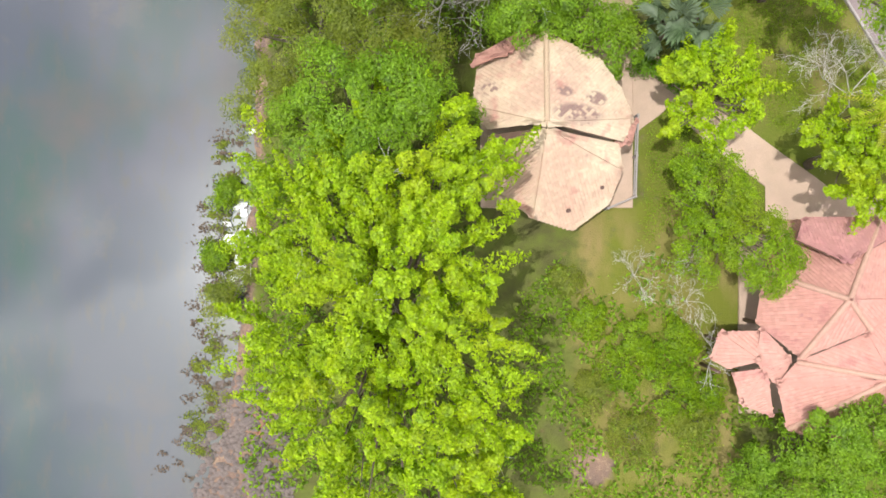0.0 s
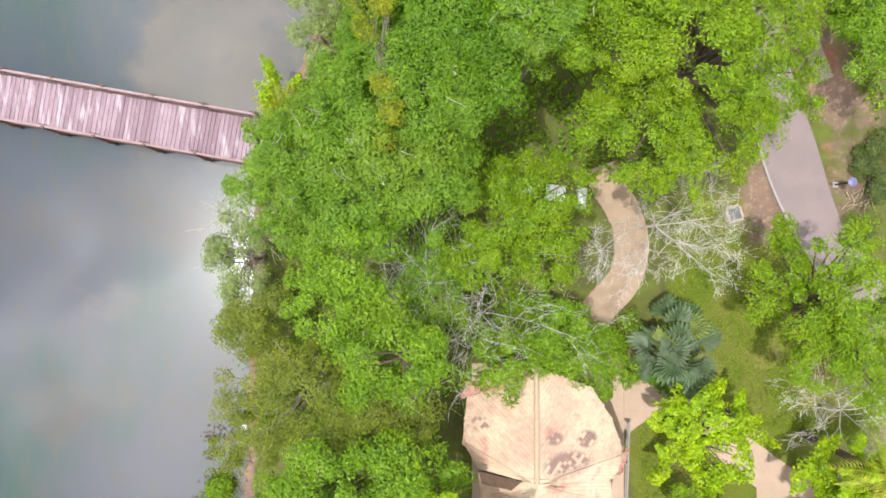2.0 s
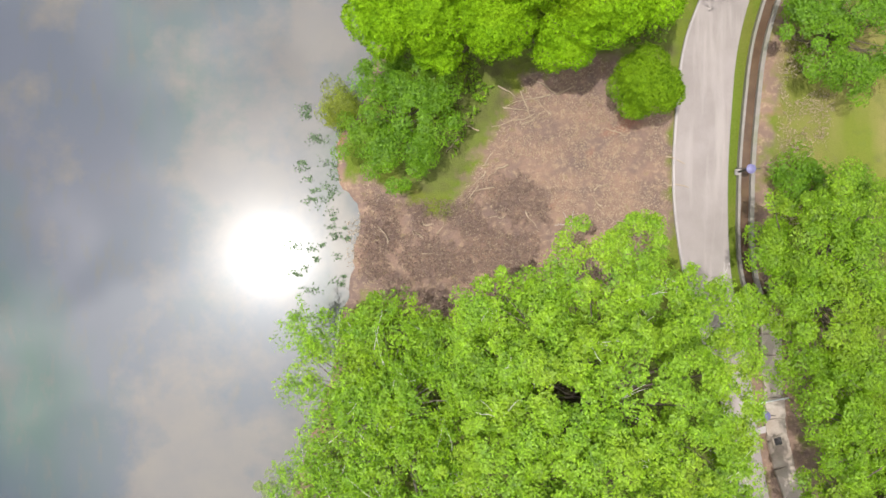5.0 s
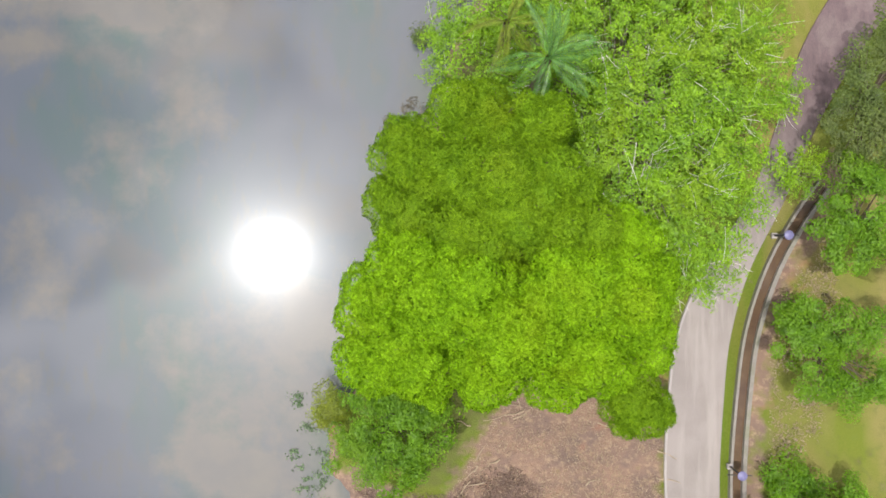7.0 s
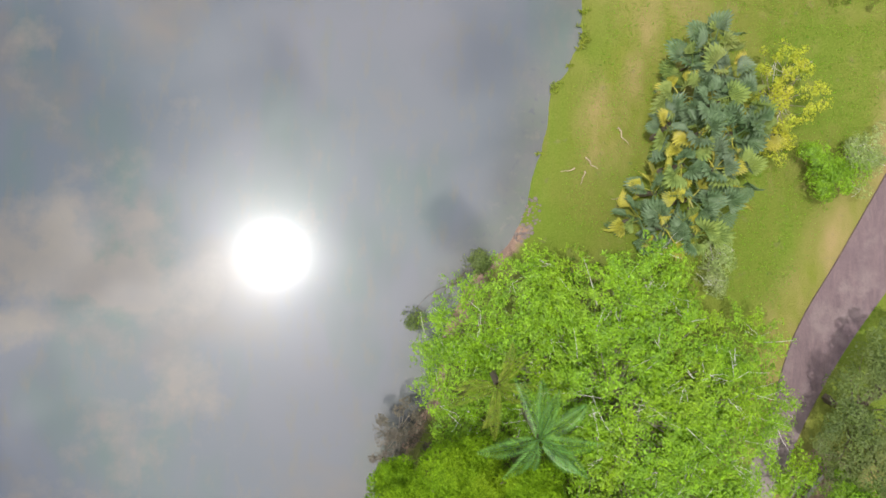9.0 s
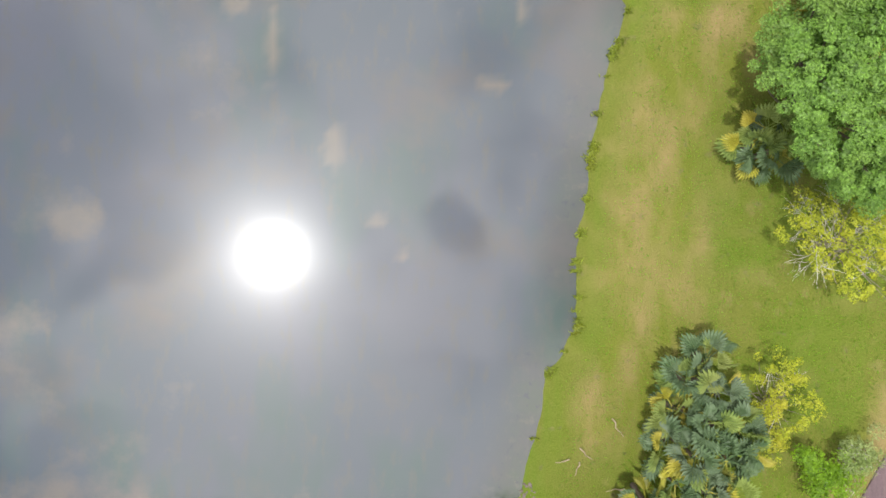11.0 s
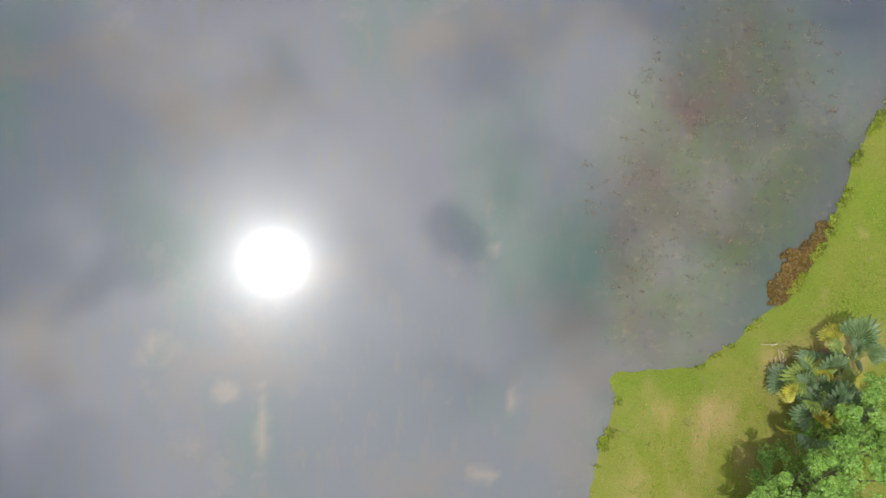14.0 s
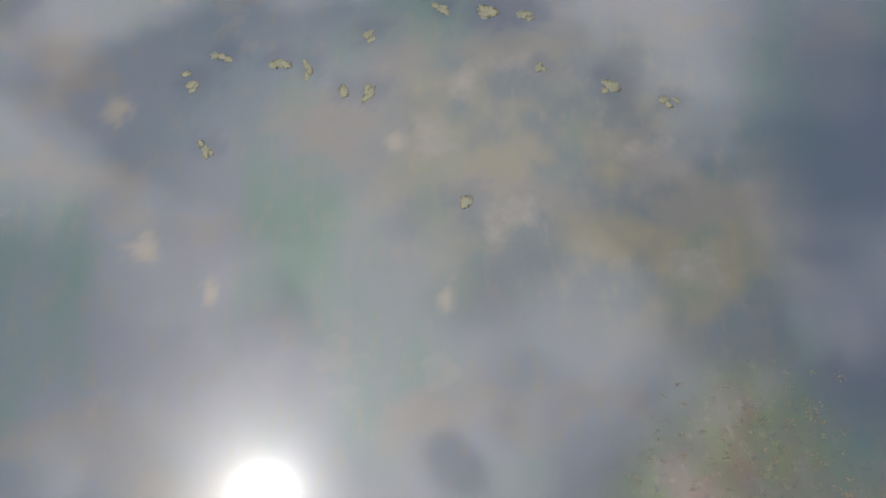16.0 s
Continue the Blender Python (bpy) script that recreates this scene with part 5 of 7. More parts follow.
def pavilion_red():
    root = thing("pavilion", "open pavilion with a faded red clay-tile hip roof", "pavilion")
    part("floor_slab", box(bmesh.new(), 12.6, 19.0, -7.0, 0.6, 0.4, 0.72, bevel=0.03), PAVING, root, "tan paved floor slab")
    north = [(16.9, -1.8, 4.75), (18.6, -0.6, 3.4), (16.9, 1.2, 3.4), (13.8, 1.15, 3.4), (12.4, -0.9, 3.4), (12.3, -2.9, 3.4), (13.5, -4.1, 4.0), (15.6, -2.95, 4.85), (16.9, -1.8, 4.75)]
    south = [(12.9, -5.2, 3.4), (13.45, -4.3, 3.8), (15.65, -3.1, 4.6), (17.0, -1.95, 4.5), (19.4, -2.6, 3.3), (19.5, -6.4, 3.2), (16.2, -8.0, 3.2), (13.4, -7.0, 3.2), (12.9, -5.2, 3.4)]
    hip_roof(root, (14.5, -1.8, 5.45), north, TILE_RED, RIDGE_RED, (0, 2, 4, 6, 7, 8), (2, 4, 6, 7), 150, 3)
    hip_roof(root, (16.2, -4.7, 5.2), south, TILE_RED, RIDGE_RED, (0, 1, 2, 3, 4, 5, 7, 8), (1, 4, 7), 150, 4)
    hip_roof(root, (14.9, -0.5, 4.62), [(13.3, 0.35, 4.06), (13.85, 1.18, 3.47), (16.8, 1.22, 3.45), (17.1, 0.5, 3.94)], TILE_DARK, RIDGE_RED, (0, 1, 2, 3), (), 0, 9)
    posts_under(root, [(12.9, -1.2), (12.8, -3.0), (14.2, 0.4), (16.6, 0.5), (17.8, -0.6), (13.6, -5.2), (16.4, -7.2), (18.6, -4.4)], 3.3)
    # small lean-to roof on the lake side
    hip_roof(root, (12.35, -4.35, 3.3), [(12.5, -3.2, 3.0), (11.0, -3.3, 2.6), (10.7, -4.4, 2.6), (11.3, -4.75, 2.7)], TILE_RED, RIDGE_RED, (0, 1, 3), (), 0, 5)
    hip_roof(root, (12.6, -4.6, 3.25), [(11.45, -4.9, 2.65), (11.9, -6.2, 2.6), (13.0, -6.6, 2.9)], TILE_RED, RIDGE_RED, (0, 1, 2), (), 0, 6)
    hip_roof(root, (13.35, -4.2, 3.62), [(12.4, -3.0, 3.2), (12.2, -4.3, 3.12), (12.5, -4.8, 3.12), (13.1, -5.4, 3.25)], TILE_RED, RIDGE_RED, (0, 1, 3), (), 0, 11)
    posts_under(root, [(11.2, -3.7), (11.0, -4.9)], 2.6, 0.07)


pavilion_tan()
pavilion_red()


# ---------------------------------------------------------------- small built things
def garden_lamp(at):
    root = thing("garden_lamp", "short dark lamp post with a blue round cap and crossbar", "lamp", (*at, 0.58), group="lamp posts along road and path")
    part("post", rod(bmesh.new(), (0, 0, -0.1), (0, 0, 1.25), 0.045, 0.035, 8), IRON, root, smooth=True)
    part("foot", box(bmesh.new(), -0.12, 0.12, -0.12, 0.12, -0.05, 0.08, bevel=0.015), CONCRETE, root)
    part("globe", rod(bmesh.new(), (0, 0, 1.1), (0, 0, 1.268), 0.08, 0.1, 10), WHITE_PAINT, root, "white lamp glass")
    cap = rod(bmesh.new(), (0, 0, 1.27), (0, 0, 1.31), 0.2, 0.19, 20)
    part("cap", rod(cap, (0, 0, 1.308), (0, 0, 1.36), 0.19, 0.06, 20), BLUE_PAINT, root, "faded blue cap")
    part("crossbar", rod(bmesh.new(), (-0.62, 0.03, 1.2), (0.42, 0.0, 1.22), 0.022, 0.022, 6), IRON, root)


for p in ((14.2, 25.5), (13.6, 35.6), (15.5, 45.45), (12.4, 6.0), (17.1, 15.6)):
    garden_lamp(p)

for x, y, a in ((14.3, 25.1, 0.2), (13.9, 25.7, 0.1), (14.6, 24.6, 0.3)):
    root = thing("paving_slab", "small pale concrete slab laid beside the covered drain", "slab", (x, y, 0.6), a, "stepping slabs by the drain")
    part("slab", box(bmesh.new(), -0.3, 0.3, -0.14, 0.14, -0.06, 0.08, bevel=0.012), CONCRETE, root)

root = thing("white_pole", "white painted pole lying across the covered drain", "pole", (0, 0, 0))
part("shaft", rod(bmesh.new(), (14.3, 25.75, 0.76), (15.7, 26.0, 0.76), 0.035, 0.03, 10), WHITE_PAINT, root, smooth=True)


def box_frame(at, turn, size, label, rim=None, lid=None):
    root = thing("inspection_box", label, "utility box", (*at, 0.56), turn)
    bm = bmesh.new()
    for k in (-1, 1):
        box(bm, -size, size, k * size - 0.06, k * size + 0.06, 0, 0.22, bevel=0.015)
        box(bm, k * size - 0.06, k * size + 0.06, -size + 0.06, size - 0.06, 0, 0.218, bevel=0.0)
    part("rim", bm, rim or WHITE_PAINT, root, "concrete rim")
    part("lid", box(bmesh.new(), -size + 0.062, size - 0.062, -size + 0.062, size - 0.062, 0, 0.14), lid or CONCRETE, root, "grey recessed lid")


box_frame((12.75, 14.35), 0.3, 0.30, "square concrete inspection box with a pale rim", SLAB, SLATE)


def white_bench(at, turn, long):
    root = thing("white_bench", "white painted bench half hidden under the trees", "bench", (*at, 0.58), turn)
    part("seat", box(bmesh.new(), -long / 2, long / 2, -0.2, 0.2, 0.40, 0.46, bevel=0.02), WHITE_PAINT, root)
    part("backrest", box(bmesh.new(), -long / 2, long / 2, 0.2, 0.25, 0.46, 0.85, bevel=0.02), WHITE_PAINT, root)
    for x in (-long / 2 + 0.12, long / 2 - 0.12):
        part("leg", box(bmesh.new(), x - 0.05, x + 0.05, -0.18, 0.2, -0.02, 0.40, bevel=0.01), WHITE_PAINT, root)


white_bench((6.2, 15.0), 1.45, 0.9)


def white_table(at, turn):
    root = thing("white_table", "white square table top seen between the trees", "table", (*at, 0.58), turn)
    part("tabletop", box(bmesh.new(), -0.42, 0.42, -0.34, 0.34, 0.68, 0.75, bevel=0.03), TABLE_WHITE, root)
    part("pedestal", rod(bmesh.new(), (0, 0, -0.05), (0, 0, 0.68), 0.14, 0.1, 10), CONCRETE, root)


for at, turn in (((3.9, 15.45), -0.25), ((5.05, 15.2), -0.12)):
    white_table(at, turn)

root = thing("fallen_branch", "dark bare branch lying on the grass", "branch", (0, 0, 0))
v, f = tubes([[(11.6, 6.3, 0.72, 0.05), (12.3, 6.0, 0.75, 0.05), (12.9, 5.7, 0.72, 0.035), (13.2, 5.5, 0.7, 0.015)]], 6)
child("stem", mesh_of("stem", v, f, BARK, True), root)

# ---------------------------------------------------------------- trees, shrubs and palms
tree("tree", "large broad tree with loose bright lime-green leaf sprays", "tree", "lime", [
      (-4.2, 0.9, 7.5, 2.6), (-1.2, 2.8, 8.3, 2.7), (1.3, 2.1, 7.3, 1.7), (-1.7, -1, 9.3, 3.0), (0.5, -3, 8.2, 2.2), (-4.3, -2.6, 7.6, 2.4),
      (-3.0, -5.2, 8.2, 2.6), (-0.3, -6, 8, 2.3), (-6.0, -3.4, 5.5, 1.2), (-3.2, -8.4, 6.5, 1.5), (-0.6, -8.6, 8, 2.5),
      (1.7, -8.2, 6.5, 1.5), (-6.7, 0.3, 4.5, 1.0), (-1.3, -0.2, 8.6, 1.9), (-1.9, -1.3, 8.9, 1.6)], seed=1, trunk=0.28, twigs=24)
tree("tree", "rounded dark green tree on the lake bank", "tree", "green", [
      (-3.2, 4.7, 8.5, 2.1), (-1.4, 5.2, 8, 1.6), (-4.6, 3.9, 7, 1.4), (0.3, 4.5, 6, 1.1), (-6.5, 2.4, 5, 0.9)], seed=2, trunk=0.2)
tree("tree", "olive-green tree with fine hazy foliage", "tree", "olive", [
      (-5.9, 7.3, 6.5, 1.7), (-4.2, 8.1, 7.5, 1.8), (-2.3, 7.6, 7, 1.8), (-0.8, 6.9, 6, 1.5), (-7, 10, 5, 1.1), (-7.2, 5.8, 5, 1.1)], seed=3, trunk=0.2)
tree("tree", "bright green round tree among the darker ones", "tree", "green", [
      (-3.3, 11.3, 9, 1.5), (-2.5, 12.3, 9.5, 1.3), (-2, 10.7, 8.5, 1.1)], seed=4, trunk=0.18)
tree("tree", "mid-green tree beside the pavilion", "tree", "green", [
      (-1.3, 9.5, 9, 1.7), (-0.4, 9.4, 8.5, 1.1)], seed=5, trunk=0.2)
tree("tree", "wide green tree with pale twigs showing through", "tree", "dusty", [
      (-3.6, 16.3, 9, 2), (-1.4, 16.6, 10, 2.1), (-2.5, 14.5, 9, 1.9), (-0.4, 15.1, 9.5, 1.6), (-5.2, 15.4, 7, 1.4), (-4.5, 13.6, 7.5, 1.2),
      (0.3, 16.9, 9, 1.3)], seed=6, trunk=0.22, twigs=30)
tree("shrub", "pale grey-green shrub leaning over the water", "shrub", "grey", [
      (-7.4, 12, 4, 1.5), (-7, 10.9, 4, 1.4), (-8, 13.3, 3.5, 1.1), (-7, 14, 4, 1.2)], seed=7, trunk=0.08, twigs=14)
tree("shrub", "olive shrub at the water's edge", "shrub", "olive", [
      (-7, 9.6, 4.5, 1.2), (-6.3, 10.4, 5, 1.1)], seed=8, trunk=0.08)
tree("tree", "yellow-olive tree with dense small leaves", "tree", "moss", [
      (2.3, 14, 7.5, 1.6), (3.8, 14.4, 7.5, 1.6), (1.7, 12.6, 7, 1.4), (3.9, 12.6, 6.5, 1.2), (2.6, 15.0, 6.6, 1.1)], seed=9, trunk=0.18)
tree("tree", "thin grey-green tree with bare limbs", "tree", "dusty", [
      (-0.3, 11.4, 6.5, 1.7), (0.1, 12.6, 6.5, 1), (-0.9, 10.1, 6, 1.1)], seed=10, trunk=0.12, twigs=20)
tree("shrub", "low dark green thicket beside the pavilion", "shrub", "green", [
      (6.6, 8.3, 3.2, 1.7), (4.4, 9.7, 3, 1.7), (5.1, 7.3, 2.8, 1.2), (3, 8.7, 3, 1.4)], seed=11, trunk=0.08)
tree("tree", "large yellow-green tree overhanging the road", "tree", "moss", [
      (6, 18.7, 10, 1.9), (8.1, 20.9, 10.5, 1.9), (7.9, 18.8, 11, 2.2), (11, 19.8, 8.5, 1.7), (11.7, 18.3, 7.5, 1.4), (6.5, 16.6, 9.5, 1.8),
      (8.6, 16.3, 9.5, 1.8), (6.0, 17.8, 8.5, 1.1), (5.8, 20.5, 9.5, 1.5), (10.3, 17, 8, 1.2), (11.7, 20.7, 8, 1.2), (11.2, 21.9, 8, 1.1)], seed=12, trunk=0.28)
tree("tree", "deep green tree under the wider crowns", "tree", "deep", [
      (0.2, 20.2, 9, 2), (1.2, 21.2, 9, 1.3), (-1.4, 20.9, 8, 1.4), (2.4, 18.9, 8.5, 1.5), (-0.9, 19.1, 8.5, 1.5)], seed=13, trunk=0.2)
tree("tree", "mid-green tree by the foot of the bridge", "tree", "dusty", [
      (-2.8, 16.5, 8.5, 2.1), (-4.5, 15.6, 7.5, 1.8), (-1, 17.3, 9.5, 1.8), (-0.2, 15.7, 9.5, 1.6), (-6.4, 15.1, 5.5, 1.3), (-3.3, 18.1, 7.5, 1.4),
      (0.2, 17.6, 9, 1.5), (-2.3, 14.8, 9, 1.7)], seed=14, trunk=0.2, twigs=14)
tree("tree", "tall light-green tree with a wide dense crown", "tree", "light", [
      (3.4, 29.8, 9.5, 2), (5.7, 31.1, 9.5, 2), (7.8, 30.3, 9, 1.7), (4.4, 27.6, 11, 2.4), (6.8, 27.6, 11, 2.4), (8.8, 26, 9.5, 1.6),
      (3.4, 25.8, 10.5, 2.1), (5.7, 25.3, 11.5, 2.5), (8.5, 23.7, 9.5, 1.8), (3.7, 23.6, 10, 1.8), (5.6, 22.7, 10, 1.8), (3, 21.6, 8.5, 1.3),
      (4.1, 20.3, 8, 1.6), (2.6, 28.2, 8.5, 1.3), (9.4, 29.7, 8, 1.4), (7.3, 32.4, 8, 1.2), (4.1, 29, 9, 1.7), (4.3, 27.8, 10.3, 1.4),
      (2.6, 28.2, 8, 1.6), (10.6, 28.7, 7.5, 1.1), (10.7, 26.8, 7.5, 1.1), (10.6, 24.7, 7.5, 1.1), (10.4, 30.2, 7.5, 1.1), (5.7, 25.6, 10.6, 1.5),
      (3.9, 29.9, 8, 1.3), (5.3, 30.5, 8, 1.2), (2.8, 29.2, 7.5, 1.2), (10.7, 23.2, 7.5, 1.1), (10.9, 25.6, 7, 0.9)], seed=15, trunk=0.2, twigs=40)
tree("tree", "feathery light-green tree leaning over the lake", "tree", "feather", [
      (-2.9, 27.6, 6, 1.7), (-0.9, 28.8, 6, 1.7), (0.4, 27, 7, 1.6), (-2, 25.6, 7, 1.8), (-0.2, 24.5, 7.5, 1.8), (-3.2, 23.6, 6.5, 1.7),
      (-1.4, 22.5, 7, 1.6), (-0, 21.7, 7, 1.2), (-4.1, 29.1, 4, 1), (-0.8, 26.8, 6.5, 1.7), (0.8, 25.4, 6.5, 1), (-1, 26.4, 6.6, 1.5),
      (1.1, 28.8, 6, 1.3), (1.5, 23.4, 7, 1.6)], seed=16, trunk=0.2, twigs=24)
tree("shrub", "grey-green shrub with bare stems over the water", "shrub", "grey", [
      (-4.3, 21.7, 5, 1.3), (-3.9, 20.5, 5, 1.3), (-5.1, 23, 4.5, 1)], seed=17, trunk=0.08, twigs=8)
tree("tree", "dark green tree with yellow flower sprays", "tree", "deep", [
      (-1.1, 19.6, 8.5, 1.9), (0.6, 20.2, 9, 1.7), (1.5, 19, 8.5, 1.5), (-2.7, 19.1, 7.5, 1.4)], seed=18, trunk=0.18)
tree("tree", "lime-yellow tree beside the paved path", "tree", "lime", [
      (9, 6.1, 5, 1), (9.9, 6.4, 5.5, 1.4), (11.5, 6.1, 5, 1.2), (9.2, 4.7, 4.5, 1), (10.4, 4.8, 4.8, 1.1)], seed=19, trunk=0.15)
tree("tree", "mid-green tree between the two pavilions", "tree", "moss", [
      (10.1, 2, 5.5, 1.6), (11.3, 0.3, 5.5, 1.6), (9.8, 0.2, 5, 1.4), (9.6, 3.2, 4.5, 1), (12.2, -0.6, 5, 1.2), (10, 1.6, 4, 0.8)], seed=20, trunk=0.15)
tree("tree", "bright lime tree beside the path", "tree", "lime", [
      (14.9, 3.7, 5.5, 1.3), (16, 2.4, 5, 1.3), (16, 4.3, 6, 1.5), (14.6, 4.7, 4.5, 0.9), (16.6, 2.9, 6, 1.7)], seed=21, trunk=0.18)
tree("tree", "yellow-green tree with loose foliage on the lawn", "tree", "moss", [
      (11.9, 12.2, 7, 1.1), (12.6, 10.8, 8, 1.3), (13.7, 12.7, 8, 1.2), (13.2, 9, 7.5, 1.2), (14.3, 11.2, 8.5, 1.3), (12, 13.4, 6, 0.8),
      (14.5, 9.2, 7.5, 1.2), (11.8, 10.9, 6, 0.8), (15.6, 7.9, 7, 1.1), (13.6, 10.1, 7.2, 1.0), (14.7, 10.3, 7.6, 1.0), (15.4, 11.6, 7, 0.9)], seed=22, trunk=0.2)
tree("tree", "dense green tree beside the drain", "tree", "green", [
      (14.4, 32.3, 6, 1.9), (13.7, 30.6, 5.5, 1.5), (15, 29.6, 6.5, 1.9), (16, 31.6, 6.5, 1.9), (14.3, 28.3, 5.5, 1.5), (15.9, 27.4, 6, 1.5),
      (16.6, 29, 6.5, 1.7), (13.3, 32.3, 4.5, 1), (16.1, 33.8, 6, 1.7)], seed=23, trunk=0.2)
tree("tree", "green tree beyond the covered drain", "tree", "green", [
      (15.1, 23.5, 6, 1.5), (16.1, 25, 6, 1.5), (16.2, 22.8, 6.5, 1.9), (15.8, 21.4, 5.5, 1.3), (16.9, 20.9, 6, 1.3), (16.3, 26.4, 6, 1.3)], seed=24, trunk=0.2, foot=(18.2, 23.4))
tree("tree", "mid-green tree at the back of the road", "tree", "green", [
      (14.6, 26.9, 7, 1.4), (15.8, 25.7, 7, 1.4), (15.3, 21.8, 6.5, 1.5), (15.9, 20, 6.5, 1.2)], seed=25, trunk=0.2, foot=(18.6, 25.2))
tree("tree", "small green tree in dry grass beside the drain", "tree", "deep", [
      (15.6, 41.4, 3.4, 1.2), (16.8, 41.9, 3.8, 1.3), (16.1, 40.1, 3.6, 1.4), (17.7, 40.4, 4, 1.6), (18.5, 41.8, 3.8, 1.3), (15.3, 42.2, 2.6, 0.7), (17.2, 39.2, 3, 1)], seed=26, trunk=0.12)
tree("tree", "green tree across the drain", "tree", "deep", [
      (16.3, 45.4, 4.2, 1.1), (17.3, 46.3, 5, 1.5), (17.1, 44.7, 4.5, 1.2), (18.4, 45.3, 5, 1.5), (17.2, 47.5, 4.2, 1.0)], seed=27, trunk=0.15)
tree("tree", "grey-olive tree beside the road", "tree", "dim", [
      (17.4, 49.7, 4.5, 1.4), (18, 51.4, 5, 1.6), (18.6, 49.3, 5, 1.6), (17.9, 52.5, 4.5, 1.1), (18.8, 53.4, 5, 1.3), (17.5, 48.1, 4, 1.2)], seed=28, trunk=0.15)
tree("shrub", "dark green shrub at the drain", "shrub", "deep", [
      (15.5, 35.5, 2, 1), (16, 34.4, 2.4, 1.2), (17.3, 34.3, 2.6, 1.5)], seed=29, trunk=0.08)
tree("shrub", "light green feathery shrub between road and drain", "shrub", "feather", [
      (15.5, 48.0, 2.8, 0.8), (16.3, 48.2, 2.8, 0.7), (15.9, 47.4, 2.2, 0.6)], seed=30, trunk=0.05)
tree("shrub", "low rounded green shrub on the dry bank", "shrub", "deep", [
      (-1.3, 37.7, 3.2, 1.5), (-0.1, 37.6, 3.4, 1.5), (-0.8, 36.3, 3, 1.5), (-2, 36.7, 2.6, 1.3), (-0, 39, 3.3, 1.5), (-1.2, 39.1, 3, 1.2),
      (-0.1, 36.4, 2.6, 1)], seed=31, trunk=0.1)
tree("shrub", "small grey-green shrub in the water", "shrub", "olive", [
      (-3.2, 38.5, 1.9, 0.8), (-3.4, 38.2, 1.7, 0.8), (-3, 38.2, 1.7, 0.6)], seed=32, trunk=0.05)
tree("tree", "large domed tree with very fine dense olive-green foliage", "tree", "dome_fine", [
      (3.9, 46.6, 9.3, 2.3), (4.5, 49.0, 8.2, 1.1), (2.3, 49.3, 7.6, 1.3), (0.6, 47.9, 7.4, 1.5), (1.8, 47.4, 8.0, 1.3), (-0.4, 46.7, 6.3, 1.0),
      (0.4, 45.9, 7.2, 1.3), (2.2, 45.4, 8.2, 1.2), (6.0, 45.5, 8.0, 1.2), (0.0, 48.8, 6.2, 0.9), (3.3, 48.6, 8.0, 1.1)], seed=33, trunk=0.3)
tree("tree", "very large domed tree with dense bright yellow-green foliage", "tree", "dome", [
      (1.8, 43.6, 8.4, 2.0), (5.5, 43.6, 8.4, 1.7), (7.5, 43.3, 7.6, 1.6), (3.7, 42.4, 8.0, 1.7), (-0.9, 43.0, 6.4, 1.4), (-1.2, 41.0, 5.6, 1.3),
      (0.5, 41.3, 6.6, 1.6), (2.8, 40.7, 6.4, 1.4), (6.4, 41.3, 7.0, 1.7), (8.4, 41.8, 6.0, 1.2), (5.6, 40.2, 5.4, 1.1), (0.1, 44.7, 7.0, 1.3),
      (7.5, 45.3, 7.0, 1.1), (8.6, 43.9, 6.4, 0.9), (0.9, 39.8, 5.0, 0.9)], seed=34, trunk=0.35)
tree("shrub", "dark green rounded shrub under the domed tree", "shrub", "dome_fine", [
      (8.8, 38.9, 4.2, 1.2), (9.7, 38.5, 3.8, 0.8), (8.7, 38.1, 3.4, 0.7)], seed=35, trunk=0.1)
tree("tree", "spreading feathery tree with pale twigs and bright leaves", "tree", "feather", [
      (2.9, 54.4, 5, 1.6), (4.6, 55.4, 5.5, 1.7), (2.5, 52.1, 4.4, 1.6), (5.2, 53.3, 5.4, 2.2), (7.2, 54.9, 6, 1.9), (9.1, 56, 5.5, 1.5),
      (7.4, 52.2, 6.8, 2.3), (9.7, 53.8, 6.3, 1.9), (10.9, 51.8, 6.3, 1.9), (8.8, 50.4, 6.8, 2.3), (11.7, 49.8, 5.8, 1.7), (10.1, 48.2, 6.5, 2.1),
      (7.8, 48, 6.5, 1.9), (11.1, 46.1, 5.8, 1.7), (8.5, 46, 6.3, 1.9), (12.6, 51.4, 5.2, 1.5), (12.4, 47.4, 5.2, 1.3), (9.8, 44.1, 5.5, 1.5),
      (1.7, 53.5, 3.5, 0.9), (1.9, 51, 4, 1), (13.4, 53.4, 4, 1.2), (3.4, 50.4, 4.2, 1.4), (6.3, 50.6, 5, 2), (14, 51, 4, 1), (11.6, 44, 4, 1)], seed=36, trunk=0.13, twigs=120)
tree("shrub", "small dark shrub overhanging the shore", "shrub", "dim", [
      (0.5, 54, 0.7, 0.4), (3.3, 56.5, 0.8, 0.4), (2.4, 56.2, 0.7, 0.3)], seed=37, trunk=0.04)
tree("shrub", "brown dying shrub on the shore", "shrub", "drab", [
      (-0, 50, 2.4, 1.1), (-0.3, 48.9, 2.4, 1.1)], seed=38, trunk=0.05)
tree("shrub", "open yellow shrub with pale stems on the lawn", "shrub", "yellow", [
      (14.5, 63.8, 3, 1.1), (15.4, 64.2, 3.2, 1.1), (16.1, 63.6, 3, 1.1), (15.4, 62.7, 2.6, 1), (15.4, 61.4, 2, 0.7)], seed=39, trunk=0.06, twigs=8)
tree("shrub", "bushy green shrub on the lawn", "shrub", "green", [
      (17.1, 60.7, 2.4, 1), (17.8, 60, 2.4, 1)], seed=40, trunk=0.06)
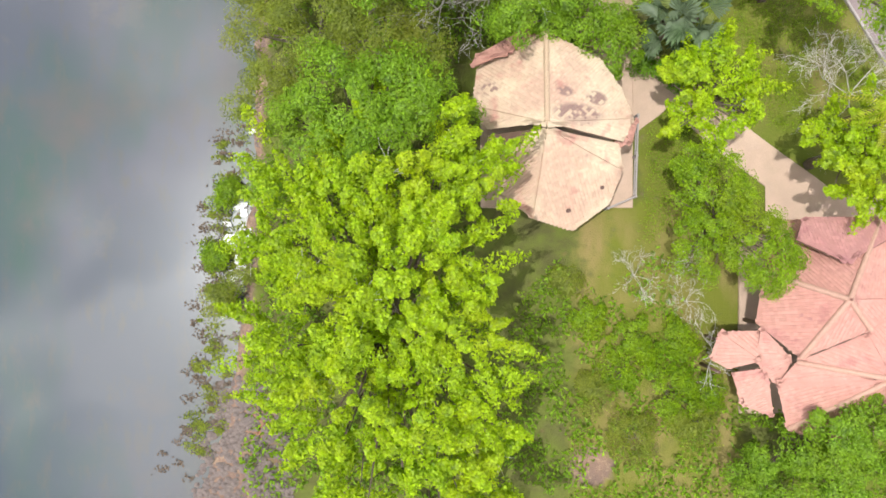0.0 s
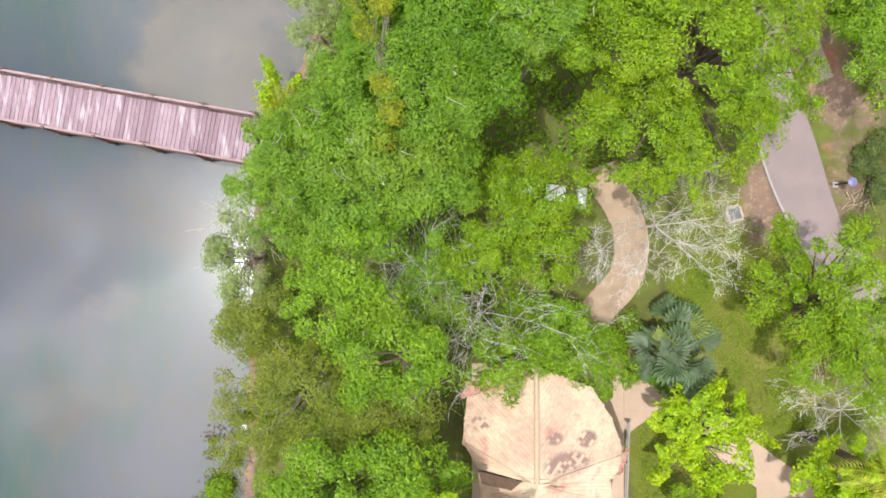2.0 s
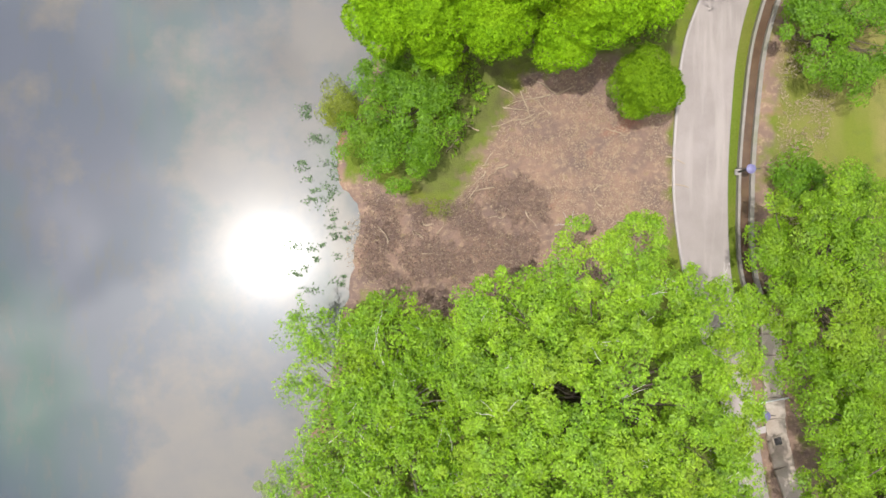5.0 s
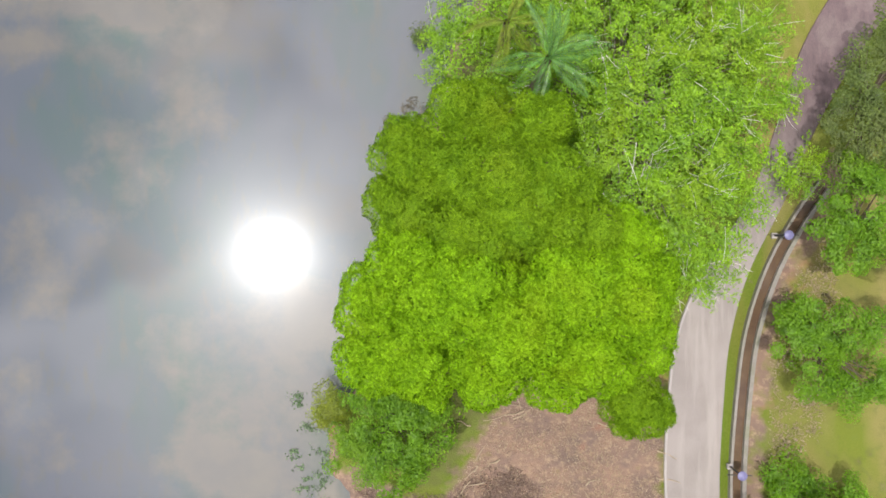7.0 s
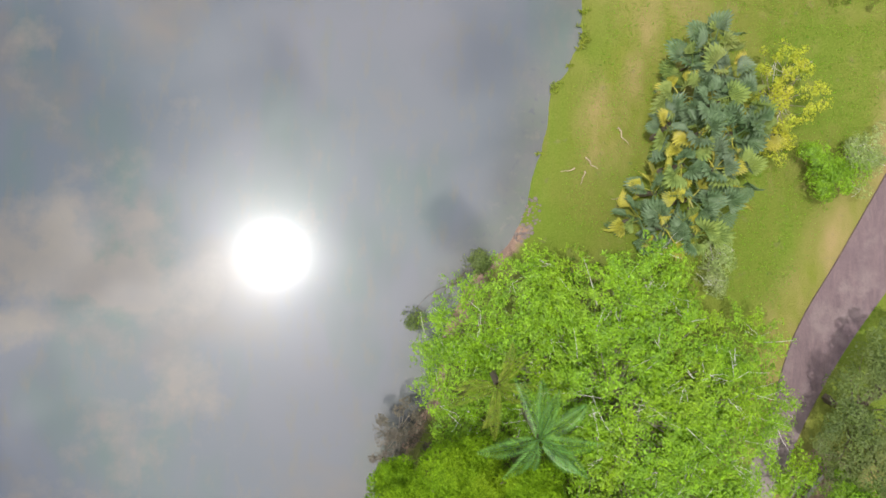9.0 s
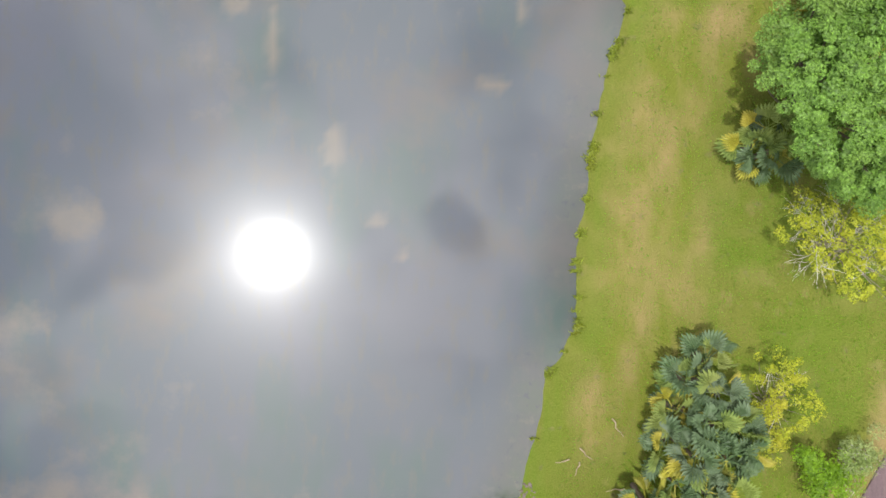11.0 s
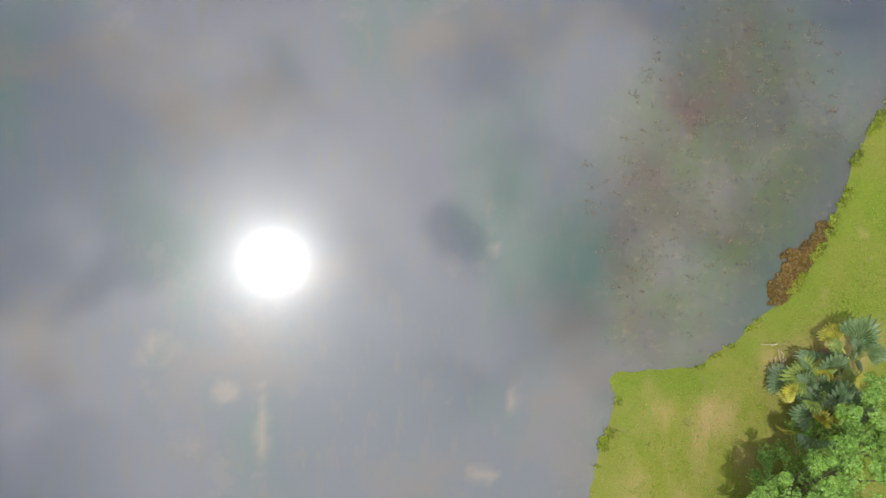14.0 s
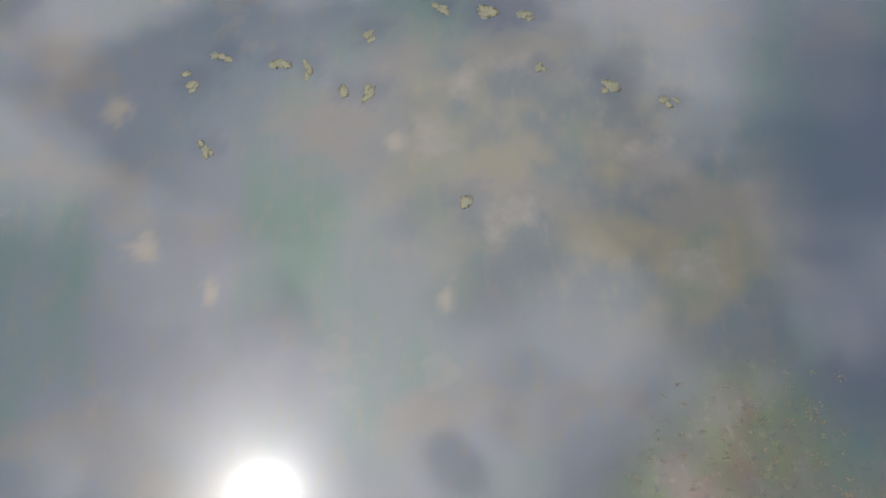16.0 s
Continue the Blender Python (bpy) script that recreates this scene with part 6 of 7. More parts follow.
tree("shrub", "grey twiggy shrub on the lawn", "shrub", "grey", [
      (18.4, 60.7, 2.4, 1.1), (19.2, 61.1, 2.2, 1)], seed=41, trunk=0.05, twigs=10)
tree("shrub", "straggly yellow-grey shrub beside the fan palms", "shrub", "grey", [
      (12.6, 56.8, 3, 0.8), (12.6, 55.8, 2.6, 0.7)], seed=42, trunk=0.05, twigs=6)
tree("tree", "large cool-green round tree on the lawn", "tree", "cool", [
      (14.8, 76.5, 6.5, 1.8), (15.3, 77.5, 7.5, 1.8), (16.6, 78.1, 7.5, 1.8), (14.7, 75.2, 8.5, 2.1), (16.1, 75.6, 9, 2), (15.7, 73.3, 7, 1.6),
      (15.8, 73.4, 8.5, 2.1), (17, 73.8, 9, 2), (17.8, 71.7, 6, 1.3), (17, 72.4, 5.5, 1.3), (18.1, 80.5, 6, 1.4), (18, 80, 5, 1),
      (16.7, 77.1, 2.6, 1.5), (17.6, 74.5, 2.6, 1.5), (18.4, 72.6, 2.5, 1.1), (17.7, 78.8, 3, 1.4)], seed=43, trunk=0.3)
tree("tree", "yellow-leaved tree with pale bare limbs", "tree", "yellow", [
      (16, 70.7, 3.5, 1.2), (17.1, 69.8, 4, 1.4), (18.3, 70, 4.2, 1.6), (18.1, 68.7, 3.8, 1.4), (19.3, 68.7, 4, 1.4)], seed=44, trunk=0.1, twigs=14)
tree("shrub", "pale green weed clump standing in the water", "shrub", "moss", [
      (-9.5, 2.3, 0.6, 0.6), (-9.2, 2.6, 0.6, 0.5), (-10.0, -0.3, 0.6, 0.6), (-9.6, -0.4, 0.7, 0.5), (-9.5, -1.9, 0.6, 0.6), (-9.3, -2.5, 0.6, 0.5), (-10.6, 0.9, 0.35, 0.25)], seed=45, trunk=0.03)
tree("shrub", "green shrub on the muddy bank", "shrub", "olive", [
      (-9.3, -2.1, 1.6, 0.8), (-8, -0.6, 2.5, 0.9)], seed=46, trunk=0.05)
tree("shrub", "yellow-green leafy shrub at the bridge landing", "shrub", "lime", [
      (-6.1, 19.1, 2.6, 1.0), (-6.5, 18.3, 2.2, 0.9), (-5.5, 18.5, 2.3, 0.9), (-5.9, 17.9, 1.9, 0.7)], seed=47, trunk=0.06)
tree("tree", "light green tree north of the dry bank", "tree", "green", [
      (-2.3, 29.1, 3, 1), (-1.6, 29.8, 3.2, 0.9), (0.4, 28.8, 3, 1)], seed=48, trunk=0.12)
tree("tree", "green shrubby tree behind the pavilions", "tree", "green", [
      (5.4, 8.9, 4, 1.2), (2.4, 8.8, 6, 1.3), (4.6, 9.8, 5, 1.3), (4, 8.9, 4, 0.9)], seed=49, trunk=0.12)
for i, (x, y, z, r) in enumerate([(7.9, -3.7, 1.6, 1.0), (9.2, -5.8, 1.8, 1.3), (6.0, -2.9, 1.4, 0.8), (9.8, -3.8, 1.5, 0.9), (7.3, -5.2, 1.2, 0.8), (10.9, -5.9, 1.5, 0.9)]):
    tree("shrub", "low soft green thicket on the rough grass", "shrub", "moss", [(x, y, z, r), (x + 0.5 * r, y - 0.5 * r, 0.8 * z, 0.7 * r)], seed=150 + i, trunk=0.04, group="thickets on the rough grass")
for i, (x, y, z, r) in enumerate([(10.8, -7.5, 1.6, 1.1), (6.5, -6.1, 1.4, 0.9), (8.2, -8.0, 1.6, 1.1), (5.3, -1.4, 1.3, 0.7)]):
    tree("shrub", "low hazy olive thicket on the rough grass", "shrub", "olive", [(x, y, z, r), (x - 0.6 * r, y + 0.4 * r, 0.8 * z, 0.6 * r)], seed=160 + i, trunk=0.04, group="thickets on the rough grass")
# dark-leaved shrub added only to give this corner its shade
tree("shrub", "dull dark shrub added for the shade behind the lamp post", "shrub", "dim", [
      (18.7, 15.6, 1.6, 1.0), (18.0, 13.7, 1.2, 0.7), (18.9, 17.2, 1.8, 0.9), (18.2, 16.6, 1.2, 0.6)], seed=56, trunk=0.05)
tree("tree", "green tree overhanging the red pavilion", "tree", "green", [
      (15.1, -7.8, 4.5, 1.8), (13.3, -9.1, 4.5, 1.8), (15.9, -8.7, 5, 1.8), (12.6, -8.8, 3, 1.2), (14.8, -6.8, 5, 1.6), (15.8, -6.9, 5.6, 1.6)], seed=52, trunk=0.14)
tree("tree", "airy grey-green tree with pale twigs above the grove", "tree", "dusty", [
      (2.9, 20.2, 10.2, 0.9), (3.9, 19.8, 10, 0.8), (2.5, 19.4, 9.6, 0.6), (4.3, 20.7, 10, 0.8), (3.3, 19.1, 9.5, 0.6)], seed=53, trunk=0.12, twigs=16)
tree("tree", "slender tree with yellow-brown flower sprays among the grove", "tree", "flower", [
      (-2.3, 20.7, 9.3, 0.5), (-1.5, 20.2, 9.4, 0.4), (-1.2, 21, 9.3, 0.3), (-1.3, 17.7, 10, 0.4), (-1.1, 16.9, 10, 0.4), (-1.4, 16, 9.9, 0.3),
      (-2, 19.6, 9.2, 0.4)], seed=54, trunk=0.03)
tree("hedge", "short row of low dark green leafy shrubs beside the path", "hedge", "deep", [
      (8.4, 7.8, 1.2, 0.4), (9, 7.5, 1.2, 0.4), (9.5, 7.3, 1.2, 0.4), (10, 7.1, 1.2, 0.4), (10.5, 6.9, 1.1, 0.3)], seed=55, trunk=0.03)

bare_tree("bare_tree", "leafless tree with spreading pale grey twigs", (8.9, 13.8), 5.0, 3.0, 11, (0.35, 0.0), 0.055, 6)
bare_tree("bare_tree", "leafless pale tree rising from the thicket", (1.9, 10.3), 6.4, 2.2, 12, (0.05, 0.0), 0.032, 5)
bare_tree("bare_tree", "dead grey tree among the grove", (-0.3, 10.6), 6.8, 2.2, 13, (0.0, 0.0), 0.08)
bare_tree("bare_tree", "leafless grey tree on the lawn", (16.6, 6.3), 4.6, 3.4, 14, (-0.25, 0.1), 0.045, 6)
bare_tree("bare_tree", "small leafless shrub in the grass", (8.0, -1.1), 2.0, 1.5, 15, (0, 0), 0.022, 4)
bare_tree("bare_tree", "small leafless shrub in the grass", (10.2, -2.2), 1.8, 1.4, 20, (0, 0), 0.02, 4)
bare_tree("bare_tree", "small leafless shrub in the grass", (9.9, -0.6), 1.6, 1.0, 25, (0, 0), 0.018, 4)
bare_tree("bare_tree", "small dry shrub beside the curved footpath", (7.0, 12.8), 2.2, 1.8, 16, (-0.1, 0), 0.025, 5)
bare_tree("bare_tree", "grey leafless shrub near the red pavilion", (11.3, -4.4), 2.6, 1.8, 17, (0, 0), 0.05, 3)
bare_tree("bare_tree", "bare branches over the bank", (-6.9, 13.6), 4.2, 1.6, 18, (-0.3, 0), 0.06, 3)
bare_tree("bare_tree", "thin leafless sapling by the road", (12.1, 43.6), 1.8, 1.0, 19, (0.2, -0.2), 0.03, 3)
bare_tree("bare_tree", "pale leafless limbs standing out of the yellow tree", (17.9, 69.6), 3.9, 2.0, 23, (-0.45, 0.2), 0.05, 4)

for i, (x, y, h) in enumerate([(12.3, 65.2, 2.2), (11.5, 64.3, 2.4), (12.6, 63.9, 2.5), (11.0, 63.1, 2.3), (12.0, 62.7, 3.0), (13.2, 62.6, 2.8), (10.6, 61.8, 2.4),
                               (11.6, 61.5, 3.0), (12.7, 61.3, 3.1), (13.7, 61.8, 2.6), (10.9, 60.4, 2.7), (12.0, 60.2, 3.1), (13.0, 60.0, 2.8), (10.0, 59.4, 2.3),
                               (11.2, 59.0, 2.8), (12.2, 58.8, 2.7), (9.4, 58.2, 2.2), (10.4, 57.9, 2.5), (11.5, 57.6, 2.5)]):
    fan_palm((x, y), h, 40 + i, 14, 0.5 if x < 11.3 else 0.16, 0.88, group="fan palm clump on the lawn")
for i, (x, y, h) in enumerate([(14.9, 74.3, 1.7), (15.2, 73.4, 1.6), (14.6, 73.7, 1.3), (17.8, 82.0, 2.1), (17.1, 81.3, 1.7), (17.0, 79.8, 2.2), (16.4, 80.6, 1.6), (16.6, 79.0, 2.0)]):
    fan_palm((x + (0.7 if y > 78 else 0), y), h, 70 + i, 11, 0.42, 1.08 if y > 78 else 0.9, group="fan palms under the round tree")
for i, (x, y, h) in enumerate([(9.3, 9.6, 2.6), (9.0, 8.7, 2.4), (9.9, 8.5, 2.5), (9.6, 9.0, 2.9)]):
    fan_palm((x, y), h, 90 + i, 11, 0.0, 0.95, group="blue-green palms by the pavilion")
feather_palm((4.75, 51.0), 7.4, 21, 11, 0.80)
feather_palm((3.5, 52.5), 6.4, 22, 8, 0.72, FROND_DULL, "feather palm with dull grey-green fading fronds")
feather_palm((15.7, 5.0), 5.6, 23, 12, 0.9, FROND_LIME, "feather palm with yellow-green fronds above the lime tree")
feather_palm((12.1, 27.6), 2.8, 24, 7, 0.5, FROND_LIME, "small palm with yellow fronds beside the road")
feather_palm((-6.2, 18.6), 2.0, 25, 10, 0.6, FROND_LIME, "small lime-green palm at the bridge landing")


# ---------------------------------------------------------------- loose cover
def scatter(name, label, category, count, poly, leaf, length, width, low, high, seed, patch=0.0, tilt=0.9):
    """Countless low leaves over a stretch of ground, in uneven patches: one object."""
    rng = np.random.default_rng(seed)
    xs, ys = [p[0] for p in poly], [p[1] for p in poly]
    x, y = rng.uniform(min(xs), max(xs), count * 2), rng.uniform(min(ys), max(ys), count * 2)
    ok = inside(x, y, poly) > rng.random(count * 2) * 0.5
    x, y = x[ok][:count], y[ok][:count]
    if patch:
        keep = wobble(x, y, 0.8) + 0.5 * wobble(x, y, 2.3) > rng.normal(0.0, 0.12, len(x)) + patch
        x, y = x[keep], y[keep]
    z = np.maximum(bank_height(shore_distance(x, y)), 0.0) + low + (high - low) * rng.random(len(x)) ** 2
    out = np.c_[rng.normal(0, tilt, (len(x), 2)), np.ones(len(x))]
    v, f = leaf_quads(rng, np.c_[x, y, z], out, length, width)
    return tagged(new(name, mesh_of(name, v, f, leaf)), label, category, kind="stuff")


GROVE = [(-7.6, 2), (-7.4, 17), (-5.6, 21), (-2.6, 30), (3, 29), (11, 30), (13, 24), (12.6, 16), (9.5, 15.5), (6, 15.6), (6, 12), (4.8, 8.9), (0.8, 8.4), (0, 4), (2, -1), (2, -14), (-9, -14), (-8.4, -4)]
scatter("undergrowth", "low green undergrowth beneath the grove", "undergrowth", 30000, GROVE, LEAF["green"], 0.22, 0.12, 0.02, 0.9, 3, -0.12)
scatter("undergrowth", "green creepers around the pavilions", "undergrowth", 14000, [(7.4, -1.2), (9.3, 0.5), (10, -2), (12, -6), (20, -8), (20, -14), (1, -14), (3, -2), (5, 0.2)],
        LEAF["green"], 0.2, 0.1, 0.02, 0.7, 4, -0.15)
scatter("undergrowth", "low growth beneath the northern trees", "undergrowth", 20000, [(-1.5, 40), (0.2, 48), (2.2, 50.5), (4.6, 57), (12, 56.5), (14.8, 51), (12, 44.5), (10.6, 41), (4, 40.5), (1.5, 36)],
        LEAF["feather"], 0.2, 0.09, 0.02, 0.7, 5, -0.1)
scatter("undergrowth", "dark growth behind the drain", "undergrowth", 13000, [(17.3, 22), (16.2, 30), (16.4, 34.5), (19, 35), (24, 30), (26, 20), (20, 14)], LEAF["light"], 0.2, 0.1, 0.02, 0.6, 6, -0.05)
scatter("dry_litter", "dry brown leaf litter and dead scrub on bare earth", "litter", 20000, SCRUB, STRAW, 0.11, 0.035, 0.0, 0.10, 7, -0.15, 1.4)
scatter("dry_litter", "dark dead scrub stems on bare earth", "litter", 15000, [(-2.8, 31), (-2.6, 34.8), (1.5, 34.5), (4.4, 36.5), (6.5, 33), (4, 30.4), (2, 29.4)], SCRUB_STEM, 0.13, 0.035, 0.02, 0.18, 8, -0.22, 1.6)
scatter("dry_litter", "dry grass and litter along the drain", "litter", 6000, [(15.2, 32), (15.2, 40), (16.4, 44), (18, 46), (18.5, 42), (17, 34)], STRAW, 0.14, 0.04, 0.0, 0.12, 9, -0.1, 1.4)
LAWN = [(6.6, 58), (6.9, 63.5), (8.3, 66), (8.4, 70), (9.2, 75), (10.6, 80.4), (13.8, 80.8), (16.5, 82.8), (19.5, 86.5), (22, 92), (26, 97), (26, 68), (20, 62), (16, 54)]
scatter("grass", "short mown lawn grass on the lake bank", "grass", 40000, LAWN, LEAF["deep"], 0.10, 0.03, 0.0, 0.05, 10, -0.3, 1.2)
scatter("grass", "tufts of grass between the paths", "grass", 26000, [(8.2, 0), (8.6, 6), (9.8, 9.5), (10.4, 15), (13.6, 14.5), (19, 8), (20, 4), (14, 5), (9, 7.6), (13, 3), (12, 1.5)], LEAF["moss"], 0.11, 0.03, 0.0, 0.05, 11, -0.3, 1.2)


def fringe(name, label, y0, y1, count, seed):
    """Grass blades that hang over the bank's edge: one object."""
    rng = np.random.default_rng(seed)
    y = rng.uniform(y0, y1, count)
    x = np.interp(y, BANK_Y, BANK_X) + rng.normal(0.02, 0.10, count) + 0.22 * wobble(y, y, 1.1)
    keep = wobble(y, y, 0.7) + 0.6 * wobble(y, y, 2.9) > 0.12
    x, y, count = x[keep], y[keep], int(keep.sum())
    d = shore_distance(x, y)
    z = np.maximum(bank_height(d), 0.0) + 0.05 + 0.10 * rng.random(count)
    out = np.c_[rng.normal(-0.3, 0.7, count), rng.normal(0, 0.7, count), np.ones(count)]
    v, f = leaf_quads(rng, np.c_[x, y, z], out, 0.22, 0.05, 0.3)
    return tagged(new(name, mesh_of(name, v, f, LEAF["olive"])), label, "grass", kind="stuff")


fringe("grass", "long grass hanging over the lawn's edge", 58.5, 97, 7000, 12)


def water_weed(name, label, poly, leaf, count, seed, length=0.14, patch=0.0, high=0.08, tufts=0):
    """Floating leaves over a stretch of water: a mat, or many small separate tufts."""
    rng = np.random.default_rng(seed)
    xs, ys = [p[0] for p in poly], [p[1] for p in poly]
    x, y = rng.uniform(min(xs), max(xs), count * 3), rng.uniform(min(ys), max(ys), count * 3)
    ok = inside(x, y, poly) + 0.5 * wobble(x, y, 1.2) + 0.3 * wobble(x, y, 3.5) > patch
    x, y = x[ok][:tufts or count], y[ok][:tufts or count]
    if tufts:
        pick = rng.integers(0, len(x), count)
        size = rng.uniform(0.05, 0.24, len(x))[pick]
        x, y = x[pick] + rng.normal(0, 1, count) * size, y[pick] + rng.normal(0, 0.6, count) * size
    z = 0.012 + high * rng.random(len(x)) ** 2
    v, f = leaf_quads(rng, np.c_[x, y, z], np.c_[rng.normal(0, 0.35, (len(x), 2)), np.ones(len(x))], length, length * 0.55, 0.05)
    return tagged(new(name, mesh_of(name, v, f, leaf)), label, "water plants", kind="stuff")


water_weed("water_plants", "mat of rusty brown water plants at the bank", [(16.6, 84.0), (16.5, 84.9), (17.5, 86.1), (18.5, 87.2), (19.6, 87.9), (19.3, 86.2), (18.3, 84.9), (17.4, 84.0)], LEAF["brown"], 9000, 1)
water_weed("water_plants", "grey-green weed tufts off the muddy bank", [(-11.4, -9), (-10.4, -2), (-9.8, 5.5), (-8.4, 5.5), (-8.6, 0), (-9.0, -4), (-9.6, -9)], LEAF["olive"], 5000, 2, 0.11, 0.1, 0.10, 110)
water_weed("water_plants", "dark driftwood scraps and weed off the muddy bank", [(-12.4, -10), (-11.0, -3), (-9.8, 5.5), (-8.4, 5.5), (-8.8, -4), (-9.6, -10)], BARK, 2600, 4, 0.13, 0.1, 0.05, 90)
water_weed("water_plants", "small weed tufts in the shallows of the dry bank", [(-5.8, 30.5), (-5.4, 38.6), (-3.2, 39), (-2.8, 30.5)], LEAF["fan"], 1300, 3, 0.10, 0.15, 0.05, 46)


water_weed("water_plants", "sparse dull weed reaching the surface of the shallows", [(9.8, 82.0), (8.0, 90), (12, 97), (20, 98), (20, 91), (16.6, 87), (13.4, 82.6)], LEAF["drab"], 3000, 6, 0.08, 0.3, 0.004, 220)


def stones(name, label, poly, count, seed, lo=0.05, hi=0.2):
    """Rubble along the water's edge: many small uneven lumps, one object."""
    rng = np.random.default_rng(seed)
    bm = bmesh.new()
    bmesh.ops.create_icosphere(bm, subdivisions=1, radius=1.0)
    v0 = np.array([v.co for v in bm.verts])
    f0 = np.array([[v.index for v in f.verts] for f in bm.faces])
    bm.free()
    xs, ys = [p[0] for p in poly], [p[1] for p in poly]
    x, y = rng.uniform(min(xs), max(xs), count * 3), rng.uniform(min(ys), max(ys), count * 3)
    ok = inside(x, y, poly) + 0.5 * wobble(x, y, 1.5) > 0.2
    x, y = x[ok][:count], y[ok][:count]
    vs, fs = [], []
    for i, (a, b) in enumerate(zip(x, y)):
        s = rng.uniform(lo, hi)
        z = max(float(bank_height(shore_distance(np.array([a]), np.array([b])))[0]), -0.02)
        vs.append(v0 * rng.uniform(0.7, 1.2, v0.shape) * s * np.array([1, 0.8, 0.5]) + np.array([a, b, z]))
        fs.append(f0 + i * len(v0))
    return tagged(new(name, mesh_of(name, np.concatenate(vs), np.concatenate(fs), STONE)), label, "rubble", kind="stuff")


stones("rubble", "dark rubble and driftwood along the muddy shore", [(-11.6, -12), (-10.4, -8), (-9.6, -5.5), (-7.6, -5.6), (-6.4, -8.2), (-6.0, -12)], 900, 3, 0.05, 0.24)
stones("rubble", "dark stones on the muddy shore", [(-9.2, -4), (-8.9, 3), (-8.6, 5.4), (-7.8, 5.4), (-8.0, 0), (-8.3, -4)], 160, 4, 0.04, 0.14)
stones("rubble", "stones and debris at the lawn's edge", [(4.5, 57.2), (5.0, 59.3), (6.2, 59.4), (5.8, 57.6)], 70, 5, 0.04, 0.12)


def floating_clump(at, size, seed, label):
    """A mat of algae: several low ragged pads grown together."""
    rng = np.random.default_rng(seed)
    root = thing("algae_clump", label, "algae", (*at, 0.0), float(rng.uniform(0, 3)), group="algae clumps on the lake")
    bm = bmesh.new()
    for i in range(5):
        made = bmesh.ops.create_icosphere(bm, subdivisions=3, radius=1.0)
        mid = Vector((rng.normal(0, size * 0.55), rng.normal(0, size * 0.4), 0)) if i else Vector((0, 0, 0))
        s = size * (0.65 if i else 0.8) * rng.uniform(0.5, 1.0)
        for v in made["verts"]:
            k = 1 + 0.7 * noise.noise(v.co * 1.7 + Vector((seed, i, 0))) + 0.4 * noise.noise(v.co * 4.5 + Vector((i, seed, 0)))
            v.co = Vector((mid.x + v.co.x * s * k, mid.y + v.co.y * s * 0.7 * k, max(v.co.z, -0.2) * 0.012 * k + 0.001 * i))
    part("mat", bm, ALGAE, root, "", True)


ALGAE = plain("algae", (0.125, 0.12, 0.070), (0.095, 0.10, 0.065), 2.2, 14, 0.5, 0.4, (0.075, 0.08, 0.07))
for i, (x, y, s) in enumerate(ALGAE_SPOTS):
    floating_clump((x, y), s, i + 1, "yellowish algae clump floating on the lake")


def sticks(name, label, middle, spread, count, seed, long=1.6):
    root = thing(name, label, "branches", (*middle, 0.58))
    rng = np.random.default_rng(seed)
    for i in range(count):
        a, ln = rng.uniform(0, 2 * np.pi), long * rng.uniform(0.4, 1.0)
        p = np.array([*rng.normal(0, spread, 2), 0.05 + 0.1 * rng.random()])
        w = np.array([np.cos(a), np.sin(a), rng.normal(0, 0.05)])
        k = np.linspace(-0.5, 0.5, 5)[:, None]
        line = p + w * k * ln + rng.normal(0, 0.04, (5, 3))
        v, f = tubes([np.c_[line, np.linspace(0.035, 0.01, 5)]], 5)
        child("stick", mesh_of("stick", v, f, STRAW, True), root)


sticks("dead_branches", "fallen pale branches on the dry bank", (4.6, 38.4), 0.8, 9, 3, 2.2)
sticks("dead_branches", "broken twigs on the dry bank", (8.6, 35.2), 1.4, 7, 4, 1.2)
sticks("dead_branches", "fallen palm stalks on the lawn's edge", (17.0, 81.5), 0.5, 6, 5, 0.9)
sticks("dead_branches", "dry sticks beside the fan palms", (9.0, 60.5), 0.8, 6, 6, 1.0)
sticks("dead_branches", "curved pale sticks on the bare earth", (2.6, 36.0), 1.6, 9, 7, 1.1)
sticks("dead_branches", "thin pale sticks scattered on the dry bank", (0.4, 33.4), 1.4, 6, 8, 0.9)


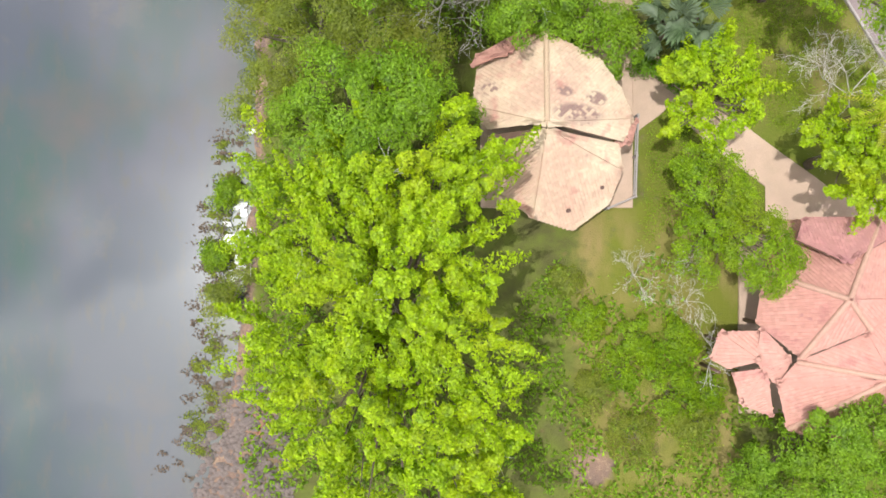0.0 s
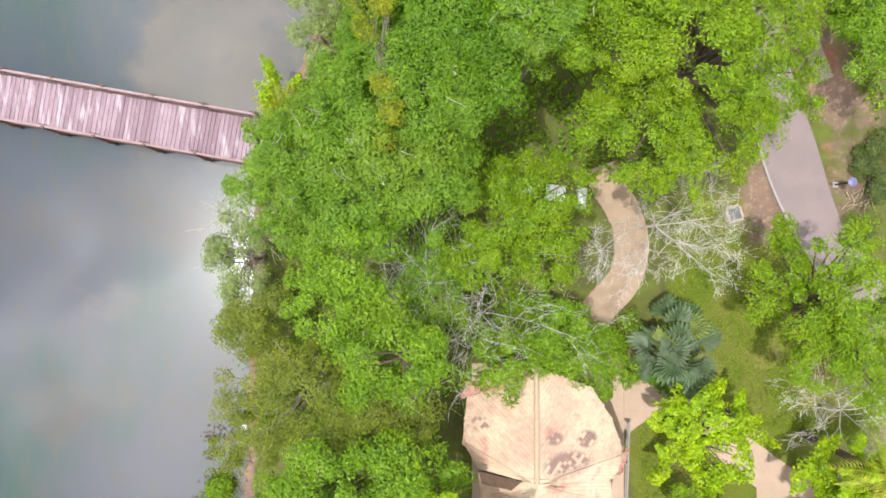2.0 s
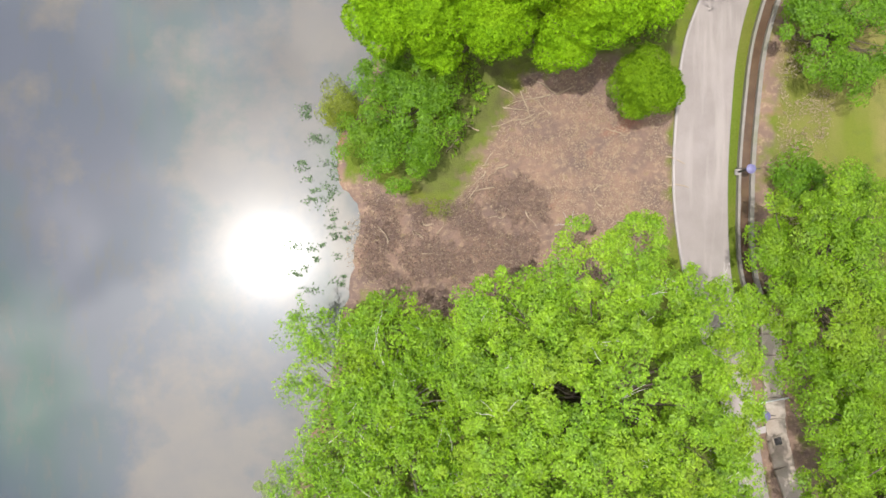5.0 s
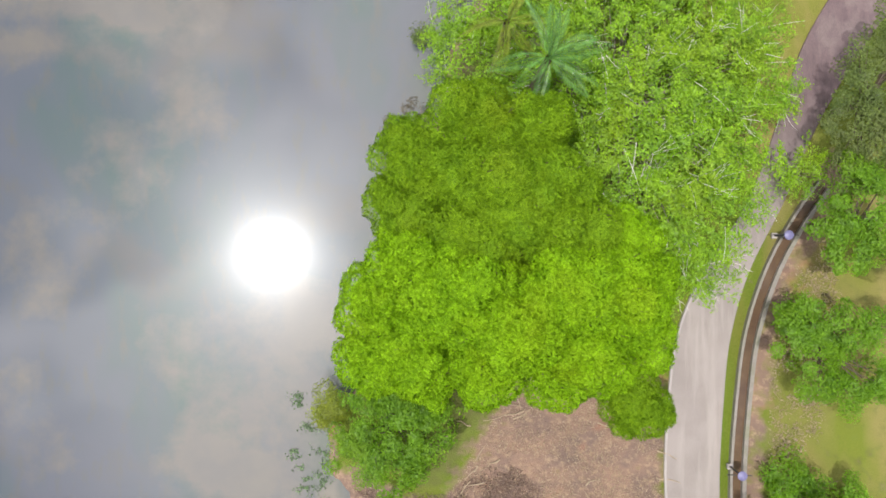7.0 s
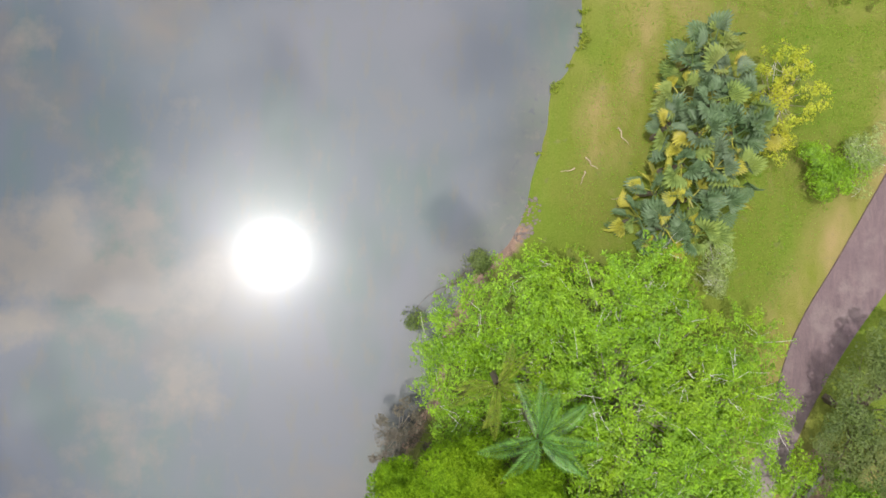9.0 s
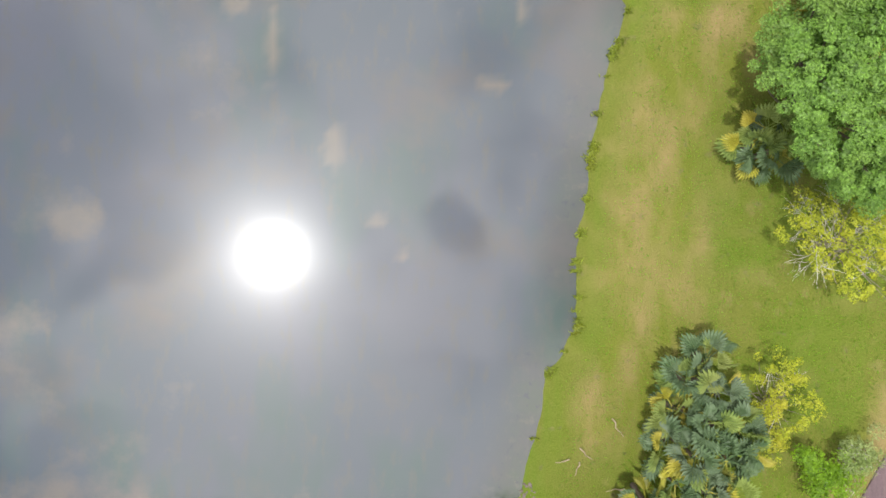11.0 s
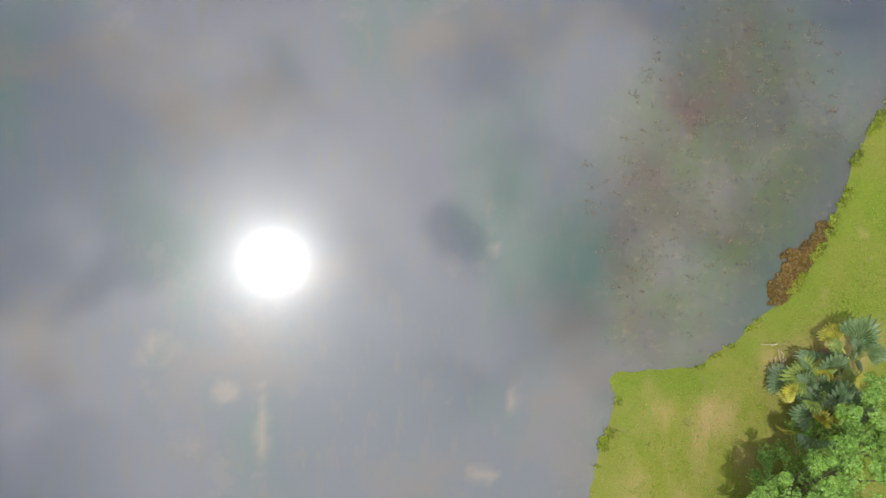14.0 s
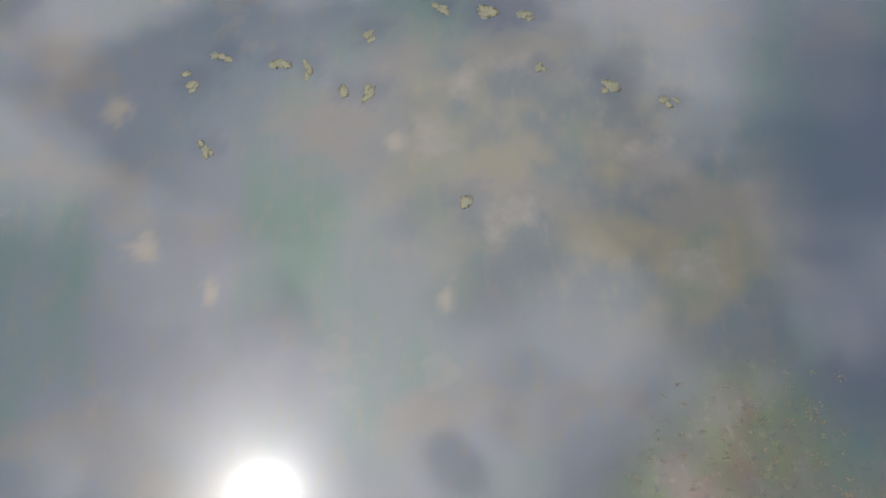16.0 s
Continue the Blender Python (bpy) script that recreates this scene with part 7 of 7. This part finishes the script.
def white_sheet(at, wide, tall, turn, seed):
    """A crumpled sheet: an uneven outline, folds, and some thickness."""
    root = thing("white_sheet", "crumpled white sheet on the muddy bank", "litter", (*at, max(ground_z(*at), 0.0) + 0.05), turn, "white litter along the bank")
    n = 15
    a, k = np.meshgrid(np.linspace(0, 2 * np.pi, 25)[:-1], np.linspace(0.05, 1, n))
    edge = np.array([1 + 0.55 * noise.noise((math.cos(q) * 1.6, math.sin(q) * 1.6, seed * 3.7)) for q in a[0]])
    x, y = np.cos(a) * k * edge * wide, np.sin(a) * k * edge * tall
    z = 0.10 * np.abs(wobble(x + seed, y, 4.0)) + 0.05 * wobble(x + seed, y, 9.0)
    verts = np.concatenate([np.stack([x, y, z + h], -1).reshape(-1, 3) for h in (0.012, 0.0)])
    i, j = np.meshgrid(np.arange(n - 1), np.arange(24), indexing="ij")
    p, q = (i * 24 + j).ravel(), (i * 24 + (j + 1) % 24).ravel()
    top = np.stack([p, q, q + 24, p + 24], 1)
    rim, below = np.arange((n - 1) * 24, n * 24), n * 24
    side = np.stack([rim, np.roll(rim, -1), np.roll(rim, -1) + below, rim + below], 1)
    child("sheet", mesh_of("sheet", verts, np.concatenate([top, top[:, ::-1] + below, side]), TABLE_WHITE), root)


for i, (x, y, w, h, t) in enumerate([(-8.85, 1.85, 0.34, 0.14, 0.3), (-8.65, 1.6, 0.16, 0.24, 0.0), (-9.2, 0.45, 0.42, 0.26, 0.2), (-8.35, 0.5, 0.18, 0.30, 0.0), (-8.85, -0.55, 0.22, 0.24, 0.5),
                                     (-8.95, -1.35, 0.28, 0.22, -0.3), (-8.25, 5.1, 0.16, 0.12, 0.4), (-9.4, -2.9, 0.22, 0.14, 0.2), (-9.35, 1.1, 0.12, 0.2, 0.9), (-9.05, 0.05, 0.14, 0.12, 0.1)]):
    white_sheet((x, y), w, h, t, i + 1)
sticks("dead_branches", "stack of pale cut sticks beside the lamp post", (18.1, 14.9), 0.22, 12, 9, 1.1)
